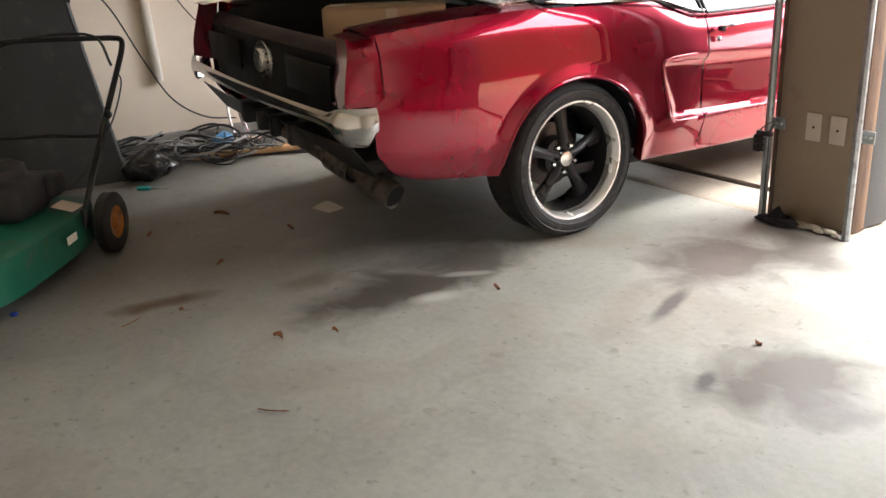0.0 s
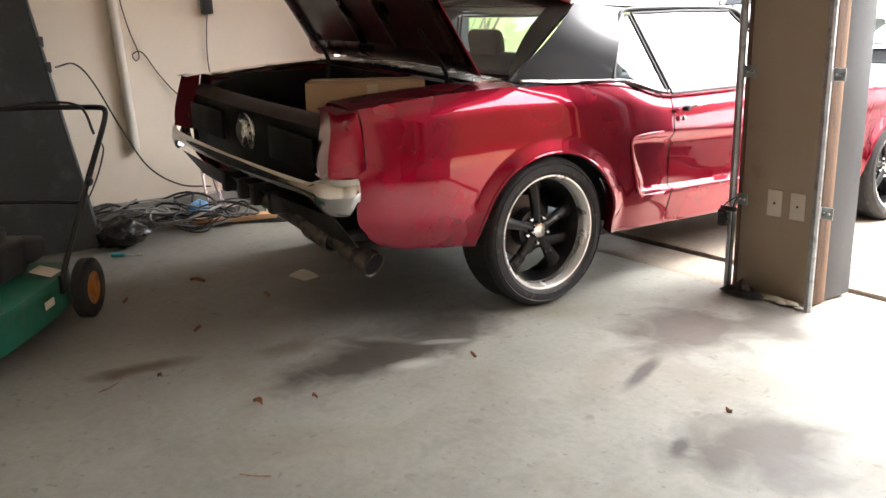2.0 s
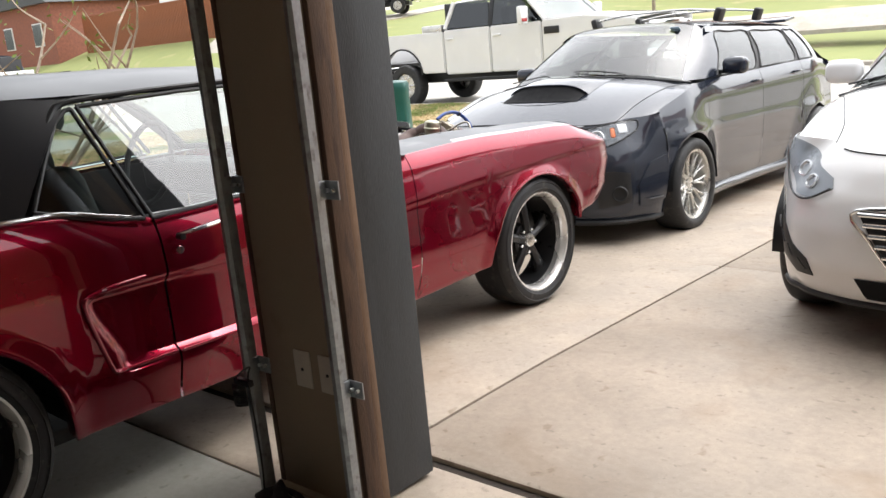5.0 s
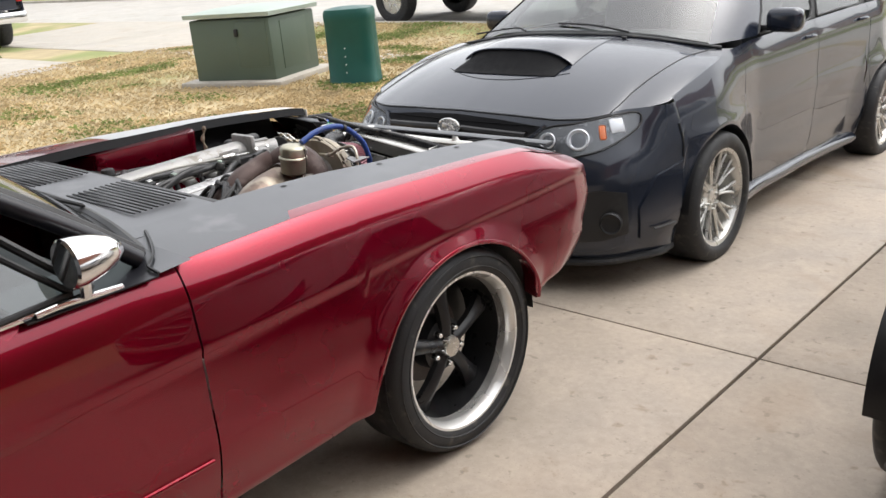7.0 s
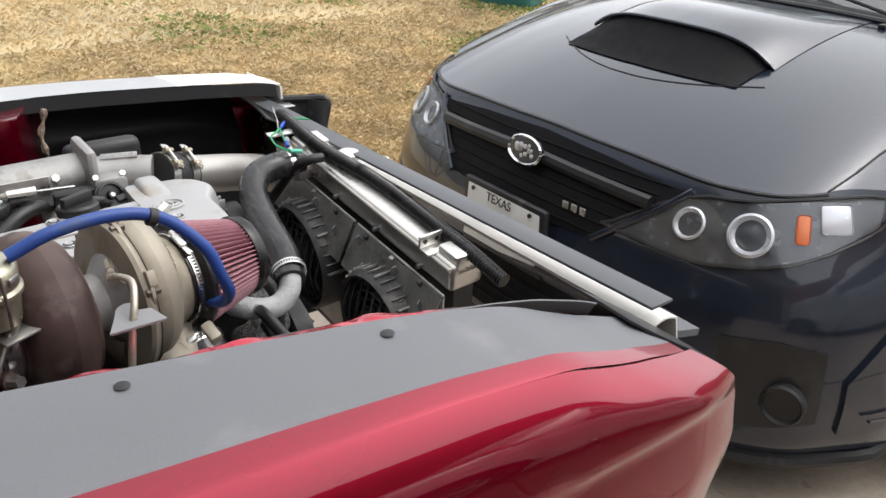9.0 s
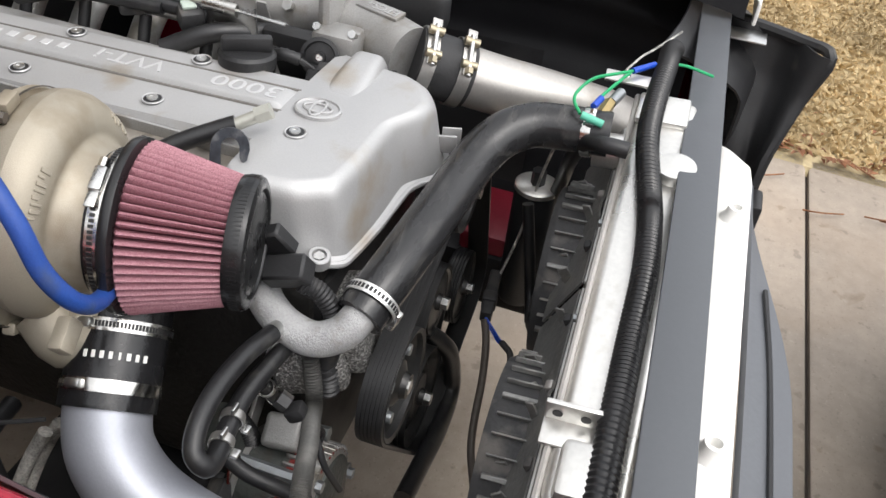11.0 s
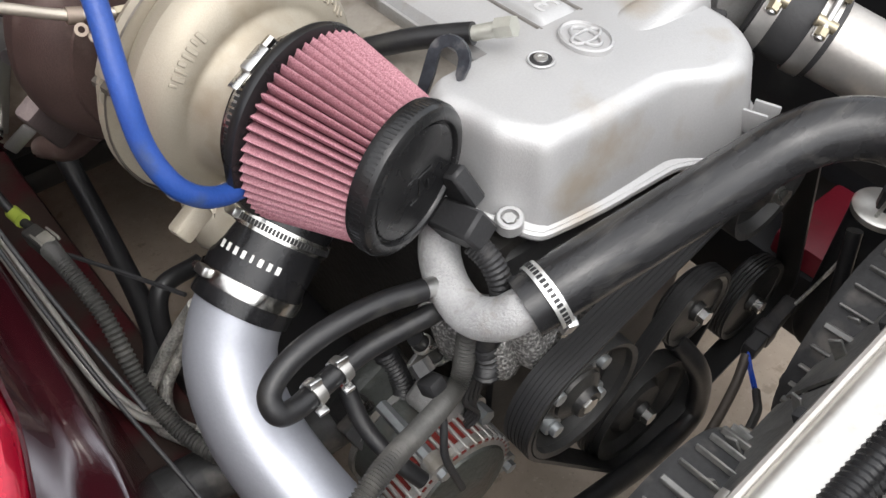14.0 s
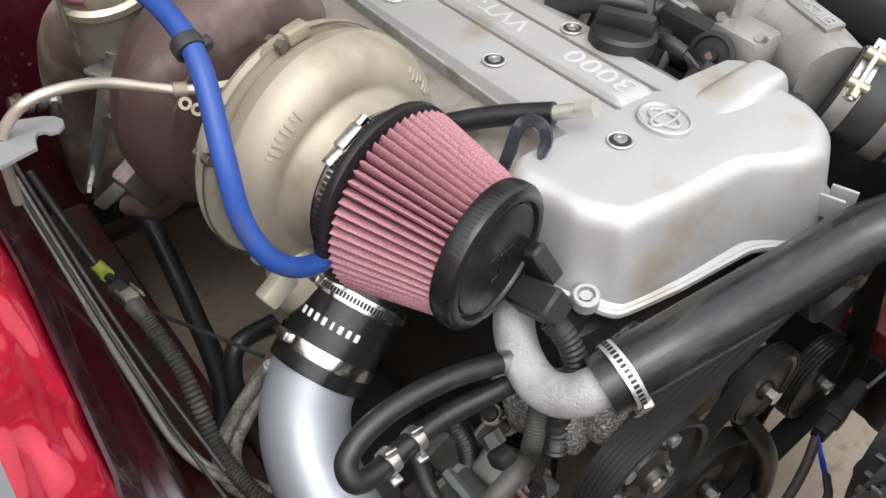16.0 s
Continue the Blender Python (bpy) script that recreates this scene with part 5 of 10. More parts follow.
for k, a in enumerate((.15, .46)):
    fan = part("fan_shroud", box(B(), rp(a, -.044, .23), (.30, .004, .34), RROT, .001), ALU_SHEET, radiator, "thin aluminium fan shroud")
    lathe_at = rp(a, -.088, .215)
    part("fan_disc", lathe(B(), [(.112, .0), (0, .0)], rp(a, -.049, .215), -rad_y, 40), BLACK_SATIN, fan)
    part("fan_ring", lathe(B(), [(.110, -.040), (.112, .018), (.118, .022), (.124, .012), (.124, -.040)], lathe_at, -rad_y, 40, closed=True), DUSTY_PLASTIC, fan)
    for j in range(17):
        an = radians(10 + 10 * j)
        part("ring_fin", box(B(), lathe_at + rad_dir * (.127 * math.cos(an)) - rad_dn * (.127 * math.sin(an)) + rad_y * .012, (.0025 if j % 4 else .006, .048, .007), RROT @ Euler((0, math.pi / 2 - an, 0)).to_matrix(), .001, 1), LEDGE, fan)
    for j in range(4):
        part("guard_ring", lathe(B(), [(.045 + .018 * j, .012), (.0475 + .018 * j, .014), (.05 + .018 * j, .012), (.0475 + .018 * j, .010)], lathe_at, -rad_y, 36, closed=True), BLACK_PLASTIC, fan)
    for j in range(3):
        part("rivet", ball(B(), rp(a - .13 + .13 * j, -.047, .075), .005, 8, (1, .6, 1)), ALU_ROUGH, fan)
    part("fan_motor", lathe(B(), [(.045, -.01), (.045, .022), (.03, .03), (0, .03)], lathe_at, -rad_y, 24), BLACK_PLASTIC, fan)
    fr = frame_z(-rad_y)
    for j in range(10):
        an = 2 * math.pi * j / 10
        d = fr @ V(math.cos(an), math.sin(an), 0)
        t = fr @ V(-math.sin(an), math.cos(an), 0)
        part("fan_blade", box(B(), lathe_at + d * .075, (.07, .034, .003), Matrix((d, (t * .8 + rad_y * .5).normalized(), d.cross((t * .8 + rad_y * .5).normalized()))).transposed(), .001, 1), BLACK_PLASTIC, fan)
    bm = B()
    grid(bm, lambda u, v: rp(a - .149 + .298 * u, -.046 - .040 * v - .003 * sm(.45, .5, u) * sm(.62, .57, u), .064 + .085 * v), 24, 6)
    slope = part("shroud_slope", thick(bm, .003), LEDGE, fan, "grey dusty plastic shroud panel")
    part("shroud_rail", box(B(), rp(a, -.0445, .066), (.300, .006, .006), RROT, .0015), BLACK_SATIN, fan)
    for j in range(6):
        v_ = .25 + .45 * ((j * 5) % 3) / 2
        part("panel_rib", box(B(), rp(a - .118 + .046 * j, -.050 - .040 * v_, .062 + .085 * v_), (.003, .012, .030 + .012 * (j % 2)), RROT @ Euler((.42, 0, .35 * (j % 3) - .3)).to_matrix(), .001, 1), LEDGE, slope)
    for j in range(3):
        part("panel_clip", box(B(), rp(a - .105 + .095 * j, -.052, .068), (.012, .009, .012), RROT @ Euler((.42, 0, 0)).to_matrix(), .002), ALU_DULL if j == 1 else DUSTY_PLASTIC, slope)
    for j in range(9):
        x_ = -.096 + .024 * j
        q_ = math.sqrt(.116 ** 2 - x_ * x_)
        part("guard_rib", tube(B(), [tuple(rp(a + x_, -.092, .215 - q_)), tuple(rp(a + x_, -.116, .215)), tuple(rp(a + x_, -.092, .215 + q_))], .0026, 6, 5), DUSTY_PLASTIC, fan)
for j in range(4):
    part("bolt", rod(B(), rp(.06 + .155 * j, -.034, .045), rp(.06 + .155 * j, -.046, .045), .005, seg=6), ZINC, radiator)

# flat bar across the nose, white panel with studs, grey lower rail
bm = B()
box(bm, (0, 0, 0), (1.46, .048, .006), bevel=.002)
bar = part("crossbar", bm, mat("grey_bar_paint", (.075, .08, .088), .42, 0, .06, 5, 200, .02), coupe, "flat dark grey bar across the nose")
bar.matrix_local = Matrix.Translation((-.02, 3.480, .785)) @ Euler((0, 0, radians(2.0))).to_matrix().to_4x4()
bm = B()
grid(bm, lambda u, v: V(-.36 + 1.06 * u, 3.494 + .008 * u + (.052 + .002 * u) * v - .05 * sm(.12, 0, u) * v, .742 + .008 * math.sin(v * 3) - .03 * sm(.1, 0, u)), 30, 6)
grid(bm, lambda u, v: V(-.36 + 1.06 * u, 3.546 + .010 * u - .05 * sm(.12, 0, u) + .01 * v, .742 - .05 * v - .03 * sm(.1, 0, u)), 30, 3)
part("nose_panel", thick(bm, .003), WHITE_PRIMER, coupe, "white primed nose panel")
for x, y in ((-.12, 3.528), (.245, 3.532)):
    st = part("stud_boss", lathe(B(), [(.018, 0), (.016, .006), (.012, .010), (.010, .022), (.006, .022), (.005, .012), (0, .012)], (x, y, .744), (0, 0, 1), 20), WHITE_PRIMER, coupe)
bm = B()
grid(bm, lambda u, v: V(-.26 + .96 * u, 3.556 + .02 * u * (1 - u) + .010 * u + .05 * v * sm(0, .4, u), .715 - .012 * v), 24, 5)
part("lower_rail", thick(bm, .012), mat("grey_rail_paint", (.095, .10, .11), .5, 0, .1, 5, 200, .05), coupe, "grey painted lower rail")
part("rail_groove", tube(B(), [(-.05, 3.580, .7115), (.1, 3.590, .7105), (.35, 3.596, .7105), (.66, 3.598, .7105)], .003, 6, 6), BLACK_SATIN, coupe)
# black far-side lamp housing
bm = B()
hp = [[(-.67, 3.475, .775), (-.66, 3.54, .772), (-.64, 3.60, .768), (-.61, 3.645, .762)],
      [(-.66, 3.490, .70), (-.645, 3.55, .695), (-.62, 3.60, .69), (-.60, 3.625, .685)],
      [(-.62, 3.505, .60), (-.60, 3.56, .595), (-.575, 3.59, .59), (-.56, 3.60, .585)],
      [(-.58, 3.53, .50), (-.56, 3.575, .495), (-.545, 3.59, .49), (-.535, 3.595, .485)]]
def housing(u, v):
    i, j = min(int(u * 3), 2), min(int(v * 3), 2)
    f, g = u * 3 - i, v * 3 - j
    a, b, c, d = (V(*hp[j][i]), V(*hp[j][i + 1]), V(*hp[j + 1][i]), V(*hp[j + 1][i + 1]))
    q = a.lerp(b, f).lerp(c.lerp(d, f), g)
    return q + V(.012 * math.sin(u * 9), .0, .004 * noise.noise(q * 30))
grid(bm, housing, 18, 18)
part("lamp_housing", thick(bm, .006), BLACK_PLASTIC, coupe, "black plastic headlamp housing")
part("housing_rim", tube(B(), [hp[0][0], hp[0][2], hp[0][3], hp[1][3], hp[2][3], hp[3][3]], .010, 8, 4), BLACK_PLASTIC, coupe)
part("lamp_tab", box(B(), (-.51, 3.605, .52), (.06, .02, .05), bevel=.006), BLACK_PLASTIC, coupe)
part("lamp_bracket", box(B(), (-.62, 3.505, .765), (.045, .08, .003), bevel=.001), STEEL, coupe)

# ---- engine ----
engine = thing("engine", "silver twin-cam straight-six engine with a large turbocharger", "engine")
part("block", box(B(), (-.06, 2.70, .47), (.36, .80, .40), bevel=.02), mat("dark_block", (.03, .028, .026), .6, .3, .4, 12, 120, .5), engine)
part("cylinder_head", box(B(), (-.06, 2.68, .655), (.30, .80, .13), bevel=.012), ALU_CAST, engine)


def closed_spline(pts, n):
    p = [Vector(q) for q in pts]
    out = []
    k = len(p)
    for i in range(k):
        a, b, c, d = p[i - 1], p[i], p[(i + 1) % k], p[(i + 2) % k]
        for j in range(n):
            t = j / n
            cr = 0.5 * (2 * b + (c - a) * t + (2 * a - 5 * b + 4 * c - d) * t * t + (3 * b - a - 3 * c + d) * t ** 3)
            out.append(cr.lerp(b.lerp(c, t), .45))
    return out


def loft(bm, rings, cap_top=True, cap_low=True):
    vs = [[bm.verts.new(p) for p in r] for r in rings]
    n = len(vs[0])
    for a, b in zip(vs, vs[1:]):
        for i in range(n):
            bm.faces.new((a[i], a[(i + 1) % n], b[(i + 1) % n], b[i]))
    if cap_low:
        bm.faces.new(vs[0])
    if cap_top:
        bm.faces.new(vs[-1])
    return bm


# front cover: flat-topped casting over the cam drive, with a sloped front facet
low = [(.115, 2.985, .702), (.113, 3.04, .702), (.104, 3.078, .700), (.086, 3.098, .697), (.068, 3.120, .694), (.0, 3.128, .695), (-.076, 3.130, .697), (-.100, 3.140, .695), (-.130, 3.156, .690), (-.168, 3.158, .689), (-.205, 3.138, .692), (-.226, 3.10, .698), (-.226, 3.04, .70), (-.226, 2.985, .70)]
mid = [(.100, 2.985, .768), (.099, 3.04, .768), (.093, 3.068, .767), (.078, 3.090, .765), (.062, 3.107, .763), (.0, 3.114, .764), (-.080, 3.116, .766), (-.103, 3.126, .766), (-.132, 3.141, .764), (-.166, 3.143, .762), (-.198, 3.124, .762), (-.216, 3.09, .762), (-.216, 3.04, .762), (-.216, 2.985, .762)]
top = [(.080, 2.985, .7865), (.080, 3.03, .7862), (.076, 3.058, .7855), (.064, 3.078, .785), (.050, 3.091, .7845), (.0, 3.097, .7845), (-.072, 3.099, .7845), (-.094, 3.107, .784), (-.120, 3.121, .7835), (-.148, 3.124, .783), (-.180, 3.108, .7835), (-.197, 3.08, .784), (-.199, 3.03, .785), (-.199, 2.985, .785)]


def grow(r, d, dz=0.0):
    c = sum((Vector(p) for p in r), V(0, 0, 0)) / len(r)
    return [Vector(p) + V(p[0] - c.x, p[1] - c.y, 0).normalized() * d + V(0, 0, dz) for p in r]


def between(a, b, t):
    return [Vector(p).lerp(Vector(q), t) for p, q in zip(a, b)]


def shoulder(f, z):
    """Ring between the flat top and the side wall: f outward, z of the drop left."""
    return [Vector(p).lerp(Vector(q), f) + V(0, 0, (Vector(p).z - Vector(q).z) * (z - 1 + f)) for p, q in zip(top, mid)]


rings = [grow(low, .009, -.012), grow(low, .010, -.004), grow(low, .009, -.001), grow(low, .0015, .001), between(low, mid, .12), between(low, mid, .5), between(low, mid, .86), mid,
         shoulder(.90, .30), shoulder(.72, .62), shoulder(.48, .83), shoulder(.25, .95), shoulder(.08, .995), top, [Vector(p).lerp(V(-.06, 3.03, .7868), .25) for p in top], [Vector(p).lerp(V(-.06, 3.03, .7868), .6) for p in top]]
bm = loft(B(), [closed_spline(r, 4) for r in rings])
front_cover = part("front_cover", bm, ALU_PAINT, engine, "silver cam-drive cover with a flat top")
bmesh_ridge = B()
grid(bmesh_ridge, lambda u, v: V(-.100 - .124 * u, 3.030 + .056 * (v - .5) * (1 + .12 * (1 - u)), .7855 + .012 * sm(0, .8, u) - (.010 + .020 * u) * abs(2 * v - 1) ** 5 - .09 * sm(.90, 1.0, u) ** 2), 26, 18)
part("cover_ridge", bmesh_ridge, ALU_PAINT, front_cover)
# flange rim, bolt ear and far lug
part("cover_rim", tube(B(), [tuple(Vector(p) + V(0, 0, -.006)) for p in closed_spline(grow(low, .009), 4)[4:-6]], .0045, 8, 2), ALU_PAINT, front_cover)
ear = part("bolt_ear", lathe(B(), [(.0130, -.010), (.0130, .003), (.0115, .0045), (.0085, .0045), (.0078, -.001), (0, -.001)], (.099, 3.100, .706), (.15, .1, 1), 24), ALU_PAINT, front_cover)
part("bolt", rod(B(), (.099, 3.100, .703), (.100, 3.1005, .7095), .0062, seg=6), STEEL, ear)
part("ear_web", box(B(), (.092, 3.090, .700), (.022, .022, .009), Euler((0, 0, .7)).to_matrix(), .002), ALU_PAINT, front_cover)
for dx_ in (-.011, .011):
    part("cover_lug", box(B(), (-.178 + dx_, 3.160, .718), (.004, .026, .026), Euler((0, 0, .35)).to_matrix(), .0012), ALU_PAINT, front_cover)
part("cover_lug", box(B(), (-.178, 3.160, .706), (.022, .026, .004), Euler((0, 0, .35)).to_matrix(), .0012), ALU_PAINT, front_cover)

# long centre cover with raised lettered panel
bm = B()
YB, YF = 2.30, 3.0
def cover_z(y):
    return .7812 + .010 * (y - 2.9) / .3
def plate(u, v):
    y = YB + (YF - YB) * u
    x = .030 - .165 * v
    e = min(v, 1 - v)
    return V(x, y, cover_z(y) - .010 * max(0, 1 - e / .05) ** 2)
grid(bm, plate, 60, 24)
cover = part("centre_cover", bm, ALU_PAINT, engine, "long silver cover with raised lettering")
grid_b = B()
def panel(u, v):
    y = YB + (2.985 - YB) * u
    x = -.048 - .046 * v
    e = min(v, 1 - v, (1 - u) * 12)
    return V(x, y, cover_z(y) + .0062 * sm(0, .10, e))
grid(grid_b, panel, 60, 16)
part("raised_panel", grid_b, ALU_PAINT, cover)
GROOVE = mat("cover_groove", (.20, .19, .175), .5, .5, .2, 20, 200, .05)
for xx in (-.0435, -.0985):
    part("groove", tube(B(), [(xx, YB, cover_z(YB) + .0002), (xx, 2.6, cover_z(2.6) + .0002), (xx, 2.985, cover_z(2.985) + .0002)], .0022, 6, 6), GROOVE, cover)
bm = B()
box(bm, (.036, (YB + YF) / 2, .768), (.004, YF - YB, .016), bevel=.001)
part("cover_skirt", bm, ALU_CAST, cover)
for y in (2.455, 2.645, 2.834, 3.022):
    for x in (-.005, -.118):
        if x < -.1 and y > 2.85:
            continue
        b_ = part("cover_bolt", lathe(B(), [(.0135, .0), (.0125, .0012), (.0110, .0008), (.0105, .0002), (0, .0002)], (x, y, cover_z(y) + .0024), (0, 0, 1), 24), ALU_PAINT, cover)
        # nothing is sunk: a flat black disc paints the counterbore's shade
        part("recess", lathe(B(), [(.0108, .0006), (.0075, .0008), (0, .0008)], (x, y, cover_z(y) + .0024), (0, 0, 1), 24), BLACK_SATIN, b_)
        part("bolt_head", lathe(B(), [(.0070, .0008), (.0066, .0022), (.0034, .0022), (.0030, .0012), (0, .0012)], (x - .001, y - .001, cover_z(y) + .0024), (0, 0, 1), 18), STEEL, b_)
bm = lathe(B(), [(.030, -.002), (.0295, .004), (.027, .005), (.0255, .0025), (0, .0025)], (-.062, 3.024, .7865), (0, 0, 1), 40)
for v in bm.verts:
    v.co.x = -.062 + (v.co.x + .062) * .8
emb = part("emblem", bm, ALU_PAINT, cover, "oval relief badge")
part("emblem_ring", tube(B(), [(-.062 + .010 * math.cos(a), 3.024 + .018 * math.sin(a), .790) for a in [2 * math.pi * k / 12 for k in range(13)]], .0019, 8, 4), ALU_PAINT, emb)
part("emblem_ring", tube(B(), [(-.062 + .018 * math.cos(a), 3.024 + .008 * math.sin(a), .790) for a in [2 * math.pi * k / 12 for k in range(13)]], .0019, 8, 4), ALU_PAINT, emb)


def words(name, text, size, m, material, owner, depth=.001):
    """Raised lettering with the built-in font."""
    cu = bpy.data.curves.new(name, 'FONT')
    cu.body, cu.size, cu.extrude, cu.resolution_u = text, size, depth, 3
    tmp = bpy.data.objects.new(name, cu)
    me = bpy.data.meshes.new_from_object(tmp)
    bpy.data.objects.remove(tmp)
    me.transform(m)
    me.materials.clear()
    me.materials.append(material)
    ob = new(name, me)
    ob.parent = owner
    return ob


def lay(origin, right, up):
    r, u = Vector(right).normalized(), Vector(up).normalized()
    n = r.cross(u)
    m = Matrix((r, u, n)).transposed().to_4x4()
    m.translation = origin
    return m


LETTER = mat("relief_lettering", (.56, .56, .56), .45, .4, .08, 9, 300, .05)
words("lettering", "3000", .036, lay((-.084, 2.972, cover_z(2.93) + .0066), (0, -1, -.033), (1, 0, 0)) @ Matrix.Diagonal((1.35, 1, 1, 1)), LETTER, cover, .0018)
words("lettering", "VVT-i", .036, lay((-.084, 2.81, cover_z(2.77) + .0068), (0, -1, -.033), (1, 0, 0)) @ Matrix.Diagonal((1.2, 1, 1, 1)), LETTER, cover, .0018)
for k in range(9):
    y = 2.66 - .026 * k
    part("letter_bar", box(B(), (-.071, y, cover_z(y) + .0064), (.014, .012, .0015), bevel=.0004, seg=1), LETTER, cover)

# exhaust-side cam cover beside the centre cover
bm = B()
def side_cover(u, v):
    y = 2.30 + .72 * u
    a = v * 1.35
    return V(.030 + .085 * math.sin(a), y, .700 + .062 * math.cos(a) - .0 * u)
grid(bm, side_cover, 40, 14)
part("exhaust_cam_cover", bm, mat("aged_cam_cover", (.36, .33, .29), .45, .7, .15, 9, 200, .1, dirt=(.2, .17, .13), dirt_at=.64), engine, "tarnished cam cover")
for y in (2.48, 2.72, 2.90):
    part("cover_boss", lathe(B(), [(.02, -.02), (.019, .012), (.012, .016), (0, .016)], (.088, y, .735), (.5, 0, 1), 20), ALU_CAST, engine)
# intake cam cover and dark valley on the far side
bm = B()
grid(bm, lambda u, v: V(-.135 - .07 * math.sin(v * 1.4), 2.30 + .70 * u, .70 + .062 * math.cos(v * 1.4)), 30, 10)
part("intake_cam_cover", bm, ALU_CAST, engine)
cap = part("oil_cap", lathe(B(), [(.036, .0), (.038, .006), (.038, .018), (.034, .022), (.012, .023), (0, .023)], (-.146, 2.884, .772), (-.1, 0, 1), 32), BLACK_PLASTIC, engine, "black oil filler cap")
part("grip", box(B(), (-.148, 2.884, .803), (.016, .066, .022), Euler((0, 0, .5)).to_matrix(), .005), BLACK_PLASTIC, cap)
# plenum and throttle
plenum = part("plenum", tube(B(), [(-.335, 2.32, .772), (-.335, 2.6, .780), (-.335, 2.88, .785), (-.33, 2.96, .786)], .052, 24, 6, flat=.8), ALU_CAST, engine, "cast aluminium intake plenum")
for k in range(6):
    y = 2.36 + .10 * k
    part("runner", tube(B(), [(-.33, y, .765), (-.27, y, .745), (-.22, y, .70), (-.18, y, .665)], .022, 12, 6), ALU_CAST, plenum)
    part("injector", rod(B(), (-.225, y + .02, .765), (-.205, y + .02, .715), .009, seg=10), BLACK_PLASTIC, plenum)
part("fuel_rail", tube(B(), [(-.235, 2.34, .77), (-.235, 2.85, .775)], .011, 10, 6), STEEL, engine)
part("throttle_housing", tube(B(), [(-.33, 2.92, .776), (-.308, 3.0, .773), (-.278, 3.066, .770)], .0435, 24, 6), ALU_CAST, engine, "cast throttle housing")
part("name_plate", box(B(), (-.304, 3.008, .8165), (.024, .072, .006), Euler((0, .12, -.3)).to_matrix(), .0015), ALU_CAST, engine)
words("lettering", "ETCS-i", .019, lay((-.300, 3.040, .8202), (-.31, -1, .0), (.95, -.29, -.12)), ALU_PAINT, engine)
part("throttle_flange", box(B(), (-.315, 2.945, .795), (.13, .022, .115), bevel=.01), ALU_CAST, engine)
tp = part("throttle_wheel", lathe(B(), [(.027, -.012), (.027, -.006), (.022, -.004), (.022, .004), (.027, .006), (.027, .010), (.022, .011), (.020, .005), (.009, .006), (.008, .016), (0, .016)], (-.214, 2.958, .772), (1, .25, .45), 28), BLACK_SATIN, engine, "black throttle cable wheel")
part("sensor_body", box(B(), (-.250, 2.968, .772), (.05, .066, .06), bevel=.010), ALU_CAST, engine)
for q in (-.026, .026):
    part("sensor_bolt", rod(B(), (-.244, 2.968 + q, .798), (-.234, 2.968 + q, .806), .006, seg=6), STEEL, engine)
    part("plenum_bolt", rod(B(), (-.285, 2.80 + 3 * q, .800), (-.275, 2.80 + 3 * q, .806), .008, seg=6), STEEL, engine)
# two added black blocks stand for the shade in the intake valley
part("valley_cover", box(B(), (-.245, 2.86, .695), (.10, .34, .03), bevel=.008), BLACK_PLASTIC, engine)
part("throttle_backing", box(B(), (-.246, 2.915, .752), (.026, .11, .075), Euler((0, .2, 0)).to_matrix(), .008), BLACK_PLASTIC, engine)
sensor_box = part("position_sensor", box(B(), (-.196, 2.972, .752), (.030, .046, .030), Euler((.1, .5, .2)).to_matrix(), .005), BLACK_PLASTIC, engine, "black throttle position sensor")
part("sensor_clip", box(B(), (-.192, 2.975, .771), (.014, .020, .006), Euler((.1, .5, .2)).to_matrix(), .0015), DUSTY_PLASTIC, sensor_box)
for k in range(3):
    part("sensor_wire", tube(B(), [(-.192, 2.952 + .005 * k, .762), (-.186 - .002 * k, 2.930, .778), (-.192, 2.905, .776), (-.205 - .006 * k, 2.885, .755)], .0032, 8, 6), BLACK_PLASTIC, sensor_box)
part("sensor_sleeve", tube(B(), [(-.188, 2.940, .775), (-.184, 2.918, .780), (-.190, 2.898, .772)], .0085, 10, 6, .07), BLACK_PLASTIC, sensor_box)
for k, q in enumerate(((-.232, 3.052, .752), (-.226, 3.072, .736), (-.240, 3.090, .722))):
    part("vacuum_plug", box(B(), q, (.022, .024, .022), Euler((.3 * k, .4, .5)).to_matrix(), .004), BLACK_PLASTIC, engine)
part("cable_pivot", rod(B(), (-.214, 2.958, .772), (-.200, 2.962, .779), .005, seg=6), CHROME_WORN, engine)
part("return_spring", tube(B(), [(-.226 + .0172 * math.cos(a) * .35, 2.956 + .0172 * math.sin(a), .766 + .0172 * math.cos(a)) for a in [2 * math.pi * k / 10 for k in range(11)]], .0016, 6, 3), STEEL, engine)
part("support_plate", box(B(), (-.272, 2.80, .778), (.004, .11, .07), Euler((0, .4, 0)).to_matrix(), .002), ALU_CAST, engine)
part("cable_bracket", box(B(), (-.225, 2.815, .80), (.004, .085, .06), bevel=.002), STEEL, engine)
part("throttle_cable", tube(B(), [(-.26, 2.32, .80), (-.215, 2.5, .822), (-.215, 2.65, .818), (-.222, 2.79, .808)], .005, 8, 8), mat("grey_cable", (.33, .32, .29), .5, .1, .1, 20, 100, .05), engine)
part("cable_end", tube(B(), [(-.222, 2.78, .808), (-.223, 2.83, .806)], .010, 10, 4), CHROME_WORN, engine)
part("cable_wire", tube(B(), [(-.223, 2.83, .806), (-.226, 2.90, .800)], .0022, 6, 4), STEEL, engine)
bm = B()
box(bm, (-.405, 3.0, .79), (.045, .16, .07), bevel=.02, seg=3)
part("resonator", bm, BLACK_PLASTIC, engine)

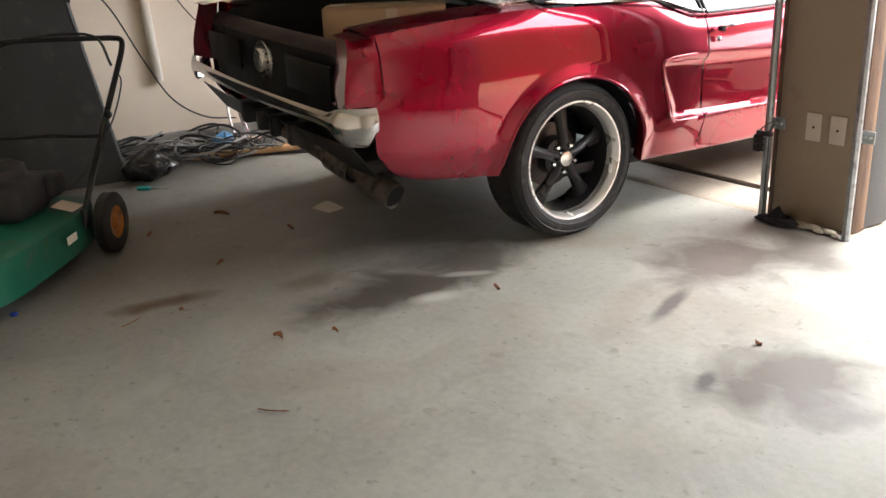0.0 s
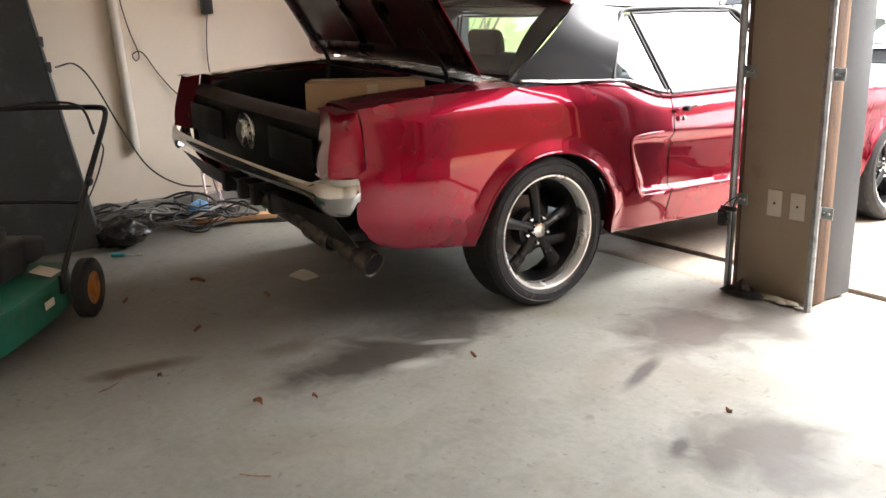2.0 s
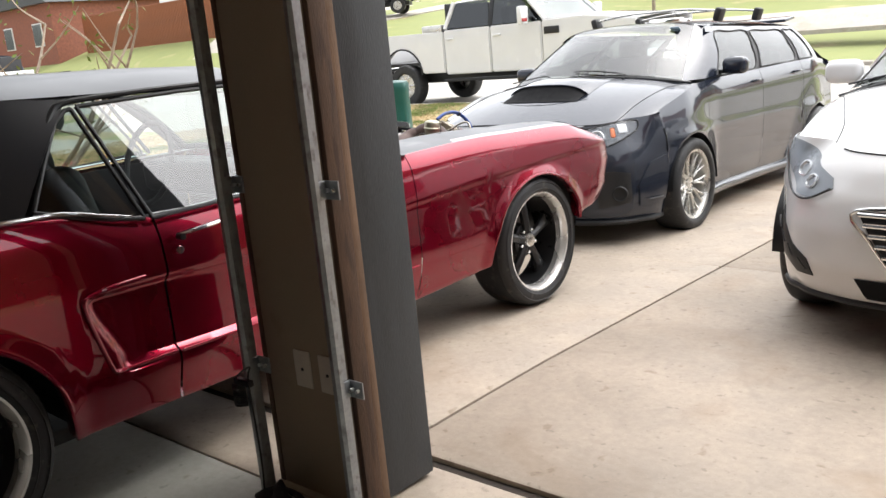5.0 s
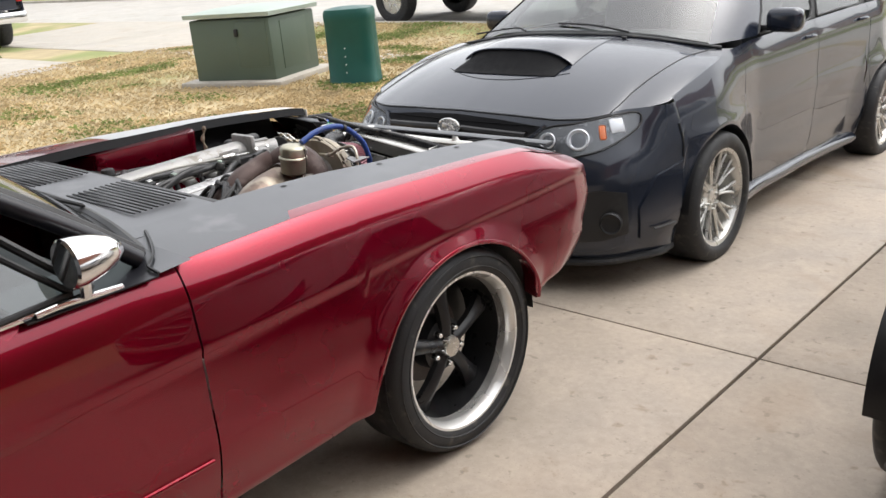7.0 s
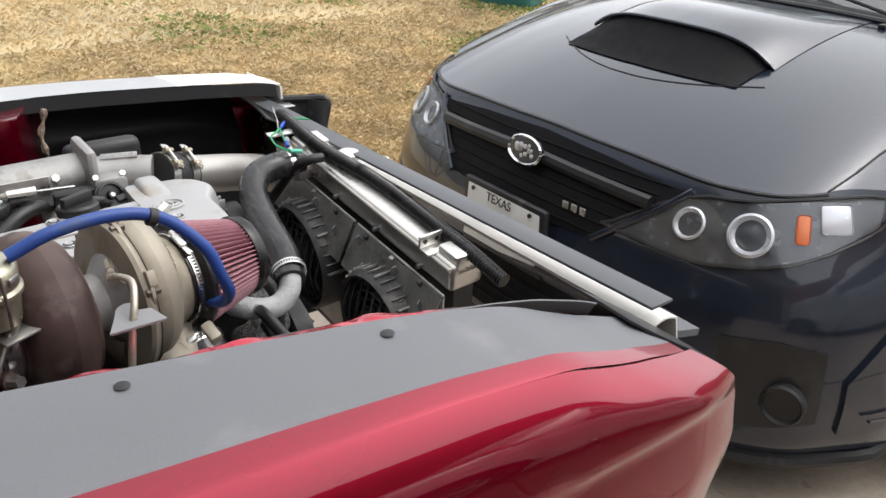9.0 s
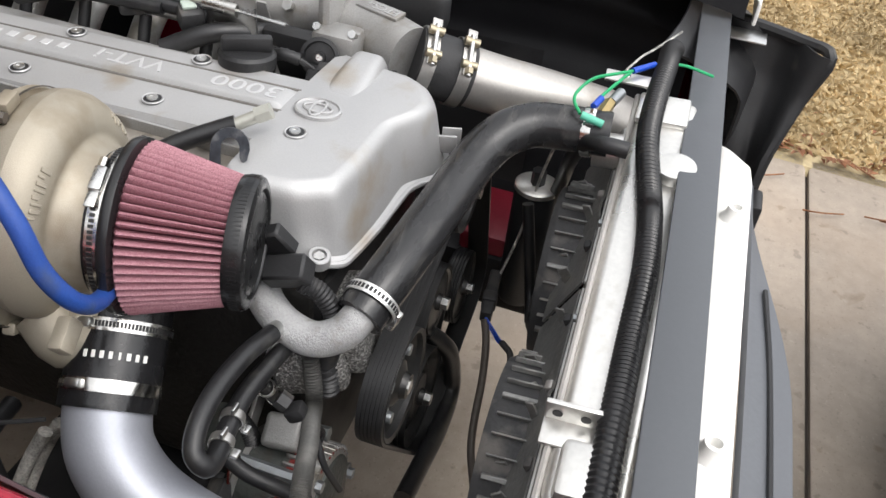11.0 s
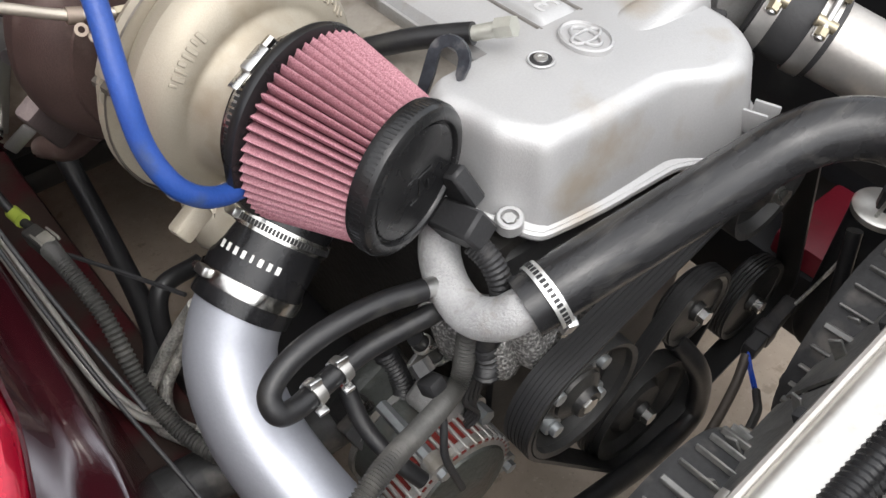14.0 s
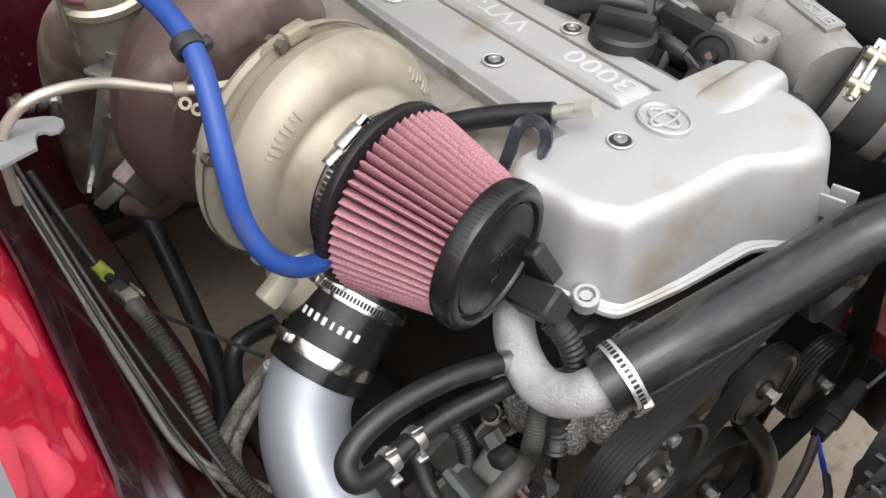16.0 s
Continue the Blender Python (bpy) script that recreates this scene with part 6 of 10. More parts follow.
# intake pipe with its coupler and T-bolt clamps
PA, PB = V(-.278, 3.080, .768), V(-.300, 3.131, .752)
coupler = part("throttle_coupler", tube(B(), [tuple(PA - (PB - PA) * .15), tuple(PA), tuple(PB), tuple(PB + (PB - PA) * .22)], .0455, 28, 5), RUBBER, engine, "black silicone coupler")
part("intake_pipe", tube(B(), [tuple(PA.lerp(PB, .7)), (-.318, 3.175, .738), (-.358, 3.265, .712), (-.40, 3.355, .680), (-.435, 3.42, .64)], .0425, 32, 8), ALU_DULL, engine, "dull raw aluminium intake pipe")


def band(c, axis, r, w, material, owner, name="clamp", slots=0):
    ob = part(name, lathe(B(), [(r, -w / 2), (r + .0018, -w / 2), (r + .0022, 0), (r + .0018, w / 2), (r, w / 2)], c, axis, 48, closed=True), material, owner, "stainless hose clamp")
    if slots:
        fr = frame_z(axis)
        bm = B()
        for k in range(slots):
            a = 2 * math.pi * k / slots
            d = fr @ V(math.cos(a), math.sin(a), 0)
            box(bm, Vector(c) + d * (r + .0021), (.0012, .0012 + .8 * math.pi * r / slots, w * .45), Matrix((d, fr @ V(-math.sin(a), math.cos(a), 0), Vector(axis).normalized())).transposed())
        tagged(part("slot_strip", bm, BLACK_SATIN, ob, smooth=False), kind="stuff")
    return ob


def screw_box(c, along, out, owner, size=.012):
    a, o = Vector(along).normalized(), Vector(out).normalized()
    o = (o - a * o.dot(a)).normalized()
    rot = Matrix((a, o.cross(a), o)).transposed()
    h = part("screw_housing", box(B(), Vector(c), (size * 2.2, size * 1.2, size * 1.1), rot, .002), STEEL, owner)
    part("screw", rod(B(), Vector(c) - a * size * 1.1, Vector(c) - a * size * 1.9, size * .55, seg=6), CHROME_WORN, h)


STEEL_DULL = mat("brushed_clamp_band", (.42, .41, .39), .40, .85, .12, 20, 260, .05)
BRASSY = mat("zinc_yellow_bolt", (.33, .29, .21), .42, .8, .12, 20, 200, .04)
ax = (PB - PA).normalized()
for t in (.05, .95):
    c = PA.lerp(PB, t)
    b_ = band(c, ax, .0470, .018, STEEL_DULL, coupler)
    o = V(.62, .10, 1).normalized()
    o = (o - ax * o.dot(ax)).normalized()
    w_ = ax.cross(o).normalized()
    part("t_bolt", rod(B(), c + o * .0535 - w_ * .030, c + o * .0535 + w_ * .034, .0038, seg=10), STEEL, b_)
    part("nut", rod(B(), c + o * .0535 + w_ * .022, c + o * .0535 + w_ * .031, .0066, seg=6), BRASSY, b_)
    for q in (-.021, .015):
        part("trunnion", rod(B(), c + o * .0515 + w_ * q - ax * .0105, c + o * .0515 + w_ * q + ax * .0105, .0062, seg=14), BRASSY, b_)
        part("band_loop", box(B(), c + o * .0495 + w_ * (q * 1.5), (.018, .014, .003), Matrix((w_, ax, o)).transposed(), .001), STEEL_DULL, b_)

# ---- turbocharger ----
turbo = thing("turbocharger", "large turbocharger with cast compressor and rusted turbine housing", "turbocharger")
TC = V(.224, 2.885, .782)                 # compressor centre
TA = V(-.20, 1, -.04).normalized()        # shaft, towards the filter
fr = frame_z(TA)
ex = V(1, 0, 0) - TA * TA.x
ex.normalize()
ez = TA.cross(ex).normalized()
if ez.z < 0:
    ez = -ez


def on_shaft(a, r, h):
    """Point at angle a, radius r, h along the shaft."""
    return TC + ex * (r * math.cos(a)) + ez * (r * math.sin(a)) + TA * h


bm = B()
def scroll(u, v):
    a = 2 * math.pi * u + radians(-60)
    rr = .024 + .022 * u                     # growing volute
    ring = .082 + .010 * u
    b = 2 * math.pi * v
    return on_shaft(a, ring + rr * math.cos(b), -.012 + rr * 1.05 * math.sin(b))
grid(bm, scroll, 72, 20)
part("compressor_scroll", bm, COMPRESSOR, turbo, "tan cast compressor scroll")
bm = B()
def inlet(u, v):
    """Concave face from the crest of the scroll up to the inlet."""
    ring, crest = .082 + .010 * u, -.012 + 1.05 * (.024 + .022 * u)
    return on_shaft(2 * math.pi * u + radians(-60), ring + (.0685 - ring) * v, crest + (.055 - crest) * v ** 2.4)
grid(bm, inlet, 72, 14)
part("compressor_cover", bm, COMPRESSOR, turbo)
part("inlet_lip", lathe(B(), [(.0685, .050), (.0690, .056), (.067, .058), (.060, .058), (.060, .0)], TC, TA, 64), COMPRESSOR, turbo)
part("compressor_plate", lathe(B(), [(.117, -.05), (.120, -.044), (.118, -.036), (.09, -.030)], TC, TA, 64), COMPRESSOR, turbo)
part("plate_groove", lathe(B(), [(.1195, -.036), (.121, -.035), (.1195, -.034)], TC, TA, 64, closed=True), SOOTY_STEEL, turbo)
for a in (28, 84, 150, 214, 300):
    bm = B()
    grid(bm, lambda u, v: on_shaft(radians(a - 13 + 26 * u), .108 + .017 * v * (1 - .35 * (2 * u - 1) ** 4), -.034 - .003 * v), 10, 3)
    c_ = part("plate_clamp", thick(bm, .005), COMPRESSOR, turbo, "thin clamp plate")
    rot_ = Matrix((ez * math.cos(radians(a)) - ex * math.sin(radians(a)), ex * math.cos(radians(a)) + ez * math.sin(radians(a)), -TA)).transposed()
    part("clamp_block", box(B(), on_shaft(radians(a + 5), .121, -.036), (.024, .014, .014), rot_, .003), COMPRESSOR, c_)
    p0 = on_shaft(radians(a - 4), .119, -.028)
    part("bolt", rod(B(), p0 - TA * .02, p0, .0055, seg=6), SOOTY_STEEL, c_)
# cast relief characters on the scroll, as plain bars
for a0, n_ in ((36, 8), (138, 7)):
    for k in range(n_):
        a = radians(a0 + 3.6 * k)
        u = ((math.degrees(a) + 60) / 360) % 1.0
        rr, ring, b = .024 + .022 * u, .082 + .010 * u, radians(62 if k % 3 else 58)
        o = ex * math.cos(a) + ez * math.sin(a)
        nrm = o * math.cos(b) + TA * math.sin(b) * 1.0
        tng = TA.cross(o)
        q = on_shaft(a, ring + rr * math.cos(b), -.012 + rr * 1.05 * math.sin(b))
        part("cast_relief", box(B(), q, (.0042 if k % 2 else .0028, .011 if k % 3 else .007, .0022), Matrix((tng, nrm.cross(tng), nrm)).transposed(), .0006, 1), COMPRESSOR, turbo)
bm = tube(B(), [tuple(on_shaft(radians(-62), .10, -.012)), tuple(on_shaft(radians(-62), .125, .02)), (.226, 2.928, .706)], .034, 24, 6)
part("compressor_outlet", bm, COMPRESSOR, turbo)
part("outlet_lug", box(B(), (.327, 2.950, .733), (.034, .018, .020), Euler((.35, .45, .2)).to_matrix(), .004), COMPRESSOR, turbo, "machined flange lug")
part("centre_section", lathe(B(), [(.055, -.13), (.06, -.12), (.045, -.10), (.045, -.07), (.07, -.05)], TC, TA, 32), ALU_CAST, turbo)
bm = B()
def turbine(u, v):
    a = 2 * math.pi * u + radians(150)
    rr = .038 + .015 * u
    b = 2 * math.pi * v
    return on_shaft(a, .072 + .008 * u + rr * math.cos(b), -.155 + rr * 1.0 * math.sin(b))
grid(bm, turbine, 64, 20)
part("turbine_scroll", bm, RUST, turbo, "rusted iron turbine housing")
part("turbine_body", lathe(B(), [(.06, -.10), (.098, -.11), (.106, -.14), (.098, -.175), (.080, -.196), (.068, -.206), (.074, -.210), (.074, -.235), (0, -.235)], TC, TA, 40), RUST, turbo)
band(on_shaft(0, 0, -.222), TA, .0765, .018, STEEL, turbo, "vee_band")
part("exhaust_runner", tube(B(), [tuple(on_shaft(radians(185), .09, -.165)), (.10, 2.70, .70), (.10, 2.58, .66), (.12, 2.45, .64)], .046, 20, 6), RUST, turbo, "rusted exhaust manifold branch")
part("exhaust_runner", tube(B(), [tuple(on_shaft(radians(140), .10, -.17)), (.16, 2.66, .835), (.16, 2.56, .80), (.14, 2.46, .70)], .044, 20, 6), RUST, turbo, "rusted exhaust manifold branch")
part("turbine_foot", box(B(), (.352, 2.690, .692), (.036, .020, .110), Euler((-.45, .45, .2)).to_matrix(), .006), mat("scaled_iron", (.16, .125, .12), .6, .3, .3, 14, 300, .2), turbo, "pale scaled turbine flange")
# downpipe elbow
part("downpipe", tube(B(), [tuple(on_shaft(0, .0, -.225)), (.283, 2.59, .790), (.297, 2.525, .778), (.312, 2.465, .742), (.320, 2.42, .66), (.32, 2.40, .50)], lambda t: .070 - .014 * min(1, t * 2.2), 28, 7), mat("heat_stained_steel", (.17, .125, .10), .42, .6, .3, 9, 200, .15, dirt=(.40, .35, .28), dirt_at=.53), turbo, "heat-stained steel downpipe")
bung_a, bung_b = V(0.385, 2.570, 0.741), V(0.434, 2.570, 0.757)
part("sensor_bung", rod(B(), bung_a, bung_b, .0075, seg=16), SOOTY_STEEL, turbo)
for k in range(4):
    part("sensor_ring", rod(B(), bung_a.lerp(bung_b, .1 + .22 * k), bung_a.lerp(bung_b, .22 + .22 * k), .0105, seg=6 if k == 0 else 16), SOOTY_STEEL if k % 2 else STEEL, turbo)
# wastegate actuator
WG = V(.335, 2.672, .932)
part("actuator", lathe(B(), [(.0, 0), (.030, .0), (.036, -.004), (.040, -.010), (.040, -.032), (.044, -.036), (.044, -.042), (.040, -.046), (.038, -.085), (.02, -.095), (0, -.095)], WG, (.1, .05, 1), 36), mat("zinc_plated_can", (.42, .40, .31), .34, .8, .15, 10, 150, .05), turbo, "zinc-plated wastegate can")
part("can_seam", tube(B(), [tuple(WG + V(.039, .012, -.010)), tuple(WG + V(.040, .014, -.045)), tuple(WG + V(.037, .014, -.082))], .0022, 8, 4), SOOTY_STEEL, turbo)
part("can_stamp", box(B(), WG + V(.030, .028, -.022), (.018, .003, .012), Euler((0, 0, -.75)).to_matrix(), .001), STEEL, turbo)
part("actuator_bracket", box(B(), WG + V(-.012, .018, -.101), (.085, .060, .005), Euler((.1, .05, .3)).to_matrix(), .002), STEEL_DULL, turbo, "steel mounting plate under the can")
part("bracket_leg", box(B(), WG + V(-.022, .034, -.132), (.030, .005, .060), Euler((.1, .1, .4)).to_matrix(), .002), SOOTY_STEEL, turbo)
rod_lo, rod_hi = V(.383, 2.570, .620), V(.349, 2.682, .826)
rz = (rod_hi - rod_lo).normalized()
rx_ = (V(.22, .9, .35) - rz * V(.22, .9, .35).dot(rz)).normalized()
part("actuator_rod", box(B(), (rod_lo + rod_hi) / 2, (.0045, .0155, (rod_hi - rod_lo).length + .016), Matrix((rx_, rz.cross(rx_), rz)).transposed(), .0018), STEEL_DULL, turbo, "flat steel actuator rod")
part("rod_neck", rod(B(), rod_hi - rz * .02, rod_hi + rz * .03, .0075, seg=14), SOOTY_STEEL, turbo)
part("lever", box(B(), rod_lo + V(-.012, .014, -.012), (.044, .006, .017), Euler((0, .75, -.6)).to_matrix(), .0025), STEEL_DULL, turbo, "actuator lever")
for q in (rod_lo + V(.005, .004, .002), rod_lo + V(-.026, .026, -.026)):
    part("lever_pin", rod(B(), q - rx_ * .004, q + rx_ * .009, .0065, seg=8), CHROME_WORN, turbo)
part("lever_shaft", tube(B(), [tuple(rod_lo + V(-.028, .024, -.026)), (.335, 2.640, .610), (.31, 2.665, .640)], .013, 14, 4), RUST, turbo)
part("turbine_bolt", rod(B(), (.352, 2.672, .765), (.366, 2.682, .768), .0085, seg=6), STEEL, turbo)
part("bolt_boss", rod(B(), (.338, 2.665, .762), (.353, 2.6725, .765), .0125, seg=16), RUST, turbo)
# oil line across the top
OIL_STEEL = mat("pale_steel_line", (.50, .45, .38), .36, .7, .1, 40, 400, .08)
oil_line = part("oil_line", tube(B(), [(.478, 2.795, .800), (.474, 2.805, .858), (.462, 2.815, .888), (.436, 2.822, .904), (.390, 2.815, .894), (.345, 2.816, .872), (.325, 2.822, .866), (.295, 2.829, .860)], .0047, 12, 8), OIL_STEEL, turbo, "pale bent steel oil line")
part("fitting", rod(B(), (.300, 2.828, .861), (.262, 2.834, .858), .0060, seg=6), BRASSY, oil_line)
WORN_CLIP = mat("worn_plated_clip", (.26, .21, .17), .45, .6, .2, 30, 200, .05)
pclip = part("p_clip", lathe(B(), [(.0050, -.006), (.0072, -.006), (.0072, .006), (.0050, .006)], (.330, 2.821, .867), (-1, .2, -.25), 20, closed=True), WORN_CLIP, oil_line, "small steel p-clip")
for q in ((.331, 2.832, .860), (.323, 2.836, .853)):
    part("clip_eye", lathe(B(), [(.0028, -.0008), (.0056, -.0008), (.0056, .0008), (.0028, .0008)], q, (.5, 1, .7), 18, closed=True), WORN_CLIP, pclip)
# blue vacuum hose
blue = part("vacuum_hose", tube(B(), [(.345, 2.70, .935), (.345, 2.76, .955), (.335, 2.84, .955), (.335, 2.90, .935), (.348, 2.948, .885), (.351, 2.966, .838), (.343, 2.978, .806), (.327, 2.981, .784), (.306, 2.976, .768), (.282, 2.970, .761), (.25, 2.958, .758)], .0090, 16, 8), BLUE, turbo, "bright blue silicone hose")
part("hose_clip", lathe(B(), [(.0092, -.006), (.0122, -.0055), (.0128, 0), (.0122, .0055), (.0092, .006)], (.335, 2.885, .941), (-.0, 1, -.45), 28, closed=True), RUBBER, blue)
part("clip_lug", box(B(), (.323, 2.887, .940), (.012, .010, .011), Euler((-.4, 0, .2)).to_matrix(), .003), RUBBER, blue)

# ---- cone air filter ----
FB, FC = TC + TA * .066, V(.181, 3.062, .774)
fa = (FC - FB).normalized()
CAP = mat("glossy_black_rubber", (.011, .011, .0115), .27, 0, .2, 20, 250, .04, rvar=.06)
flt = thing("air_filter", "pleated red cone air filter with a black rubber cap", "air filter")
FLEN = (FC - FB).length
PLEATS = 58
bm = B()
def pleat(u, v):
    a = 2 * math.pi * u
    r = .0885 + (.0645 - .0885) * v
    k = (u * PLEATS) % 1.0
    tri = math.sin(math.pi * k) ** .65
    d = -.021 + .0215 * tri * sm(-.02, .05, v)
    return frame_z(fa) @ V((r + d) * math.cos(a), (r + d) * math.sin(a), 0) + FB + fa * (.006 + (FLEN - .014) * v)
grid(bm, pleat, PLEATS * 8, 14)
part("pleated_gauze", bm, FILTER_RED, flt, "pink-red pleated cotton gauze under wire mesh")
# added dark core: the shade between the pleats is put into its colour
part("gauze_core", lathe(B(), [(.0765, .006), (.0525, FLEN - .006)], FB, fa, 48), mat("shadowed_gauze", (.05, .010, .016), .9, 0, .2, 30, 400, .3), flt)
part("base_ring", lathe(B(), [(.068, -.022), (.0725, -.022), (.074, -.008), (.080, -.004), (.0885, -.002), (.0900, .002), (.0890, .007), (.084, .0085), (.07, .009)], FB, fa, 72), CAP, flt, "black rubber base")
part("end_cap", lathe(B(), [(.060, -.012), (.0672, -.012), (.0682, -.007), (.0682, .002), (.0665, .0065), (.0625, .0088), (.0565, .0090), (.0553, .0080), (.0545, .0050), (.0525, .0046), (.0518, .0066), (.050, .0072), (0, .0074)], FC, fa, 72), CAP, flt, "glossy black rubber end cap")
bm = B()
for k in range(96):
    a = 2 * math.pi * k / 96
    d = frame_z(fa) @ V(math.cos(a), math.sin(a), 0)
    box(bm, FC + d * .0678 - fa * .002, (.0016, .0018, .009), Matrix((d, fa.cross(d), fa)).transposed())
part("cap_knurl", bm, CAP, flt, smooth=False)
for k, (a, b, w, h) in enumerate(((.010, .004, .020, .0012), (-.004, .006, .018, .0012), (.003, -.008, .0012, .024), (-.008, -.004, .0012, .020), (.014, -.012, .0012, .012), (-.002, -.020, .014, .0012))):
    part("badge_bar", box(B(), FC + fa * .0076 + ez * (b + .002) - ex * a, (w, h, .0012), frame_z(fa), .0004, 1), CAP, flt)
fcl = band(FB - fa * .013, fa, .0735, .011, CHROME_WORN, flt, slots=90)
sa = radians(70)
so = ex * math.cos(sa) + ez * math.sin(sa)
sc = FB - fa * .013 + so * .0785
st_ = fa.cross(so).normalized()
hs = part("screw_housing", box(B(), sc, (.026, .012, .0065), Matrix((st_, fa, so)).transposed(), .002), STEEL, fcl)
part("screw", rod(B(), sc - st_ * .012, sc - st_ * .022, .0048, seg=8), CHROME_WORN, hs)
part("tail", box(B(), sc + st_ * .020 - so * .001, (.020, .010, .002), Matrix((st_, fa, so)).transposed(), .0006), CHROME_WORN, hs)

# ---- charge pipe and coupler ----
C0, C1 = V(.240, 2.942, .670), V(.303, 2.959, .618)
cp = thing("charge_pipe", "polished aluminium charge pipe with a black silicone coupler", "pipe")
ca = (C1 - C0).normalized()
part("pipe", tube(B(), [tuple(C0.lerp(C1, .5)), tuple(C1), (.334, 2.978, .583), (.350, 3.022, .545), (.348, 3.09, .507), (.332, 3.17, .475), (.29, 3.25, .45)], .0440, 36, 8), ALU_TUBE, cp, "satin aluminium pipe")
cpl = part("coupler", tube(B(), [tuple(C0 - ca * .015), tuple(C0), tuple(C1), tuple(C1 + ca * .005)], .0490, 36, 5), mat("glossy_silicone", (.012, .012, .013), .25, 0, .2, 14, 200, .03), cp, "glossy black coupler")
for t, sl in ((.10, 90), (.82, 0)):
    b_ = band(C0.lerp(C1, t), ca, .0493, .013, CHROME_WORN, cpl, slots=sl)
    d1 = (V(.62, .45, .65) - ca * V(.62, .45, .65).dot(ca)).normalized()
    o = Matrix.Rotation(radians(38), 3, ca) @ d1
    screw_box(C0.lerp(C1, t) + o * .0535, o.cross(ca), o, b_, .008)
for k, w_ in enumerate((.0055, .005, .0055, .005, .003, .0055, .005, .0055)):
    o = Matrix.Rotation(radians(34 - 10 * k), 3, ca) @ d1
    part("brand_bar", box(B(), C0.lerp(C1, .46) + o * .0494, (w_ * .8, .0075, .0008), Matrix((o.cross(ca), ca, o)).transposed(), .0003, 1), WHITE_PRIMER, cpl)

# ---- coolant hoses ----
top_hose = thing("radiator_hose", "thick black rubber radiator hose with grey scuffs and painted sheen", "hose")
part("hose", tube(B(), [(.141, 3.166, .677), (.080, 3.182, .701), (0, 3.194, .716), (-.070, 3.205, .730), (-.124, 3.217, .746), (-.160, 3.238, .761), (-.184, 3.268, .768), (-.195, 3.315, .770), (-.199, 3.362, .772)], .0290, 28, 8), TOP_HOSE, top_hose)
hc = band((.122, 3.173, .6865), (-1, .20, .38), .0300, .012, mat("bright_clamp", (.72, .72, .70), .28, .8, .1, 20, 120, .03), top_hose, slots=40)
screw_box((.122, 3.201, .672), (0, .35, 1), (.3, 1, -.2), hc, .0090)
hc = band((-.198, 3.335, .769), (0, 1, .14), .0298, .012, CHROME_WORN, top_hose)
screw_box((-.180, 3.336, .796), (1, 0, -.6), (.5, 0, 1), hc, .008)
elbow = thing("water_outlet", "chalky corroded aluminium water outlet elbow", "elbow")
part("elbow", tube(B(), [(.128, 3.04, .672), (.148, 3.062, .661), (.161, 3.092, .651), (.165, 3.125, .649), (.157, 3.152, .661), (.141, 3.166, .677), (.118, 3.174, .688)], .0200, 24, 7), ALU_ROUGH, elbow)
part("neck", tube(B(), [(.170, 3.086, .658), (.192, 3.086, .663)], .0095, 12, 3), STEEL, elbow)
part("neck", tube(B(), [(.165, 3.088, .632), (.185, 3.090, .628)], .013, 12, 3), ALU_ROUGH, elbow)
part("housing", box(B(), (.10, 3.095, .575), (.12, .09, .07), Euler((.2, .1, .3)).to_matrix(), .015, 3), CORRODED, elbow, "flaking corroded casting")
heater = thing("heater_hose", "black heater hose looped back on itself with spring clips", "hose")
part("hose", tube(B(), [(.186, 3.086, .662), (.235, 3.080, .672), (.285, 3.077, .673), (.325, 3.080, .667), (.349, 3.088, .655), (.350, 3.100, .641), (.332, 3.099, .632), (.302, 3.092, .629), (.25, 3.087, .632), (.176, 3.094, .633)], .0104, 16, 8), HOSE, heater)
for c in ((.312, 3.094, .6295), (.282, 3.0895, .630)):
    k_ = band(c, (1, .25, 0), .0108, .010, STEEL_DULL, heater, "spring_clip")
    part("tang", box(B(), (c[0], c[1] + .004, c[2] + .017), (.012, .004, .008), bevel=.001), STEEL, k_)
    part("tang", box(B(), (c[0] + .004, c[1] + .017, c[2] - .004), (.01, .008, .004), bevel=.001), STEEL, k_)

# ---- front drive: cover, pulleys, belt ----
part("timing_case", box(B(), (-.06, 3.085, .48), (.34, .05, .36), bevel=.02), BLACK_PLASTIC, engine, "black lower timing case")


def pulley(name, x, z, y, r, groove, material, label):
    p = part(name, lathe(B(), [(.0, .012), (.012, .012), (.014, .004), (r * .45, .002), (r * .55, -.006), (r * .8, -.006), (r * .9, .006), (r, .008), (r, -.018), (r * .9, -.022), (0, -.022)], (x, y, z), (0, 1, 0), 44), material, engine, label)
    part("pulley_bolt", rod(B(), (x, y + .008, z), (x, y + .022, z), .010, seg=6), STEEL, p)
    if groove:
        for k in range(5):
            part("belt_rib", lathe(B(), [(r + .0005, -.0008), (r + .0018, 0), (r + .0005, .0008)], (x, y + .004 - .005 * k, z), (0, 1, 0), 40), material, p)
    return p


DARKIRON = mat("dusty_pulley", (.030, .030, .030), .42, .4, .3, 12, 160, .12, dirt=(.07, .067, .062), dirt_at=.62)
PUL = {"water_pump_pulley": (.078, .520, 3.192, .074), "crank_pulley": (-.080, .322, 3.182, .080), "steering_pump_pulley": (-.155, .452, 3.172, .052), "compressor_pulley": (-.284, .378, 3.180, .062), "idler_pulley": (-.190, .640, 3.190, .062)}
for k, (x, z, y, r) in PUL.items():
    pulley(k, x, z, y, r, k in ("compressor_pulley", "steering_pump_pulley"), DARKIRON, "dusty dark pulley")
wx, wz, wy, _ = PUL["water_pump_pulley"]
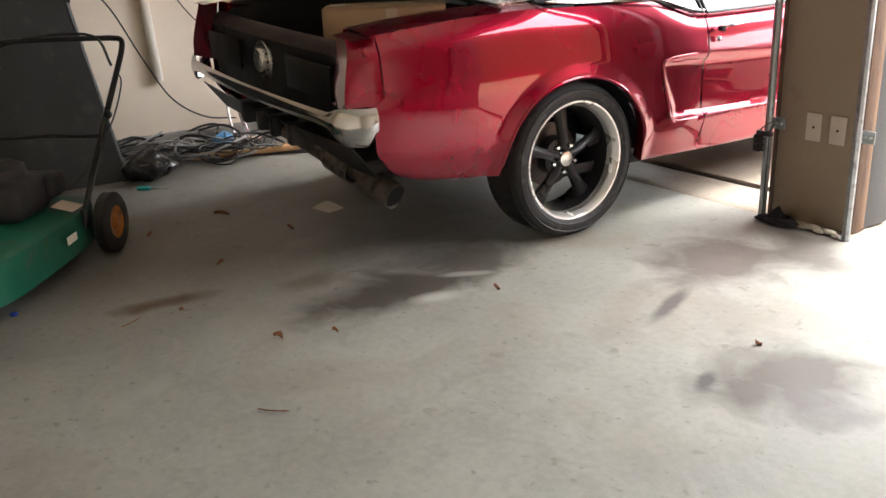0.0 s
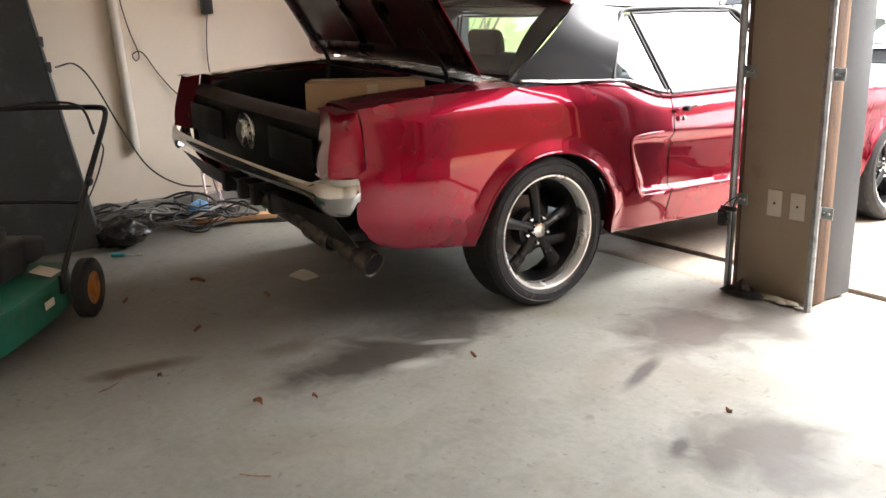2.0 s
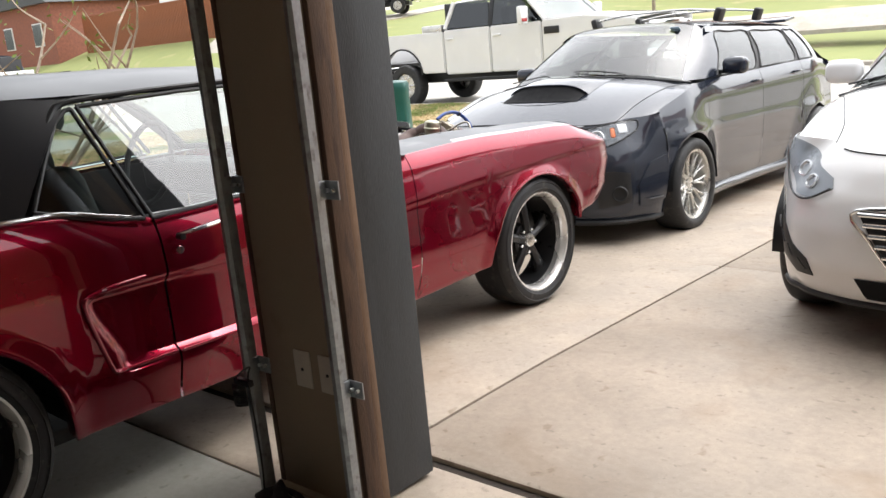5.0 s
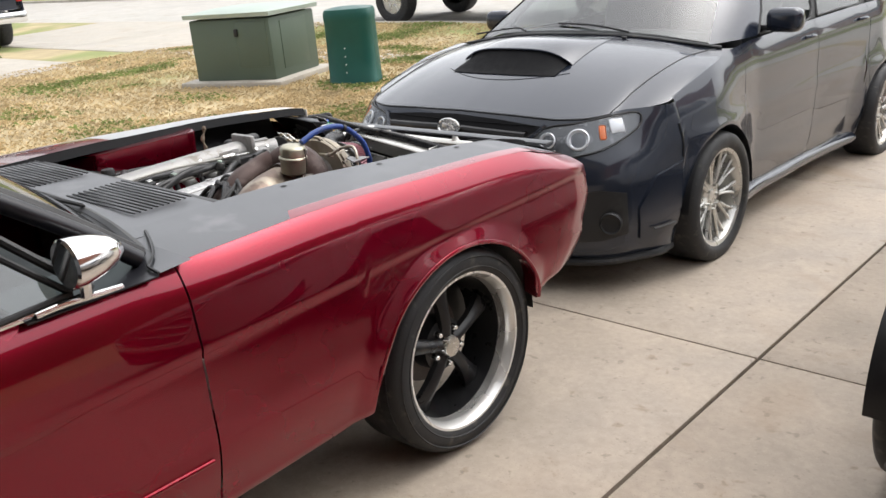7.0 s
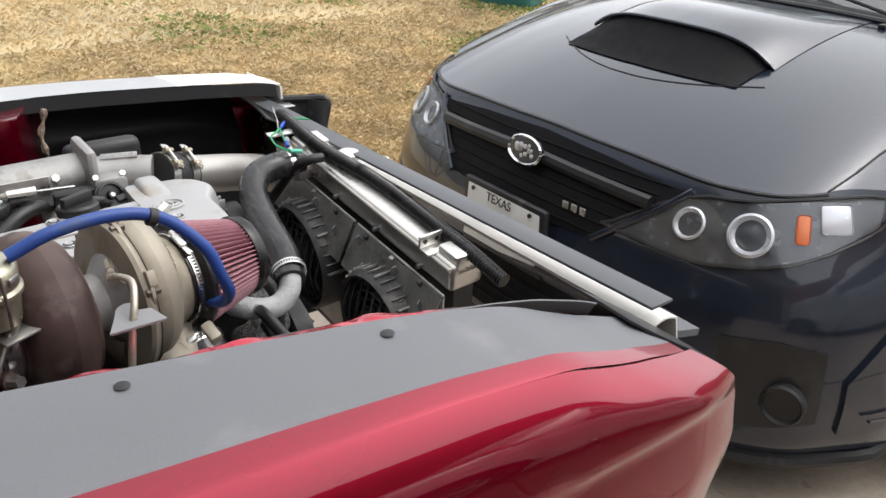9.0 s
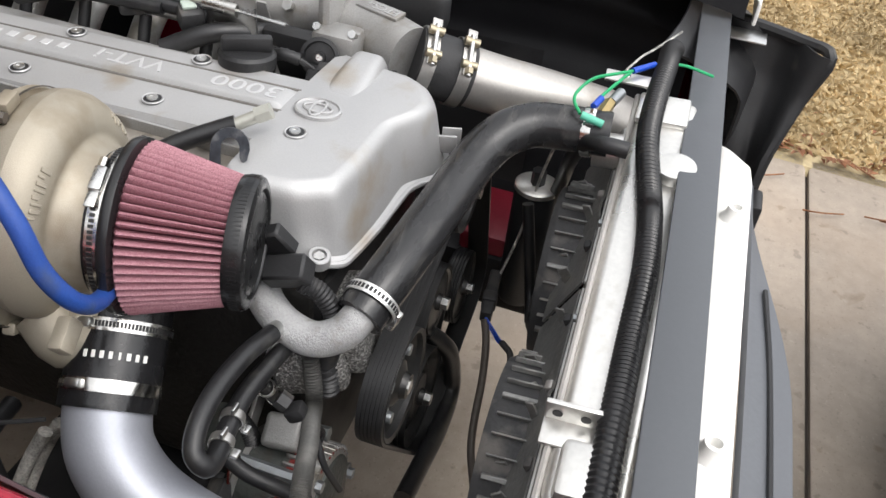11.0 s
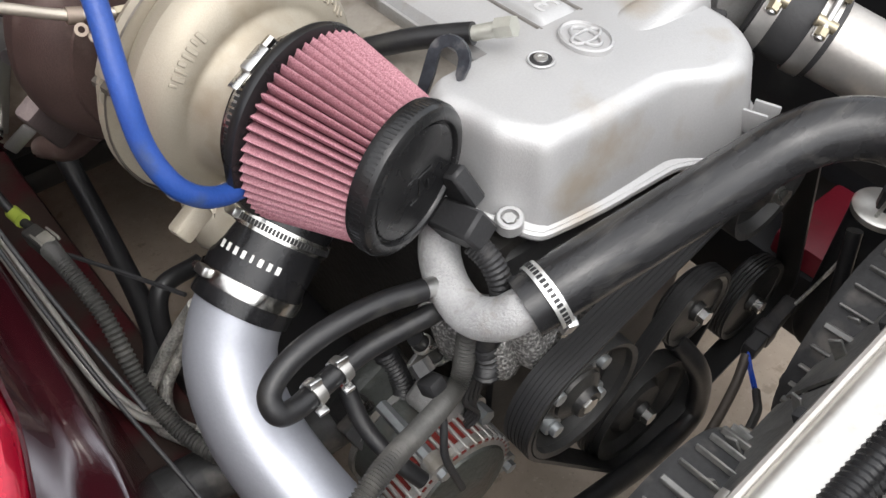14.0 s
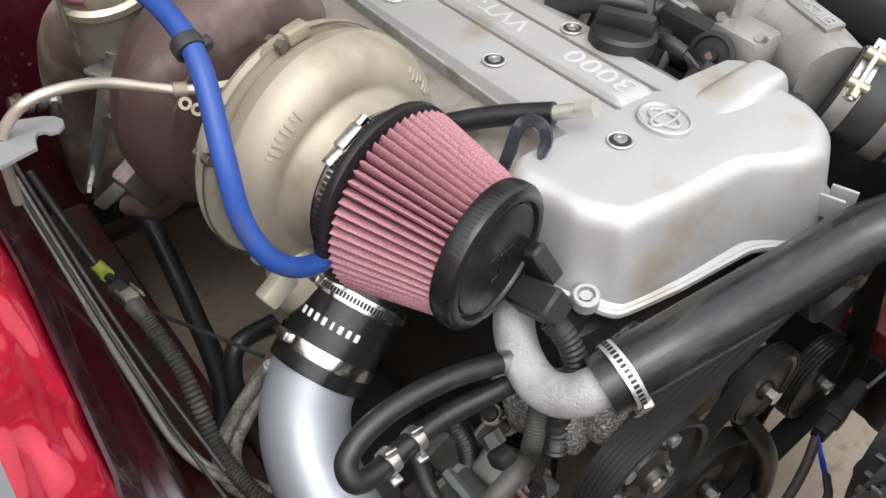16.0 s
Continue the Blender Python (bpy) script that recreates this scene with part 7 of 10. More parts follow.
part("pump_hub", lathe(B(), [(.034, -.008), (.030, .006), (.018, .012), (.016, .020), (0, .021)], (wx, wy, wz), (0, 1, 0), 28), DARKIRON, engine)
part("pump_rim", lathe(B(), [(.066, -.004), (.068, .014), (.074, .016), (.0745, -.004)], (wx, wy, wz), (0, 1, 0), 48, closed=True), DARKIRON, engine)
for a in range(4):
    an = radians(40 + 90 * a)
    part("pump_bolt", lathe(B(), [(.012, -.006), (.0115, .002), (.008, .003), (.0075, .010), (0, .011)], (wx + .044 * math.cos(an), wy, wz + .044 * math.sin(an)), (0, 1, 0), 12), ZINC, engine)


def wrap_belt(names, y, w=.022, t=.005):
    """A belt stretched round some pulleys: their common outline as a band."""
    pts = []
    for nme in names:
        x, z, _, r = PUL[nme]
        pts += [(x + (r + .001) * math.cos(2 * math.pi * i / 60), z + (r + .001) * math.sin(2 * math.pi * i / 60)) for i in range(60)]
    pts = sorted(set(pts))
    def half(seq):
        h = []
        for p in seq:
            while len(h) > 1 and (h[-1][0] - h[-2][0]) * (p[1] - h[-2][1]) - (h[-1][1] - h[-2][1]) * (p[0] - h[-2][0]) <= 0:
                h.pop()
            h.append(p)
        return h[:-1]
    hull = half(pts) + half(pts[::-1])
    bm = B()
    c = (sum(p[0] for p in hull) / len(hull), sum(p[1] for p in hull) / len(hull))
    rings = []
    for x, z in hull:
        d = V(x - c[0], 0, z - c[1]).normalized()
        rings.append([bm.verts.new(V(x, y + yy, z) + d * tt) for yy, tt in ((-w / 2, 0), (w / 2, 0), (w / 2, t), (-w / 2, t))])
    n = len(rings)
    for i in range(n):
        a, b = rings[i], rings[(i + 1) % n]
        for k in range(4):
            bm.faces.new((a[k], a[(k + 1) % 4], b[(k + 1) % 4], b[k]))
    return bm


LOOP = ["water_pump_pulley", "crank_pulley", "compressor_pulley", "idler_pulley"]
belt = tagged(part("drive_belt", wrap_belt(LOOP, 3.190, .034, .005), BELT), "black ribbed drive belt round the front pulleys", "belt")
for k in range(6):
    part("belt_rib", wrap_belt(LOOP, 3.1775 + .005 * k, .0032, .0062), BELT, belt)
belt = tagged(part("drive_belt", wrap_belt(["crank_pulley", "steering_pump_pulley"], 3.170, .022), BELT), "short black belt to the steering pump pulley", "belt")
for k in range(4):
    part("belt_rib", wrap_belt(["crank_pulley", "steering_pump_pulley"], 3.1625 + .005 * k, .0032, .0062), BELT, belt)

# alternator
alt = thing("alternator", "silver alternator with red windings behind its slots", "alternator")
AC = V(.192, 3.100, .395)
part("body", lathe(B(), [(.0, .065), (.03, .065), (.062, .055), (.07, .04), (.07, -.05), (.06, -.06), (0, -.06)], AC, (0, 1, .0), 40), DIRTY := mat("dirty_casting", (.07, .075, .07), .55, .5, .4, 14, 160, .3, dirt=(.08, .07, .06), dirt_at=.58), alt)
part("stator_winding", lathe(B(), [(.05, .050), (.0712, .050), (.0712, .008), (.05, .008)], AC, (0, 1, 0), 40, closed=True), COPPER, alt, "red stator windings")
for y in (.052, -.055):
    part("end_frame", lathe(B(), [(.03, 0), (.066, 0), (.074, -.006), (.074, -.014), (.066, -.012)], AC + V(0, y, 0), (0, 1 if y > 0 else -1, 0), 40, closed=True), ALU_CAST, alt)
for k in range(40):
    a = 2 * math.pi * k / 40
    part("fin", box(B(), AC + V(.0715 * math.cos(a), .026, .0715 * math.sin(a)), (.007, .050, .0042), Euler((0, -a, 0)).to_matrix(), .001, 1), ALU_CAST, alt)
for a in (70, 200, 320):
    q = AC + V(.076 * math.cos(radians(a)), .052, .076 * math.sin(radians(a)))
    part("through_bolt", rod(B(), q - V(0, .10, 0), q + V(0, .008, 0), .0075, seg=6), ZINC, alt)
    part("bolt_boss", rod(B(), q - V(0, .018, 0), q, .013, seg=16), ALU_CAST, alt)
part("drive_end_bracket", box(B(), (.158, 3.088, .458), (.042, .046, .100), Euler((0, .58, .12)).to_matrix(), .007, 3), ALU_CAST, alt, "silver cast drive-end bracket")
part("bracket", box(B(), (.20, 3.03, .47), (.07, .04, .08), Euler((.2, .3, .1)).to_matrix(), .012), DIRTY, alt)
part("pivot_bolt", rod(B(), (.137, 3.112, .455), (.137, 3.132, .457), .0095, seg=6), ZINC, alt)
part("pivot_washer", rod(B(), (.137, 3.108, .4545), (.137, 3.114, .4552), .0135, seg=20), STEEL_DULL, alt)
part("regulator", box(B(), (.222, 3.02, .42), (.06, .05, .05), Euler((.2, .3, .1)).to_matrix(), .01), BLACK_PLASTIC, alt)
part("plug", box(B(), (.245, 3.05, .428), (.024, .026, .056), Euler((.5, .3, .1)).to_matrix(), .005), DUSTY_PLASTIC, alt)

# sender, stub pipe and wires under the heater hose
stub = thing("vacuum_stub", "small black stub hose with wire clips behind the alternator", "hose")
part("hose", tube(B(), [(.182, 3.066, .568), (.168, 3.070, .541), (.150, 3.070, .510)], .0085, 12, 5), HOSE, stub)
for q in ((.175, 3.069, .555), (.157, 3.071, .522)):
    b_ = band(q, (.6, -.1, 1), .0092, .006, CHROME_WORN, stub, "spring_clip")
    part("tang", box(B(), V(*q) + V(-.004, .012, .004), (.008, .005, .004), bevel=.001), STEEL, b_)
pig = thing("ring_terminals", "bare copper ring terminals on short wires", "wire")
for k in range(3):
    part("wire", tube(B(), [(.262 - .006 * k, 3.052, .545), (.255 - .004 * k, 3.052, .520), (.246 - .006 * k, 3.054, .490), (.246, 3.052, .455)], .0017, 6, 6), (COPPER, BRAID, BLACK_PLASTIC)[k], pig)
part("terminal", lathe(B(), [(.003, -.0008), (.0065, -.0008), (.0065, .0008), (.003, .0008)], (.240, 3.062, .498), (.2, 1, .5), 18, closed=True), CHROME_WORN, pig)
part("engine_stay", box(B(), (.163, 3.045, .487), (.060, .006, .022), Euler((.2, .5, .1)).to_matrix(), .002), ALU_CAST, engine, "grey steel stay")
tagged(part("wiring_loom", tube(B(), [(.195, 3.03, .52), (.188, 3.05, .47), (.20, 3.06, .42), (.215, 3.06, .37)], .0125, 12, 22, .09), BLACK_PLASTIC), "black corrugated loom beside the alternator", "wiring loom")
for k in range(4):
    tagged(part("wire", tube(B(), [(.135 + .004 * k, 3.118, .545 - .004 * k), (.145 + .006 * k, 3.122, .505), (.152, 3.118 + .004 * k, .470), (.175 + .01 * k, 3.115, .43)], .0032, 6, 8), BLACK_PLASTIC), "loose black wire by the alternator", "wire", "loose alternator wires")
# taped joint where the looms meet
tagged(part("loom_tape", tube(B(), [(.150, 3.13, .60), (.146, 3.132, .575), (.148, 3.134, .552)], lambda t: .0135 + .0016 * math.sin(40 * t), 12, 12), BLACK_SATIN), "black tape round the loom joint", "tape")
# ---- looms, brackets, small parts ----
GREY_LOOM = mat("dusty_grey_sleeve", (.050, .049, .046), .5, 0, .4, 16, 260, .12, dirt=(.10, .096, .088), dirt_at=.6)
LOOM_GLOSS = mat("glossy_corrugated_sleeve", (.016, .016, .017), .30, 0, .3, 12, 260, .06, dirt=(.04, .038, .035), dirt_at=.66)
def loom(pts, r, name, label, ribs=.07, n=14, m=None, cat="wiring loom"):
    return tagged(part(name, tube(B(), pts, r, 12, n, ribs), m or BLACK_PLASTIC), label, cat)


loom([(-.400, 3.410, .812), (-.381, 3.407, .816), (-.341, 3.407, .812), (-.257, 3.405, .802), (-.173, 3.409, .791), (-.077, 3.428, .777), (-.038, 3.435, .772), (.037, 3.443, .762), (.124, 3.445, .751), (.20, 3.447, .741), (.30, 3.450, .727), (.40, 3.455, .705)], .0140, "wiring_loom", "black corrugated loom along the radiator", .055, 30, LOOM_GLOSS)
loom([(.160, 3.118, .612), (.177, 3.13, .570), (.205, 3.140, .565), (.250, 3.158, .585), (.290, 3.172, .600), (.330, 3.185, .600), (.38, 3.20, .58)], .0098, "wiring_loom", "grey corrugated loom to the alternator", .11, 26, GREY_LOOM)
loom([(.140, 3.098, .702), (.136, 3.118, .690), (.136, 3.134, .665), (.145, 3.138, .63), (.150, 3.13, .59)], .0115, "wiring_loom", "taped loom below the cam cover", .05, 12)
loom([(.412, 2.745, .585), (.410, 2.785, .592), (0.403, 2.840, 0.559), (0.405, 2.900, 0.498), (0.395, 2.960, 0.476), (0.371, 3.030, 0.477)], .0088, "wiring_loom", "grey corrugated loom below the charge pipe", .13, 30, GREY_LOOM)
loom([(.435, 2.50, .62), (.428, 2.56, .595), (.416, 2.615, .545), (.408, 2.66, .545)], .0055, "wiring_loom", "thin black taped wire by the engine", 0, 8)
PALE_LINE = mat("pale_dusty_line", (.34, .325, .30), .5, .1, .15, 14, 240, .08)
loom([(0.456, 2.440, 0.585), (0.453, 2.550, 0.562), (0.449, 2.670, 0.535), (0.443, 2.770, 0.500), (0.435, 2.840, 0.458), (0.415, 2.885, 0.435), (0.385, 2.920, 0.425)], .0044, "brake_line", "pale grey line along the inner wing", 0, 12, PALE_LINE, "pipe")
loom([(0.447, 2.440, 0.578), (0.444, 2.550, 0.555), (0.440, 2.670, 0.528), (0.434, 2.770, 0.493), (0.426, 2.840, 0.451), (0.406, 2.885, 0.428), (0.376, 2.920, 0.418)], .0034, "brake_line", "pale grey line along the inner wing", 0, 12, PALE_LINE, "pipe")
loom([(.470, 2.34, .82), (.468, 2.52, .82), (.462, 2.72, .775), (.45, 2.88, .70), (.43, 3.02, .63)], .0022, "cable", "black cable along the inner wing", 0, 12, None, "cable")
loom([(.478, 2.40, .81), (.474, 2.6, .80), (.466, 2.78, .74), (.452, 2.95, .66), (.43, 3.1, .59)], .0020, "cable", "black cable along the inner wing", 0, 12, None, "cable")
loom([(0.327, 2.890, 0.565), (0.343, 2.870, 0.521), (0.371, 2.860, 0.474), (0.397, 2.865, 0.439), (0.404, 2.885, 0.411), (0.386, 2.920, 0.402)], .0078, "braided_hose", "braided steel oil return hose", 0, 12, BRAID, "hose")
loom([(0.310, 2.894, 0.562), (0.326, 2.874, 0.518), (0.354, 2.864, 0.471), (0.380, 2.869, 0.436), (0.387, 2.889, 0.408), (0.369, 2.924, 0.399)], .0078, "braided_hose", "braided steel hose beside the coupler", 0, 12, BRAID, "hose")
tie = tagged(part("cable_tie", tube(B(), [(.405, 2.765, .592), (.372, 2.835, .600), (.338, 2.908, .606)], .0026, 6, 4), BLACK_PLASTIC), "black cable tie from loom to pipe", "cable tie")
cn = thing("connector", "grey plug connector on the inner wing loom", "connector")
part("body", box(B(), (.411, 2.715, .570), (.020, .064, .022), Euler((.30, .1, .12)).to_matrix(), .004), GREY_LOOM, cn)
part("latch", box(B(), (.409, 2.728, .586), (.014, .026, .005), Euler((.30, .1, .12)).to_matrix(), .002), mat("grey_latch", (.26, .25, .22), .5, 0, .1, 20, 100, .02), cn)
for dx_ in (-.009, .009):
    part("latch_arm", box(B(), (.409 + dx_, 2.728, .588), (.003, .034, .006), Euler((.30, .1, .12)).to_matrix(), .001), mat("grey_latch_arm", (.20, .19, .17), .5, 0, .1, 20, 100, .02), cn)
part("seal", rod(B(), (.412, 2.640, .545), (.415, 2.612, .540), .0085, seg=14), mat("yellow_green_boot", (.34, .42, .06), .5, 0, .1, 20, 100, .02), cn)
# sensor plug and open-ended bracket on top
ZINC_PALE = mat("pale_zinc", (.50, .50, .45), .38, .6, .1, 20, 200, .04)
plug = thing("sensor_plug", "zinc hex plug on a short black hose", "plug")
part("hose", tube(B(), [(.09, 2.88, .765), (.062, 2.915, .782), (.040, 2.945, .793), (.028, 2.965, .80)], .011, 12, 6), HOSE, plug)
part("thread", rod(B(), (.028, 2.965, .80), (.016, 2.988, .812), .0075, seg=16), ZINC_PALE, plug)
part("hex", rod(B(), (.017, 2.985, .811), (.010, 3.000, .818), .0105, seg=6), ZINC_PALE, plug)
bm = B()
hook = [(-.021, -.052), (-.011, -.052), (-.009, -.02)] + [(.010 * math.cos(radians(t)), .011 * math.sin(radians(t))) for t in range(180, -1, -18)] + [(.011, -.010), (.015, -.016), (.019, -.012)] + [(.021 * math.cos(radians(t)), .022 * math.sin(radians(t))) for t in range(0, 181, 18)]
prism(bm, hook, -.0025, .0025, 'z')
hk = tagged(part("hook_bracket", bm, mat("blackened_bracket", (.05, .056, .066), .38, .5, .4, 30, 220, .1, dirt=(.17, .17, .17), dirt_at=.60)), "blackened steel lifting hook on the cam cover", "bracket")
hk.matrix_world = lay((.072, 2.982, .800), (-.35, 1, -.1), (-.45, -.10, 1))
sb = thing("coil_cover", "black moulded plug cover below the cam cover", "plug cover")
part("body", box(B(), (.140, 3.082, .712), (.030, .052, .030), Euler((.35, .5, .25)).to_matrix(), .003, 1), BLACK_PLASTIC, sb)
part("foot", box(B(), (.128, 3.062, .738), (.018, .036, .040), Euler((.5, .3, .15)).to_matrix(), .003, 1), BLACK_PLASTIC, sb)
# catch can by the fans
can = thing("catch_can", "black cylindrical can with a bright lid and hex fitting", "canister")
part("can", lathe(B(), [(.030, -.22), (.033, -.21), (.033, -.004), (.030, 0)], (-.310, 3.270, .592), (0, 0, 1), 28), BLACK_SATIN, can)
part("lid", lathe(B(), [(.034, -.003), (.034, .004), (.031, .006), (0, .006)], (-.310, 3.270, .592), (0, 0, 1), 32), ALU_RAW, can, "bright aluminium lid")
part("fitting", rod(B(), (-.310, 3.270, .596), (-.310, 3.270, .622), .011, seg=6), BLACK_SATIN, can)
loom([(-.232, 3.240, .425), (-.27, 3.262, .52), (-.290, 3.275, .62), (-.262, 3.29, .70)], .0022, "wire", "thin bare wire at the catch can", 0, 8, BRAID, "wire")
loom([(-.150, 3.390, .785), (-.150, 3.360, .785), (-.175, 3.335, .765), (-.225, 3.318, .705), (-.285, 3.308, .635), (-.320, 3.295, .55), (-.33, 3.29, .42)], .0105, "overflow_hose", "black overflow hose from the radiator neck", 0, 10, HOSE, "hose")
loom([(-.25, 3.27, .60), (-.235, 3.285, .54), (-.225, 3.30, .47), (-.19, 3.315, .43)], .0085, "breather_hose", "black hose hanging by the fans", 0, 8, HOSE, "hose")
fp = thing("fan_plug", "black two-pin plug hanging on wires by the fans", "connector")
pa_, pb_ = V(-.252, 3.241, .452), V(-.157, 3.252, .447)
pz = (pa_ - pb_).normalized()
px_ = pz.cross(V(0, 1, 0)).normalized()
prot = Matrix((px_, pz.cross(px_), pz)).transposed()
part("body", box(B(), (pa_ + pb_) / 2, (.020, .018, .098), prot, .003), BLACK_PLASTIC, fp)
part("collar", box(B(), pa_.lerp(pb_, .62), (.026, .022, .022), prot, .003), BLACK_PLASTIC, fp)
part("latch", box(B(), pa_.lerp(pb_, .45) + px_ * .013, (.004, .010, .034), prot, .001), DUSTY_PLASTIC, fp)
for q in (0, .007):
    part("wire", tube(B(), [tuple(pb_ + V(0, 0, -q)), (-.145, 3.268, .440 - q), (-.140, 3.280, .429 - q), (-.128, 3.290, .432), (-.120, 3.296, .436)], .0019, 8, 6), BLUE_WIRE, fp)
part("wire_sleeve", tube(B(), [(-.132, 3.287, .430), (-.118, 3.296, .437), (-.105, 3.305, .440), (-.085, 3.312, .432)], .005, 8, 5), GREY_LOOM, fp)
loom([tuple(pb_ + V(.002, 0, -.004)), (-.125, 3.265, .425), (-.085, 3.275, .39), (-.04, 3.281, .361), (.0, 3.29, .34), (.05, 3.31, .33)], .0058, "wire_sleeve", "grey-brown sleeved wire down to the fan shroud", 0, 12, mat("brown_sleeve", (.075, .062, .052), .55, 0, .2, 20, 160, .08), "wire")
# green and blue wires at the tank corner
gw = thing("earth_wires", "green wires with blue crimp connectors at the radiator corner", "wire")
part("wire", tube(B(), [(-.172, 3.322, .806), (-.190, 3.310, .812), (-.216, 3.310, .814), (-.257, 3.323, .814), (-.287, 3.351, .814), (-.304, 3.368, .814)], .0022, 8, 8), GREEN_WIRE, gw)
part("wire", tube(B(), [(-.335, 3.390, .814), (-.346, 3.410, .814), (-.357, 3.432, .812), (-.37, 3.47, .80)], .0022, 8, 8), GREEN_WIRE, gw)
part("wire", tube(B(), [(-.204, 3.335, .808), (-.237, 3.344, .811), (-.302, 3.364, .812)], .0022, 8, 8), GREEN_WIRE, gw)
part("crimp", rod(B(), (-.302, 3.366, .814), (-.336, 3.391, .814), .0042, seg=10), BLUE_WIRE, gw)
part("crimp", rod(B(), (-.198, 3.334, .806), (-.216, 3.340, .810), .0045, seg=10), BLUE_WIRE, gw)
part("sleeve", rod(B(), (-.170, 3.324, .806), (-.170, 3.352, .800), .0052, seg=10), mat("pale_green_sleeve", (.10, .42, .30), .4, 0, .1, 20, 200, .02), gw)
part("wire", tube(B(), [(-.294, 3.357, .816), (-.330, 3.372, .824), (-.365, 3.385, .822), (-.447, 3.414, .82)], .0016, 6, 8), BRAID, gw)
part("sender", rod(B(), (-.205, 3.345, .792), (-.235, 3.350, .796), .0085, seg=6), mat("brass_sender", (.42, .32, .15), .38, .9, .1, 20, 100, .03), gw)
part("sender_cap", rod(B(), (-.235, 3.352, .797), (-.262, 3.360, .800), .007, seg=12), ZINC, gw)
# rear of the engine: black coil wires near the downpipe
coil = thing("wire_bundle", "tangled black wire bundle at the back of the engine", "wiring")
rnd = random.Random(3)
for k in range(9):
    y0 = 2.44 + .02 * k
    part("wire", tube(B(), [(.10 + rnd.uniform(-.03, .03), y0, .76), (.14 + rnd.uniform(-.02, .02), y0 + .03, .82 + rnd.uniform(-.01, .02)), (.18 + rnd.uniform(-.03, .03), y0 + rnd.uniform(-.04, .06), .83), (.23, 2.45 + rnd.uniform(-.05, .08), .80), (.25, 2.42, .72)], .007, 8, 8), BLACK_PLASTIC, coil)
# far side: hoses, tubes and boxes along the bulkhead
for k, (a, b, c) in enumerate((((-.45, 2.32, .78), (-.42, 2.5, .80), (-.40, 2.66, .79)), ((-.20, 2.31, .78), (-.25, 2.45, .80), (-.27, 2.6, .79)), ((-.24, 2.31, .74), (-.30, 2.42, .79), (-.42, 2.5, .80)), ((-.17, 2.36, .76), (-.19, 2.55, .79), (-.21, 2.72, .79)), ((-.18, 2.50, .77), (-.20, 2.62, .80), (-.23, 2.78, .785)), ((-.17, 2.74, .75), (-.20, 2.80, .775), (-.25, 2.86, .77)))):
    loom([a, b, c], .010 + .002 * (k % 3), "vacuum_line", "black rubber vacuum line over the intake", 0, 8, HOSE, "hose")
for k in range(5):
    y = 2.38 + .095 * k
    t = thing("injector_plug", "grey injector plug on the intake side", "plug")
    part("body", box(B(), (-.215, y, .785), (.03, .035, .03), Euler((0, .3, .2 * k)).to_matrix(), .006), DUSTY_PLASTIC, t)
    part("clip", box(B(), (-.212, y, .803), (.016, .02, .006), Euler((0, .3, .2 * k)).to_matrix(), .002), STEEL if k % 2 else BOX_LID, t)
valve = tagged(part("idle_valve", lathe(B(), [(.0, .04), (.02, .04), (.024, .03), (.024, -.02), (0, -.02)], (-.42, 2.44, .79), (0, 0, 1), 20), BLACK_PLASTIC), "small black vacuum valve by the bulkhead", "valve")
# lower clutter seen down the bay
loom([(.31, 2.45, .48), (.325, 2.62, .42), (.345, 2.75, .40), (.38, 2.82, .39)], .014, "steering_shaft", "black steering shaft low in the bay", 0, 8, BLACK_SATIN, "shaft")
loom([(.08, 3.22, .29), (.024, 3.22, .277), (-.081, 3.22, .253), (-.160, 3.215, .250), (-.178, 3.21, .285), (-.165, 3.20, .35), (-.14, 3.17, .40)], .0145, "lower_hose", "black lower radiator hose", 0, 10, HOSE, "hose")
loom([(.28, 2.80, .52), (.335, 2.81, .52), (.352, 2.83, .46), (.345, 2.84, .36)], .011, "oil_pipe", "black bent oil pipe below the turbo", 0, 10, BLACK_SATIN, "pipe")
loom([(.46, 2.96, .40), (.36, 2.98, .41), (.25, 3.0, .40)], .03, "control_arm", "dusty black suspension arm", 0, 8, DUSTY_PLASTIC, "arm")
part("subframe", box(B(), (0, 2.80, .22), (.7, .25, .08), bevel=.015), BLACK_SATIN, coupe)
# pale bracket that pokes from the wing edge over the turbine
tabp = [(.49, 2.775), (.455, 2.790), (.436, 2.797), (.428, 2.803), (.4245, 2.811), (.426, 2.819), (.432, 2.824), (.439, 2.823), (.442, 2.818), (.447, 2.817), (.450, 2.822), (.453, 2.836), (.49, 2.845)]
tagged(part("wing_bracket", prism(B(), tabp, .868, .871, 'z'), mat("worn_grey_bracket", (.22, .22, .225), .5, .1, .1, 12, 200, .05)), "pale cut sheet-metal bracket at the wing edge", "bracket")
# small clutter round the water outlet and alternator
tagged(part("mount_casting", box(B(), (.075, 3.135, .60), (.11, .05, .075), Euler((.25, .15, .2)).to_matrix(), .012, 3), CORRODED), "flaking corroded casting below the water outlet", "casting")
sp = thing("temperature_sender", "small black sender plug with a brass nut", "sensor")
part("nut", rod(B(), (.205, 3.10, .585), (.205, 3.112, .578), .011, seg=6), DUSTY_PLASTIC, sp)
part("plug", box(B(), (.206, 3.122, .572), (.020, .022, .018), Euler((.5, 0, .2)).to_matrix(), .004), BLACK_PLASTIC, sp)
loom([(.206, 3.13, .568), (.215, 3.15, .55), (.225, 3.165, .52), (.215, 3.18, .47)], .004, "wire", "thin black wire from the sender", 0, 8, None, "wire")
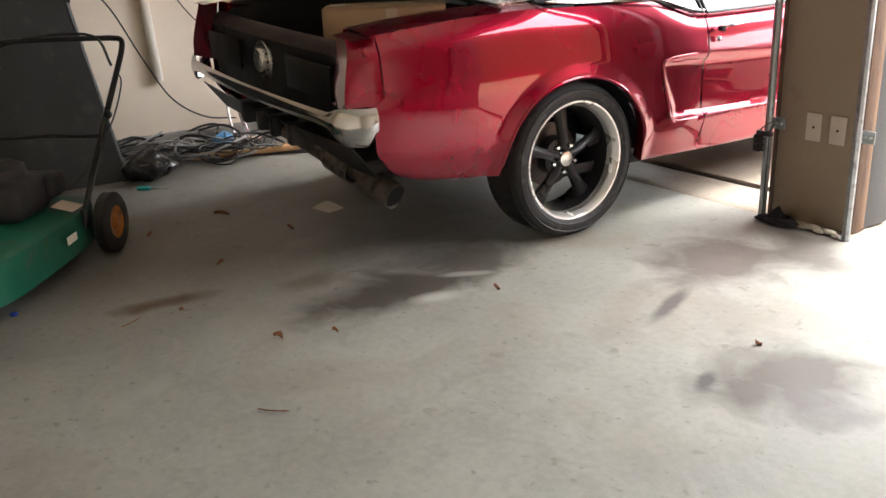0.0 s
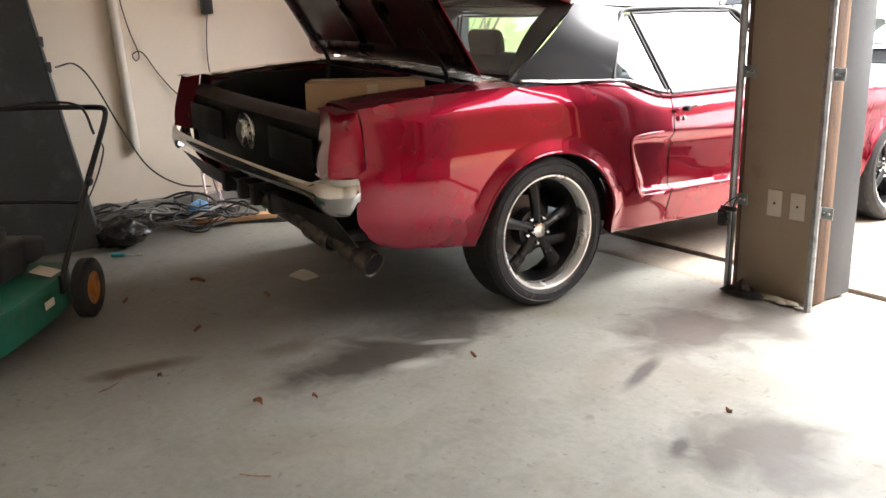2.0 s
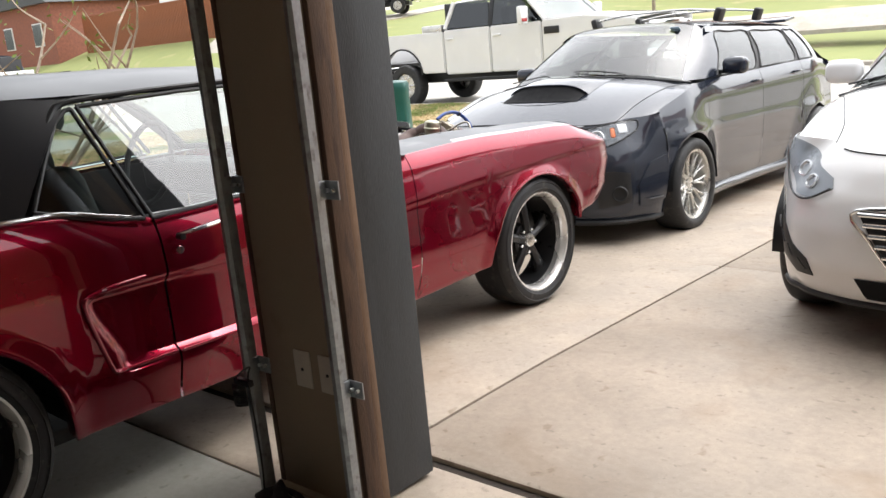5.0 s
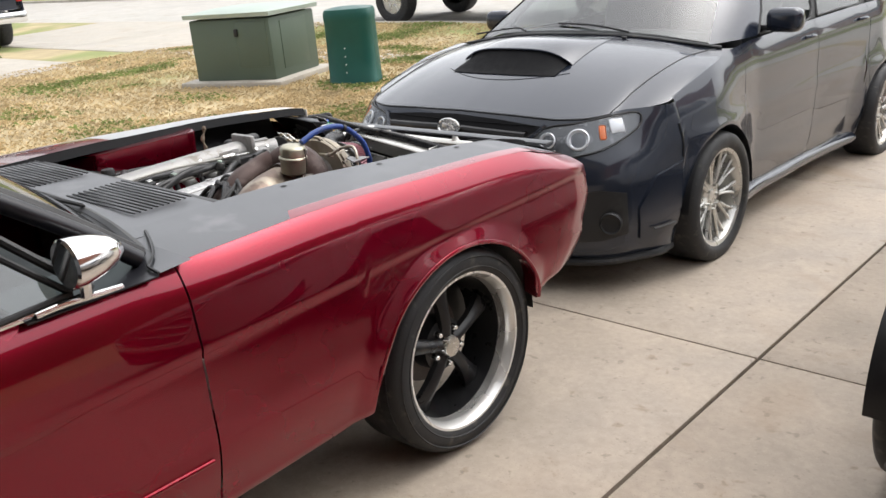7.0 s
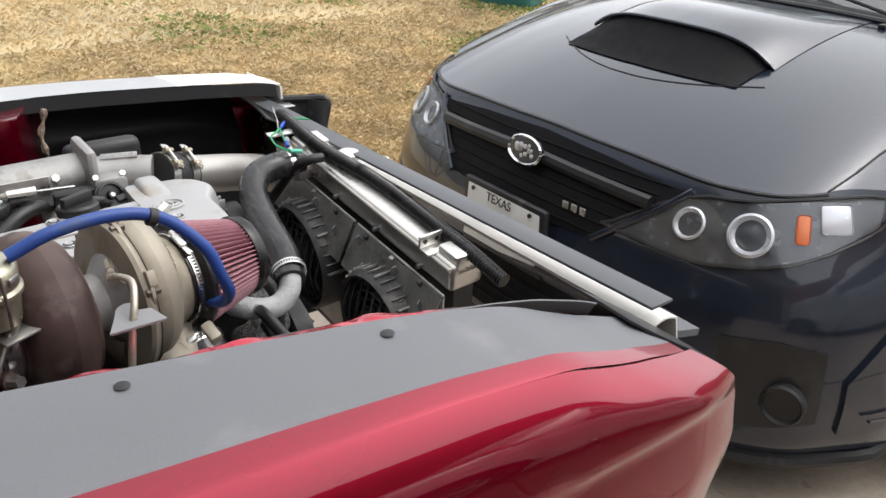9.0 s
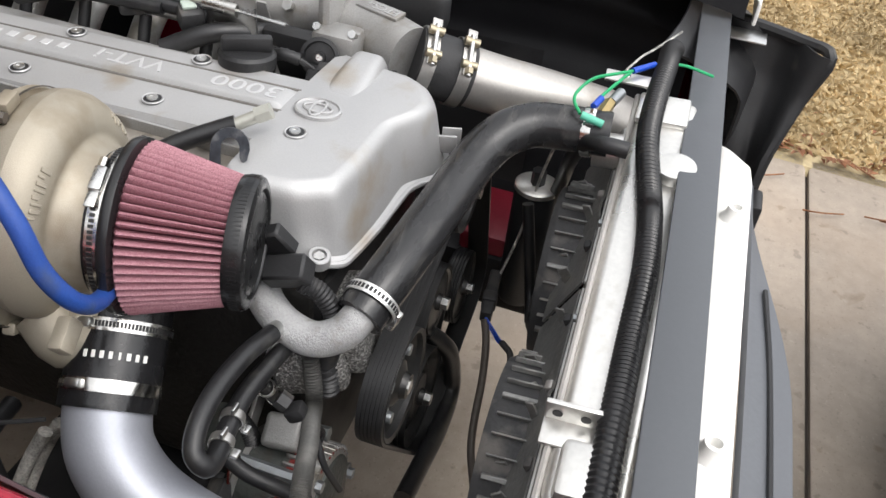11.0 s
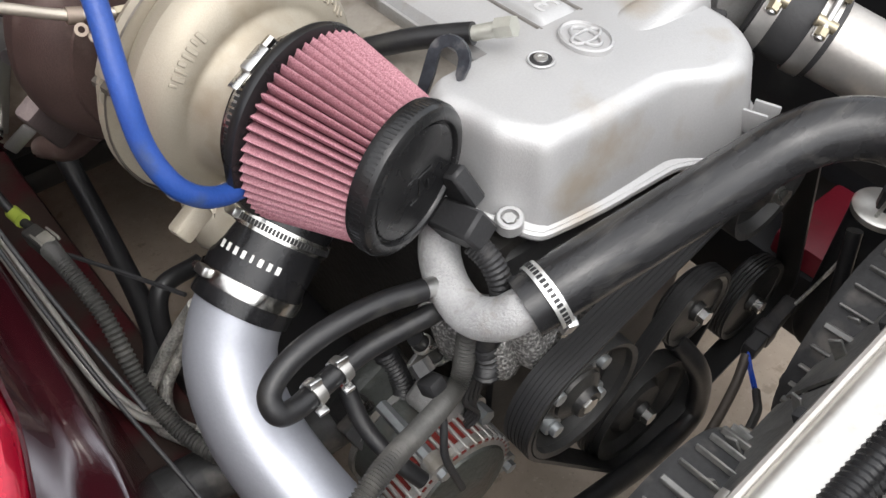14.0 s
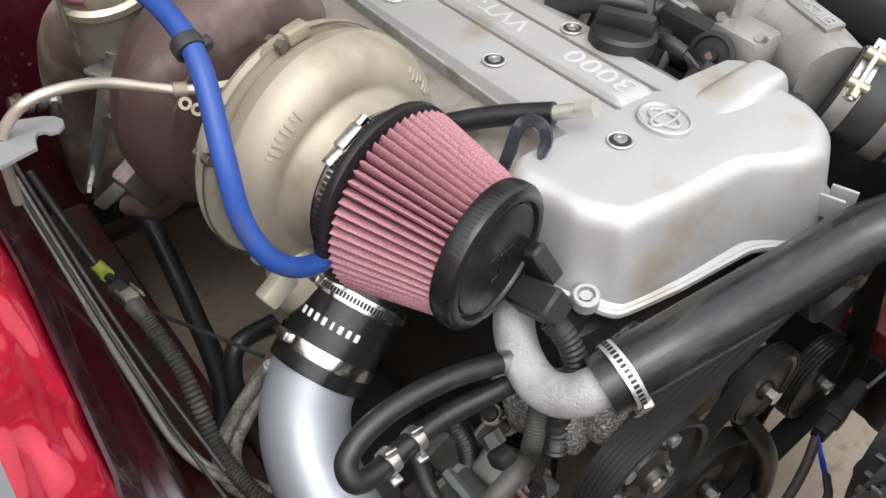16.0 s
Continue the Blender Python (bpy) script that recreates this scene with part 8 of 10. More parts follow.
loom([(.255, 3.05, .53), (.262, 3.085, .515), (.258, 3.12, .50), (.240, 3.15, .47)], .009, "breather_hose", "short black breather hose", 0, 8, HOSE, "hose")


# ---- hatchbacks on the driveway ----
class Hatch:
    """Shape of a modern hatchback, nose at y = 0, ground at z = 0."""

    def __init__(self, plan, back, side_w, low, top, arches, cowl_y, cowl_z, roof, front_z, flare=.03, tuck=.05):
        self.plan, self.back, self.side_w, self.low, self.top = plan, back, side_w, low, top
        self.arches, self.cowl_y, self.cowl_z, self.roof, self.front_z = arches, cowl_y, cowl_z, roof, front_z
        self.flare, self.tuck = flare, tuck
        self.line = spline([(x, y, 0) for x, y in plan], 8)
        self.cum = [0]
        for a, b in zip(self.line, self.line[1:]):
            self.cum.append(self.cum[-1] + (b - a).length)

    def P(self, s):
        d = min(abs(s), 1) * self.cum[-1]
        for i in range(len(self.cum) - 1):
            if d <= self.cum[i + 1]:
                f = (d - self.cum[i]) / (self.cum[i + 1] - self.cum[i])
                p = self.line[i].lerp(self.line[i + 1], f)
                t = (self.line[i + 1] - self.line[i]).normalized()
                break
        n = V(t.y, -t.x, 0)
        if s < 0:
            p, n = V(-p.x, p.y, 0), V(-n.x, n.y, 0)
        return p, n

    def wrap(self, s, z, off=0.0):
        """Point of the nose at s (-1 to 1 round the plan) and height z, lifted by off."""
        p, n = self.P(s)
        q = p - n * lerp(self.back, z) * (1 - sm(.75, 1, abs(s))) + n * off
        e = self.side(self.plan[-1][1], z, off)
        return V(q.x, q.y, z).lerp(V(math.copysign(e.x, s), e.y, z), sm(.86, 1, abs(s)))

    def front_top(self, s):
        return lerp(self.front_z, abs(s))

    def skin(self, s, v, off=0.0):
        """Bonnet and wing tops from the nose edge (v = 0) to the cowl (v = 1)."""
        a = self.wrap(s, self.front_top(s))
        yb = self.cowl_y + .12 * s * s
        b = V(.80 * s, yb, self.cowl_z - .085 * abs(s) ** 2.5)
        x = a.x + (b.x - a.x) * v ** 1.2
        y = a.y + (b.y - a.y) * v
        z = a.z + (b.z - a.z) * (1 - (1 - v) ** 1.35) + .028 * math.sin(math.pi * v) * (1 - .4 * abs(s))
        if abs(s) > .999:
            y2 = self.plan[-1][1] + (yb - self.plan[-1][1]) * v
            p = self.side(y2, lerp(self.top, y2))
            return V(math.copysign(p.x, s), p.y, p.z)
        e = sm(.86, 1.0, abs(s))
        y2 = self.plan[-1][1] + (yb - self.plan[-1][1]) * v
        p = self.side(y2, lerp(self.top, y2))
        q = V(math.copysign(p.x, s), p.y, p.z)
        return V(x, y, z + off).lerp(q, e)

    def side(self, y, z, off=0.0):
        w = smooth_lerp(self.side_w, y)
        zt = lerp(self.top, y)
        w -= self.tuck * sm(.42, .18, z) + .045 * max(0, 1 - (zt - z) / .16) ** 2
        w += .008 * math.exp(-((z - .66) / .04) ** 2) - .010 * math.exp(-((z - .42) / .08) ** 2)
        for cy, cz, r in self.arches:
            d = math.hypot(y - cy, z - cz)
            if z > cz - .15:
                w += self.flare * max(0, 1 - abs(d - r * 1.03) / .22) ** 1.4
        return V(w + off, y, z)

    def low_z(self, y):
        z = lerp(self.low, y)
        for cy, cz, r in self.arches:
            q = r * r - (y - cy) ** 2
            if q > 0:
                z = max(z, cz + math.sqrt(q))
        return z


def hatch_body(car, h, paint, glass_m, length, zlow=.17):
    """The shells common to both hatchbacks."""
    bm = B()
    grid(bm, lambda u, v: h.wrap(2 * u - 1, zlow + (h.front_top(2 * u - 1) - zlow) * v), 90, 24)
    part("front_bumper", bm, paint, car, "painted front bumper skin")
    bm = B()
    def seam(v):
        return .72 + .20 * v ** .8
    grid(bm, lambda u, v: h.skin(seam(v) * (2 * u - 1), v), 60, 30)
    bonnet = part("bonnet", bm, paint, car)
    for s in (1, -1):
        bm = B()
        grid(bm, lambda u, v: h.skin(s * (seam(v) + .004 + (.996 - seam(v)) * u), v), 20, 30)
        part("front_wing_top", bm, paint, car)
        y0, y1 = h.plan[-1][1], length - .12
        cuts = [y0, h.cowl_y + .18, h.cowl_y + 1.28, h.cowl_y + 2.15, y1]
        for k, nm in enumerate(("front_wing", "front_door", "rear_door", "rear_quarter")):
            a, b = cuts[k] + (.003 if k else 0), cuts[k + 1] - .003
            bm = B()
            n = max(16, int((b - a) / .02))
            grid(bm, lambda u, v: (lambda p: V(s * p.x, p.y, p.z))(h.side(y := a + (b - a) * u, h.low_z(y) + (lerp(h.top, y) - h.low_z(y)) * v)), n, 26)
            d = part(nm, bm, paint, car)
            if "door" in nm:
                yy, zz = b - .10, lerp(h.top, b) - .085
                q = h.side(yy, zz)
                part("door_handle", tube(B(), [(s * (q.x + .0), yy - .09, zz), (s * (q.x + .028), yy - .07, zz + .004), (s * (q.x + .03), yy - .02, zz + .004), (s * q.x, yy + .02, zz)], .012, 8, 5, flat=.8), paint, d)
        part("sill", tube(B(), [(s * (h.side(y, .2).x - .005), y, .19) for y in np.linspace(h.arches[0][0] + .40, h.arches[1][0] - .40, 6)], .04, 10, 4), paint if paint is GUNMETAL else BLACK_PLASTIC, car)
        for cy, cz, r in h.arches:
            bm = B()
            grid(bm, lambda u, v: V(s * (h.side(cy, cz + r).x - .01 - .34 * v), cy + r * math.cos(math.pi * u) * 1.0, cz + r * math.sin(math.pi * u)), 22, 2)
            part("arch_liner", bm, BLACK_SATIN, car)
    ry0, ry1, rz, rw = h.roof
    def roof(u, v):
        t = 2 * u - 1
        y = ry0 + .05 * t * t + (ry1 - ry0) * v
        z = rz - .022 - .075 * (v - .35) ** 2 - .055 * abs(t) ** 3
        return V((rw - .03 * v) * t, y, z)
    bm = B()
    grid(bm, roof, 30, 24)
    part("roof", bm, paint, car)
    def ws(u, v):
        t = 2 * u - 1
        a = h.skin(t * .97, 1.0)
        a = V(a.x, a.y + .01, a.z + .006)
        b = roof(.5 + t * .485, 0)
        return a.lerp(b, v) + V(0, -.02 * math.sin(math.pi * v) * (1 - t * t), .03 * math.sin(math.pi * v) * (1 - t * t))
    bm = B()
    grid(bm, lambda u, v: ws(.04 + .92 * u, .03 + .95 * v), 24, 14)
    w = part("windscreen", bm, SCREEN, car, "clear windscreen")
    w.visible_shadow = False
    part("scuttle", tube(B(), [tuple(ws(u, .0) + V(0, -.015, .0)) for u in np.linspace(.02, .98, 9)], .016, 8, 3, flat=.5), BLACK_PLASTIC, car, "black scuttle panel")
    for k in (0, 1):
        pts = [tuple(ws(.30 + .42 * k, .0) + V(0, -.02, .02)), tuple(ws(.22 + .36 * k, .05) + V(0, -.01, .018)), tuple(ws(.02 + .40 * k, .075) + V(0, 0, .015))]
        part("wiper", tube(B(), pts, .0055, 6, 5), BLACK_PLASTIC, car)
    # side glass and pillars
    yb0, yb1 = h.cowl_y + .20, ry1 + .10
    for s in (1, -1):
        def sg(u, v, off=0.0):
            yb = yb0 + (yb1 - yb0) * u
            p = h.side(yb, lerp(h.top, yb))
            lo = V(p.x - .012, yb, p.z)
            hi = roof(1, 0).lerp(roof(1, 1), sm(-.02, 1.02, u) * .6 + u * .4)
            hi = V(hi.x + .01, hi.y, hi.z - .01)
            q = lo.lerp(hi, v)
            q.x += .03 * math.sin(math.pi * v) + off
            return V(s * q.x, q.y, q.z)
        for a, b in ((.115, .415), (.455, .745), (.78, .93)):
            bm = B()
            grid(bm, lambda u, v: sg(a + (b - a) * u, .03 + (.90 - .03) * v), 12, 8)
            g = part("side_window", bm, GLASS_DARK, car, "tinted side window")
            g.visible_shadow = False
            part("window_seal", tube(B(), [tuple(sg(a + (b - a) * u, v, .004)) for u, v in ((0, .03), (.5, .03), (1, .03), (1, .5), (1, .9), (.5, .9), (0, .9), (0, .5), (0, .03))], .007, 6, 3), BLACK_PLASTIC, g)
        for a, b, c, d in ((.415, .455, 0, 1), (.745, .78, 0, 1), (.93, 1.02, 0, 1)):
            bm = B()
            grid(bm, lambda u, v: sg(a + (b - a) * u, v, -.002 if (a > .3 and b < .9) else .003), 5, 12)
            part("pillar", bm, BLACK_PLASTIC if .3 < a < .9 else paint, car)
        bm = B()
        grid(bm, lambda u, v: ws(.5 + s * .46, v).lerp(sg(.12, v), u) + V(s * .018 * math.sin(math.pi * u), -.01 * math.sin(math.pi * u), .006), 8, 14)
        part("screen_pillar", bm, paint, car)
        bm = B()
        grid(bm, lambda u, v: sg(u, .90 + .12 * v, .004), 24, 3)
        part("roof_rail", bm, paint, car)
        m0 = sg(.13, .10)
        mir = part("door_mirror", box(B(), (m0.x + s * .12, m0.y + .01, m0.z + .04), (.19, .11, .125), Euler((0, 0, s * -.12)).to_matrix(), .045, 4), paint, car, "painted door mirror")
        part("mirror_foot", box(B(), (m0.x + s * .03, m0.y + .02, m0.z + .0), (.10, .05, .03), bevel=.01), BLACK_PLASTIC, mir)
    # tail
    bm = B()
    def tail(u, v):
        t = 2 * u - 1
        a = roof(u, 1)
        hw = h.side(length - .13, .6).x
        if v < .5:
            k = v / .5
            q = V(hw * t * .97, length - .10 - .12 * t * t, lerp(h.top, length - .12))
            p = a.lerp(q, k)
            return p
        k = (v - .5) / .5
        return V(hw * t, length - .10 - .12 * t * t + .10 * math.sin(k * 2.4), lerp(h.top, length - .12) * (1 - k) + .25 * k)
    grid(bm, tail, 24, 20)
    part("tailgate", bm, paint, car)
    part("underbody", box(B(), (0, length / 2, .24), (1.45, length - .7, .10), bevel=.02), BLACK_SATIN, car)
    part("dashboard", box(B(), (0, h.cowl_y + .42, h.cowl_z - .10), (1.4, .4, .16), bevel=.05, seg=3), CABIN, car)
    for s in (1, -1):
        se = part("seat", box(B(), (s * .36, h.cowl_y + 1.32, .88), (.46, .16, .62), Euler((radians(-14), 0, 0)).to_matrix(), .06, 3), CABIN, car)
        part("headrest", box(B(), (s * .36, h.cowl_y + 1.42, 1.24), (.26, .10, .16), bevel=.04, seg=3), CABIN, se)
    part("steering_wheel", tube(B(), [(.36 + .18 * math.cos(a), h.cowl_y + .66 - .05 * math.sin(a), h.cowl_z - .0 + .17 * math.sin(a)) for a in [2 * math.pi * k / 14 for k in range(15)]], .015, 8, 2), CABIN, car)
    part("rear_seat", box(B(), (0, h.cowl_y + 2.2, .85), (1.3, .2, .6), bevel=.06, seg=3), CABIN, car)
    return bonnet, ws, roof


def lug_wheel(c, s, owner, R=.318, rim=.235, w=.235, n=10, m=None):
    """Many-spoked alloy wheel with paired spokes."""
    m = m or WHEEL_SILVER
    c = Vector(c)
    wh = part("wheel", lathe(B(), [(rim + .012, w * .36), (rim + .014, w * .41), (rim + .006, w * .43), (rim - .012, w * .40), (rim - .022, w * .30), (rim - .03, 0), (rim - .03, -w * .42), (rim, -w * .45), (rim, -w * .38), (rim - .018, 0), (rim - .008, w * .30)], c, (s, 0, 0), 56, closed=True), m, owner, "silver many-spoked alloy wheel")
    part("tyre", lathe(B(), tyre_profile(R, w, rim + .004), c, (s, 0, 0), 64, closed=True), RUBBER, wh)
    part("hub", lathe(B(), [(.085, .02), (.08, .045), (.05, .05), (.035, .046), (.03, .055), (0, .056)], c, (s, 0, 0), 32), m, wh)
    for k in range(n):
        for e in (-.085, .085):
            a = 2 * math.pi * k / n + e * 1.0
            a0 = 2 * math.pi * k / n + e * .55
            p0 = c + V(s * .052, .07 * math.cos(a0), .07 * math.sin(a0))
            p1 = c + V(s * .060, .15 * math.cos(a), .15 * math.sin(a))
            p2 = c + V(s * .072, (rim - .014) * math.cos(a + e * .6), (rim - .014) * math.sin(a + e * .6))
            part("spoke", tube(B(), [tuple(p0), tuple(p1), tuple(p2)], .0085, 6, 3), m, wh)
    for k in range(5):
        a = 2 * math.pi * k / 5
        part("lug_nut", rod(B(), c + V(s * .045, .055 * math.cos(a), .055 * math.sin(a)), c + V(s * .066, .055 * math.cos(a), .055 * math.sin(a)), .009, seg=6), STEEL, wh)
    part("brake_disc", lathe(B(), [(.05, -.02), (.155, -.02), (.155, -.04), (.05, -.04)], c, (s, 0, 0), 40, closed=True), STEEL, wh)
    return wh


def patch(name, car, h, low, high, m, off, n=24, k=8, t=.004, label="", owner=None):
    """A fitting that lies on the nose."""
    bm = B()
    ruled(bm, h.wrap, low, high, n, k, off)
    return part(name, thick(bm, t) if t else bm, m, owner or car, label)


def facing(h, s, z):
    """Outward direction of the nose skin."""
    a = h.wrap(s + .01, z) - h.wrap(s - .01, z)
    b = h.wrap(s, z + .01) - h.wrap(s, z - .01)
    n = a.cross(b).normalized()
    return n if n.y < 0 else -n


def set_in(h, s, z, size, off):
    """A rounded block that lies flat on the nose skin."""
    n = facing(h, s, z)
    r = n.cross(V(0, 0, 1)).normalized()
    return box(B(), h.wrap(s, z, off), size, Matrix((r, n, r.cross(n))).transposed(), .008)


def on_car(car, x, y, z, slope):
    car.location = (x, y, z)
    car.rotation_euler = (slope, 0, 0)


LAMP_BACK = mat("headlamp_backing", (.13, .135, .14), .22, .55, .3, 26, 100, .02)
REFLECTOR = mat("lamp_reflector", (.66, .67, .68), .22, .4, .05, 14, 100, .02)
# grey sports hatchback, nose to nose with the coupe
h = Hatch(plan=[(0, .02), (.2, .024), (.42, .042), (.60, .078), (.735, .145), (.835, .255), (.895, .42), (.920, .57)],
          back=[(.15, .06), (.22, .015), (.34, 0), (.54, 0), (.62, .024), (.70, .066), (.78, .110), (.88, .195)],
          side_w=[(.4, .905), (.93, .938), (1.5, .88), (2.4, .872), (3.1, .89), (3.5, .905), (4.3, .80)],
          low=[(.5, .20), (1.3, .16), (3.1, .17), (4.3, .25)],
          top=[(.4, .81), (.50, .83), (.7, .885), (.9, .94), (1.15, .985), (1.4, 1.0), (2.0, 1.015), (3.0, 1.05), (3.7, 1.07), (4.3, 1.02)],
          arches=((.93, .315, .352), (3.555, .315, .352)), cowl_y=1.10, cowl_z=1.055, roof=(1.80, 3.75, 1.475, .60),
          front_z=[(0, .805), (.25, .80), (.45, .79), (.60, .795), (.8, .815), (1.0, .83)])
wrx = thing("sports_hatchback", "dark grey sports hatchback with a bonnet scoop and roof bars", "car")
on_car(wrx, -.222, 3.935, drive_z(3.96) - .008, -.036)
bonnet, ws, roof_f = hatch_body(wrx, h, GUNMETAL, GLASS, 4.42)
# grille, lamps, intakes
gr = patch("grille", wrx, h, [(-.235, .60), (-.12, .588), (0, .585), (.12, .588), (.235, .60)], [(-.40, .757), (-.2, .777), (0, .786), (.2, .777), (.40, .757)], MESH_BLACK, .004, 40, 8, label="black mesh grille")
for k in range(7):
    z = .61 + .025 * k
    e = .235 + .022 * k
    part("grille_bar", tube(B(), [tuple(h.wrap(s, z, .006)) for s in np.linspace(-e, e, 13)], .002, 6, 2), MESH_BLACK, gr)
part("grille_wing", tube(B(), [tuple(h.wrap(s, .728 - .03 * abs(s), .016)) for s in np.linspace(-.34, .34, 13)], .015, 8, 3, flat=1.2), BLACK_SATIN, gr)
for s in (1, -1):
    part("grille_edge", tube(B(), [tuple(h.wrap(s * a, b, .008)) for a, b in ((.238, .598), (.30, .655), (.36, .71), (.412, .765))], .009, 8, 4), GUNMETAL, gr)
em = lathe(B(), [(.068, 0), (.070, .010), (.064, .014), (.058, .009), (0, .008)], (0, 0, 0), (0, 0, 1), 40)
bmesh.ops.scale(em, vec=(1, .58, 1), verts=em.verts)
bmesh.ops.transform(em, matrix=Matrix.Translation(h.wrap(0, .735, .036)) @ Euler((radians(78), 0, 0)).to_matrix().to_4x4(), verts=em.verts)
badge = part("badge", em, CHROME, wrx, "chrome oval badge")
c0 = h.wrap(0, .735, .048)
for dx, dz, r in ((-.026, .006, .013), (.006, .013, .007), (.02, .004, .006), (.03, -.008, .006), (.004, -.008, .006), (-.01, -.016, .006)):
    part("badge_star", ball(B(), c0 + V(dx, 0, dz), r, 8, (1, .3, 1)), WHEEL_LIP, badge)
for k in range(3):
    part("badge_bar", box(B(), h.wrap(.155 + .024 * k, .650, .020), (.020, .004, .020), bevel=.002), WHEEL_SILVER, wrx, "chrome model badge bar")
lowi = patch("lower_intake", wrx, h, [(-.40, .25), (0, .24), (.40, .25)], [(-.47, .42), (0, .43), (.47, .42)], MESH_BLACK, .003, 30, 6, label="black lower intake")
for k in range(4):
    part("intake_bar", tube(B(), [tuple(h.wrap(s, .285 + .035 * k, .008)) for s in np.linspace(-.42, .42, 9)], .003, 6, 2), MESH_BLACK, lowi)
part("front_lip", tube(B(), [tuple(h.wrap(s, .165, .012)) for s in np.linspace(-.97, .97, 25)], .018, 8, 2), BLACK_PLASTIC, wrx, "black front lip")
for s in (1, -1):
    lamp = patch("headlamp", wrx, h, [(s * .25, .640), (s * .39, .632), (s * .50, .636), (s * .65, .668), (s * .82, .742)], [(s * .275, .655), (s * .405, .752), (s * .535, .776), (s * .685, .797), (s * .835, .806)], LAMP_BACK, .006, 24, 8, label="smoked chrome headlamp")
    lens = patch("lens", wrx, h, [(s * .25, .640), (s * .39, .632), (s * .50, .636), (s * .65, .668), (s * .82, .742)], [(s * .275, .655), (s * .405, .752), (s * .535, .776), (s * .685, .797), (s * .835, .806)], LENS, .020, 24, 8, 0, owner=lamp)
    lens.visible_shadow = False
    part("lamp_edge", tube(B(), [tuple(h.wrap(s * a, z, .010)) for a, z in ((.25, .642), (.39, .634), (.50, .638), (.65, .670), (.82, .744), (.835, .805), (.685, .796), (.535, .775), (.405, .751), (.275, .655), (.25, .642))], .0045, 6, 3), BLACK_PLASTIC, lamp)
    for a, z, r, mm in ((.430, .700, .036, REFLECTOR), (.555, .708, .046, REFLECTOR), (.555, .708, .032, LENS)):
        d = facing(h, s * a, z)
        bm = lathe(B(), [(r, .0), (r * 1.08, .008), (r * .95, .012), (r * .8, .002), (r * .4, -.006), (0, -.006)] if mm is REFLECTOR else [(r, 0), (r * .85, .010), (r * .5, .016), (0, .018)], h.wrap(s * a, z, .004 if mm is REFLECTOR else .002), d, 28)
        part("reflector", bm, mm, lamp)
    part("indicator", set_in(h, s * .658, .736, (.030, .008, .066), .008), AMBER, lamp, "amber indicator")
    part("reflector", set_in(h, s * .730, .758, (.070, .008, .066), .006), REFLECTOR, lamp)
    fogp = patch("fog_recess", wrx, h, [(s * .56, .265), (s * .64, .272), (s * .74, .295)], [(s * .54, .49), (s * .64, .50), (s * .73, .48)], BLACK_SATIN, .004, 14, 8, label="black fog lamp recess")
    p, nrm = h.P(s * .67)
    part("fog_lamp", lathe(B(), [(.048, -.01), (.050, .012), (.045, .018), (.040, .010), (0, .006)], h.wrap(s * .67, .355, .012), (nrm.x * .5, -1, 0), 28), BLACK_PLASTIC, fogp)
    # raised vent panel on the bumper corner
    vent = patch("corner_vent", wrx, h, [(s * .79, .26), (s * .86, .25), (s * .95, .28)], [(s * .78, .40), (s * .86, .53), (s * .955, .57)], GUNMETAL, .010, 14, 10, .012, label="raised bumper corner panel")
    part("vent_slot", tube(B(), [tuple(h.wrap(s * a, .30, .024)) for a in (.84, .88, .92)], .006, 6, 3, flat=.6), BLACK_SATIN, vent)
    part("bumper_seam", tube(B(), [tuple(h.wrap(s * a, z, .002)) for a, z in ((.955, .735), (.965, .69), (.98, .64), (.998, .585))], .004, 6, 4), BLACK_SATIN, wrx)
    part("bonnet_seam", tube(B(), [tuple(h.skin(s * (.722 + .20 * v ** .8), v, .0005)) for v in np.linspace(0, 1, 13)], .0028, 6, 2), BLACK_SATIN, wrx)
    for w_ in ((s * .858, .93, .315), (s * .858, 3.555, .315)):
        lug_wheel(w_, s, wrx)
part("nose_seam", tube(B(), [tuple(h.wrap(s, h.front_top(s) - .004, .002)) for s in np.linspace(-.72, .72, 21)], .004, 6, 2), BLACK_SATIN, wrx)
# bonnet scoop: raised hood with a dark mouth
def on_bonnet(x, y, lift=0.0):
    best = None
    s, v = x / .74, (y - .10) / 1.06
    for _ in range(12):
        p = h.skin(s, v)
        s += (x - p.x) / .78
        v = min(1.0, max(0.0, v + (y - p.y) / 1.1))
    p = h.skin(s, v)
    return V(p.x, p.y, p.z + lift)
bm = B()
def scoop_f(u, v):
    t = 2 * u - 1
    y = .57 + .03 * t * t + .50 * v
    w = .335 * (1 - .12 * v)
    rise = .068 * (1 - abs(t) ** 4) * (1 - sm(.15, 1.0, v)) * 1.0
    p = on_bonnet(w * t, y)
    return V(p.x, p.y, p.z + rise + .002)
grid(bm, scoop_f, 36, 20)
scoop = part("bonnet_scoop", bm, GUNMETAL, wrx, "raised bonnet scoop")
bm = B()
grid(bm, lambda u, v: (lambda t: (lambda y: V(.315 * t, y, on_bonnet(.315 * t, y).z + .004 + (.062 * (1 - abs(t) ** 4)) * v ** 1.5))(.445 + .03 * t * t + .125 * v))(2 * u - 1), 36, 6)
part("scoop_mouth", bm, MESH_BLACK, scoop, "dark scoop mouth")
part("scoop_rim", tube(B(), [tuple(scoop_f(u, 0) + V(0, -.004, .0)) for u in np.linspace(.02, .98, 19)], .006, 8, 2), GUNMETAL, scoop)
part("scoop_seam", tube(B(), [(lambda p: (p.x, p.y, p.z))(on_bonnet(.37 * t, .40 + .12 * t * t, .0005)) for t in np.linspace(-1, 1, 15)], .002, 6, 2), BLACK_SATIN, scoop)
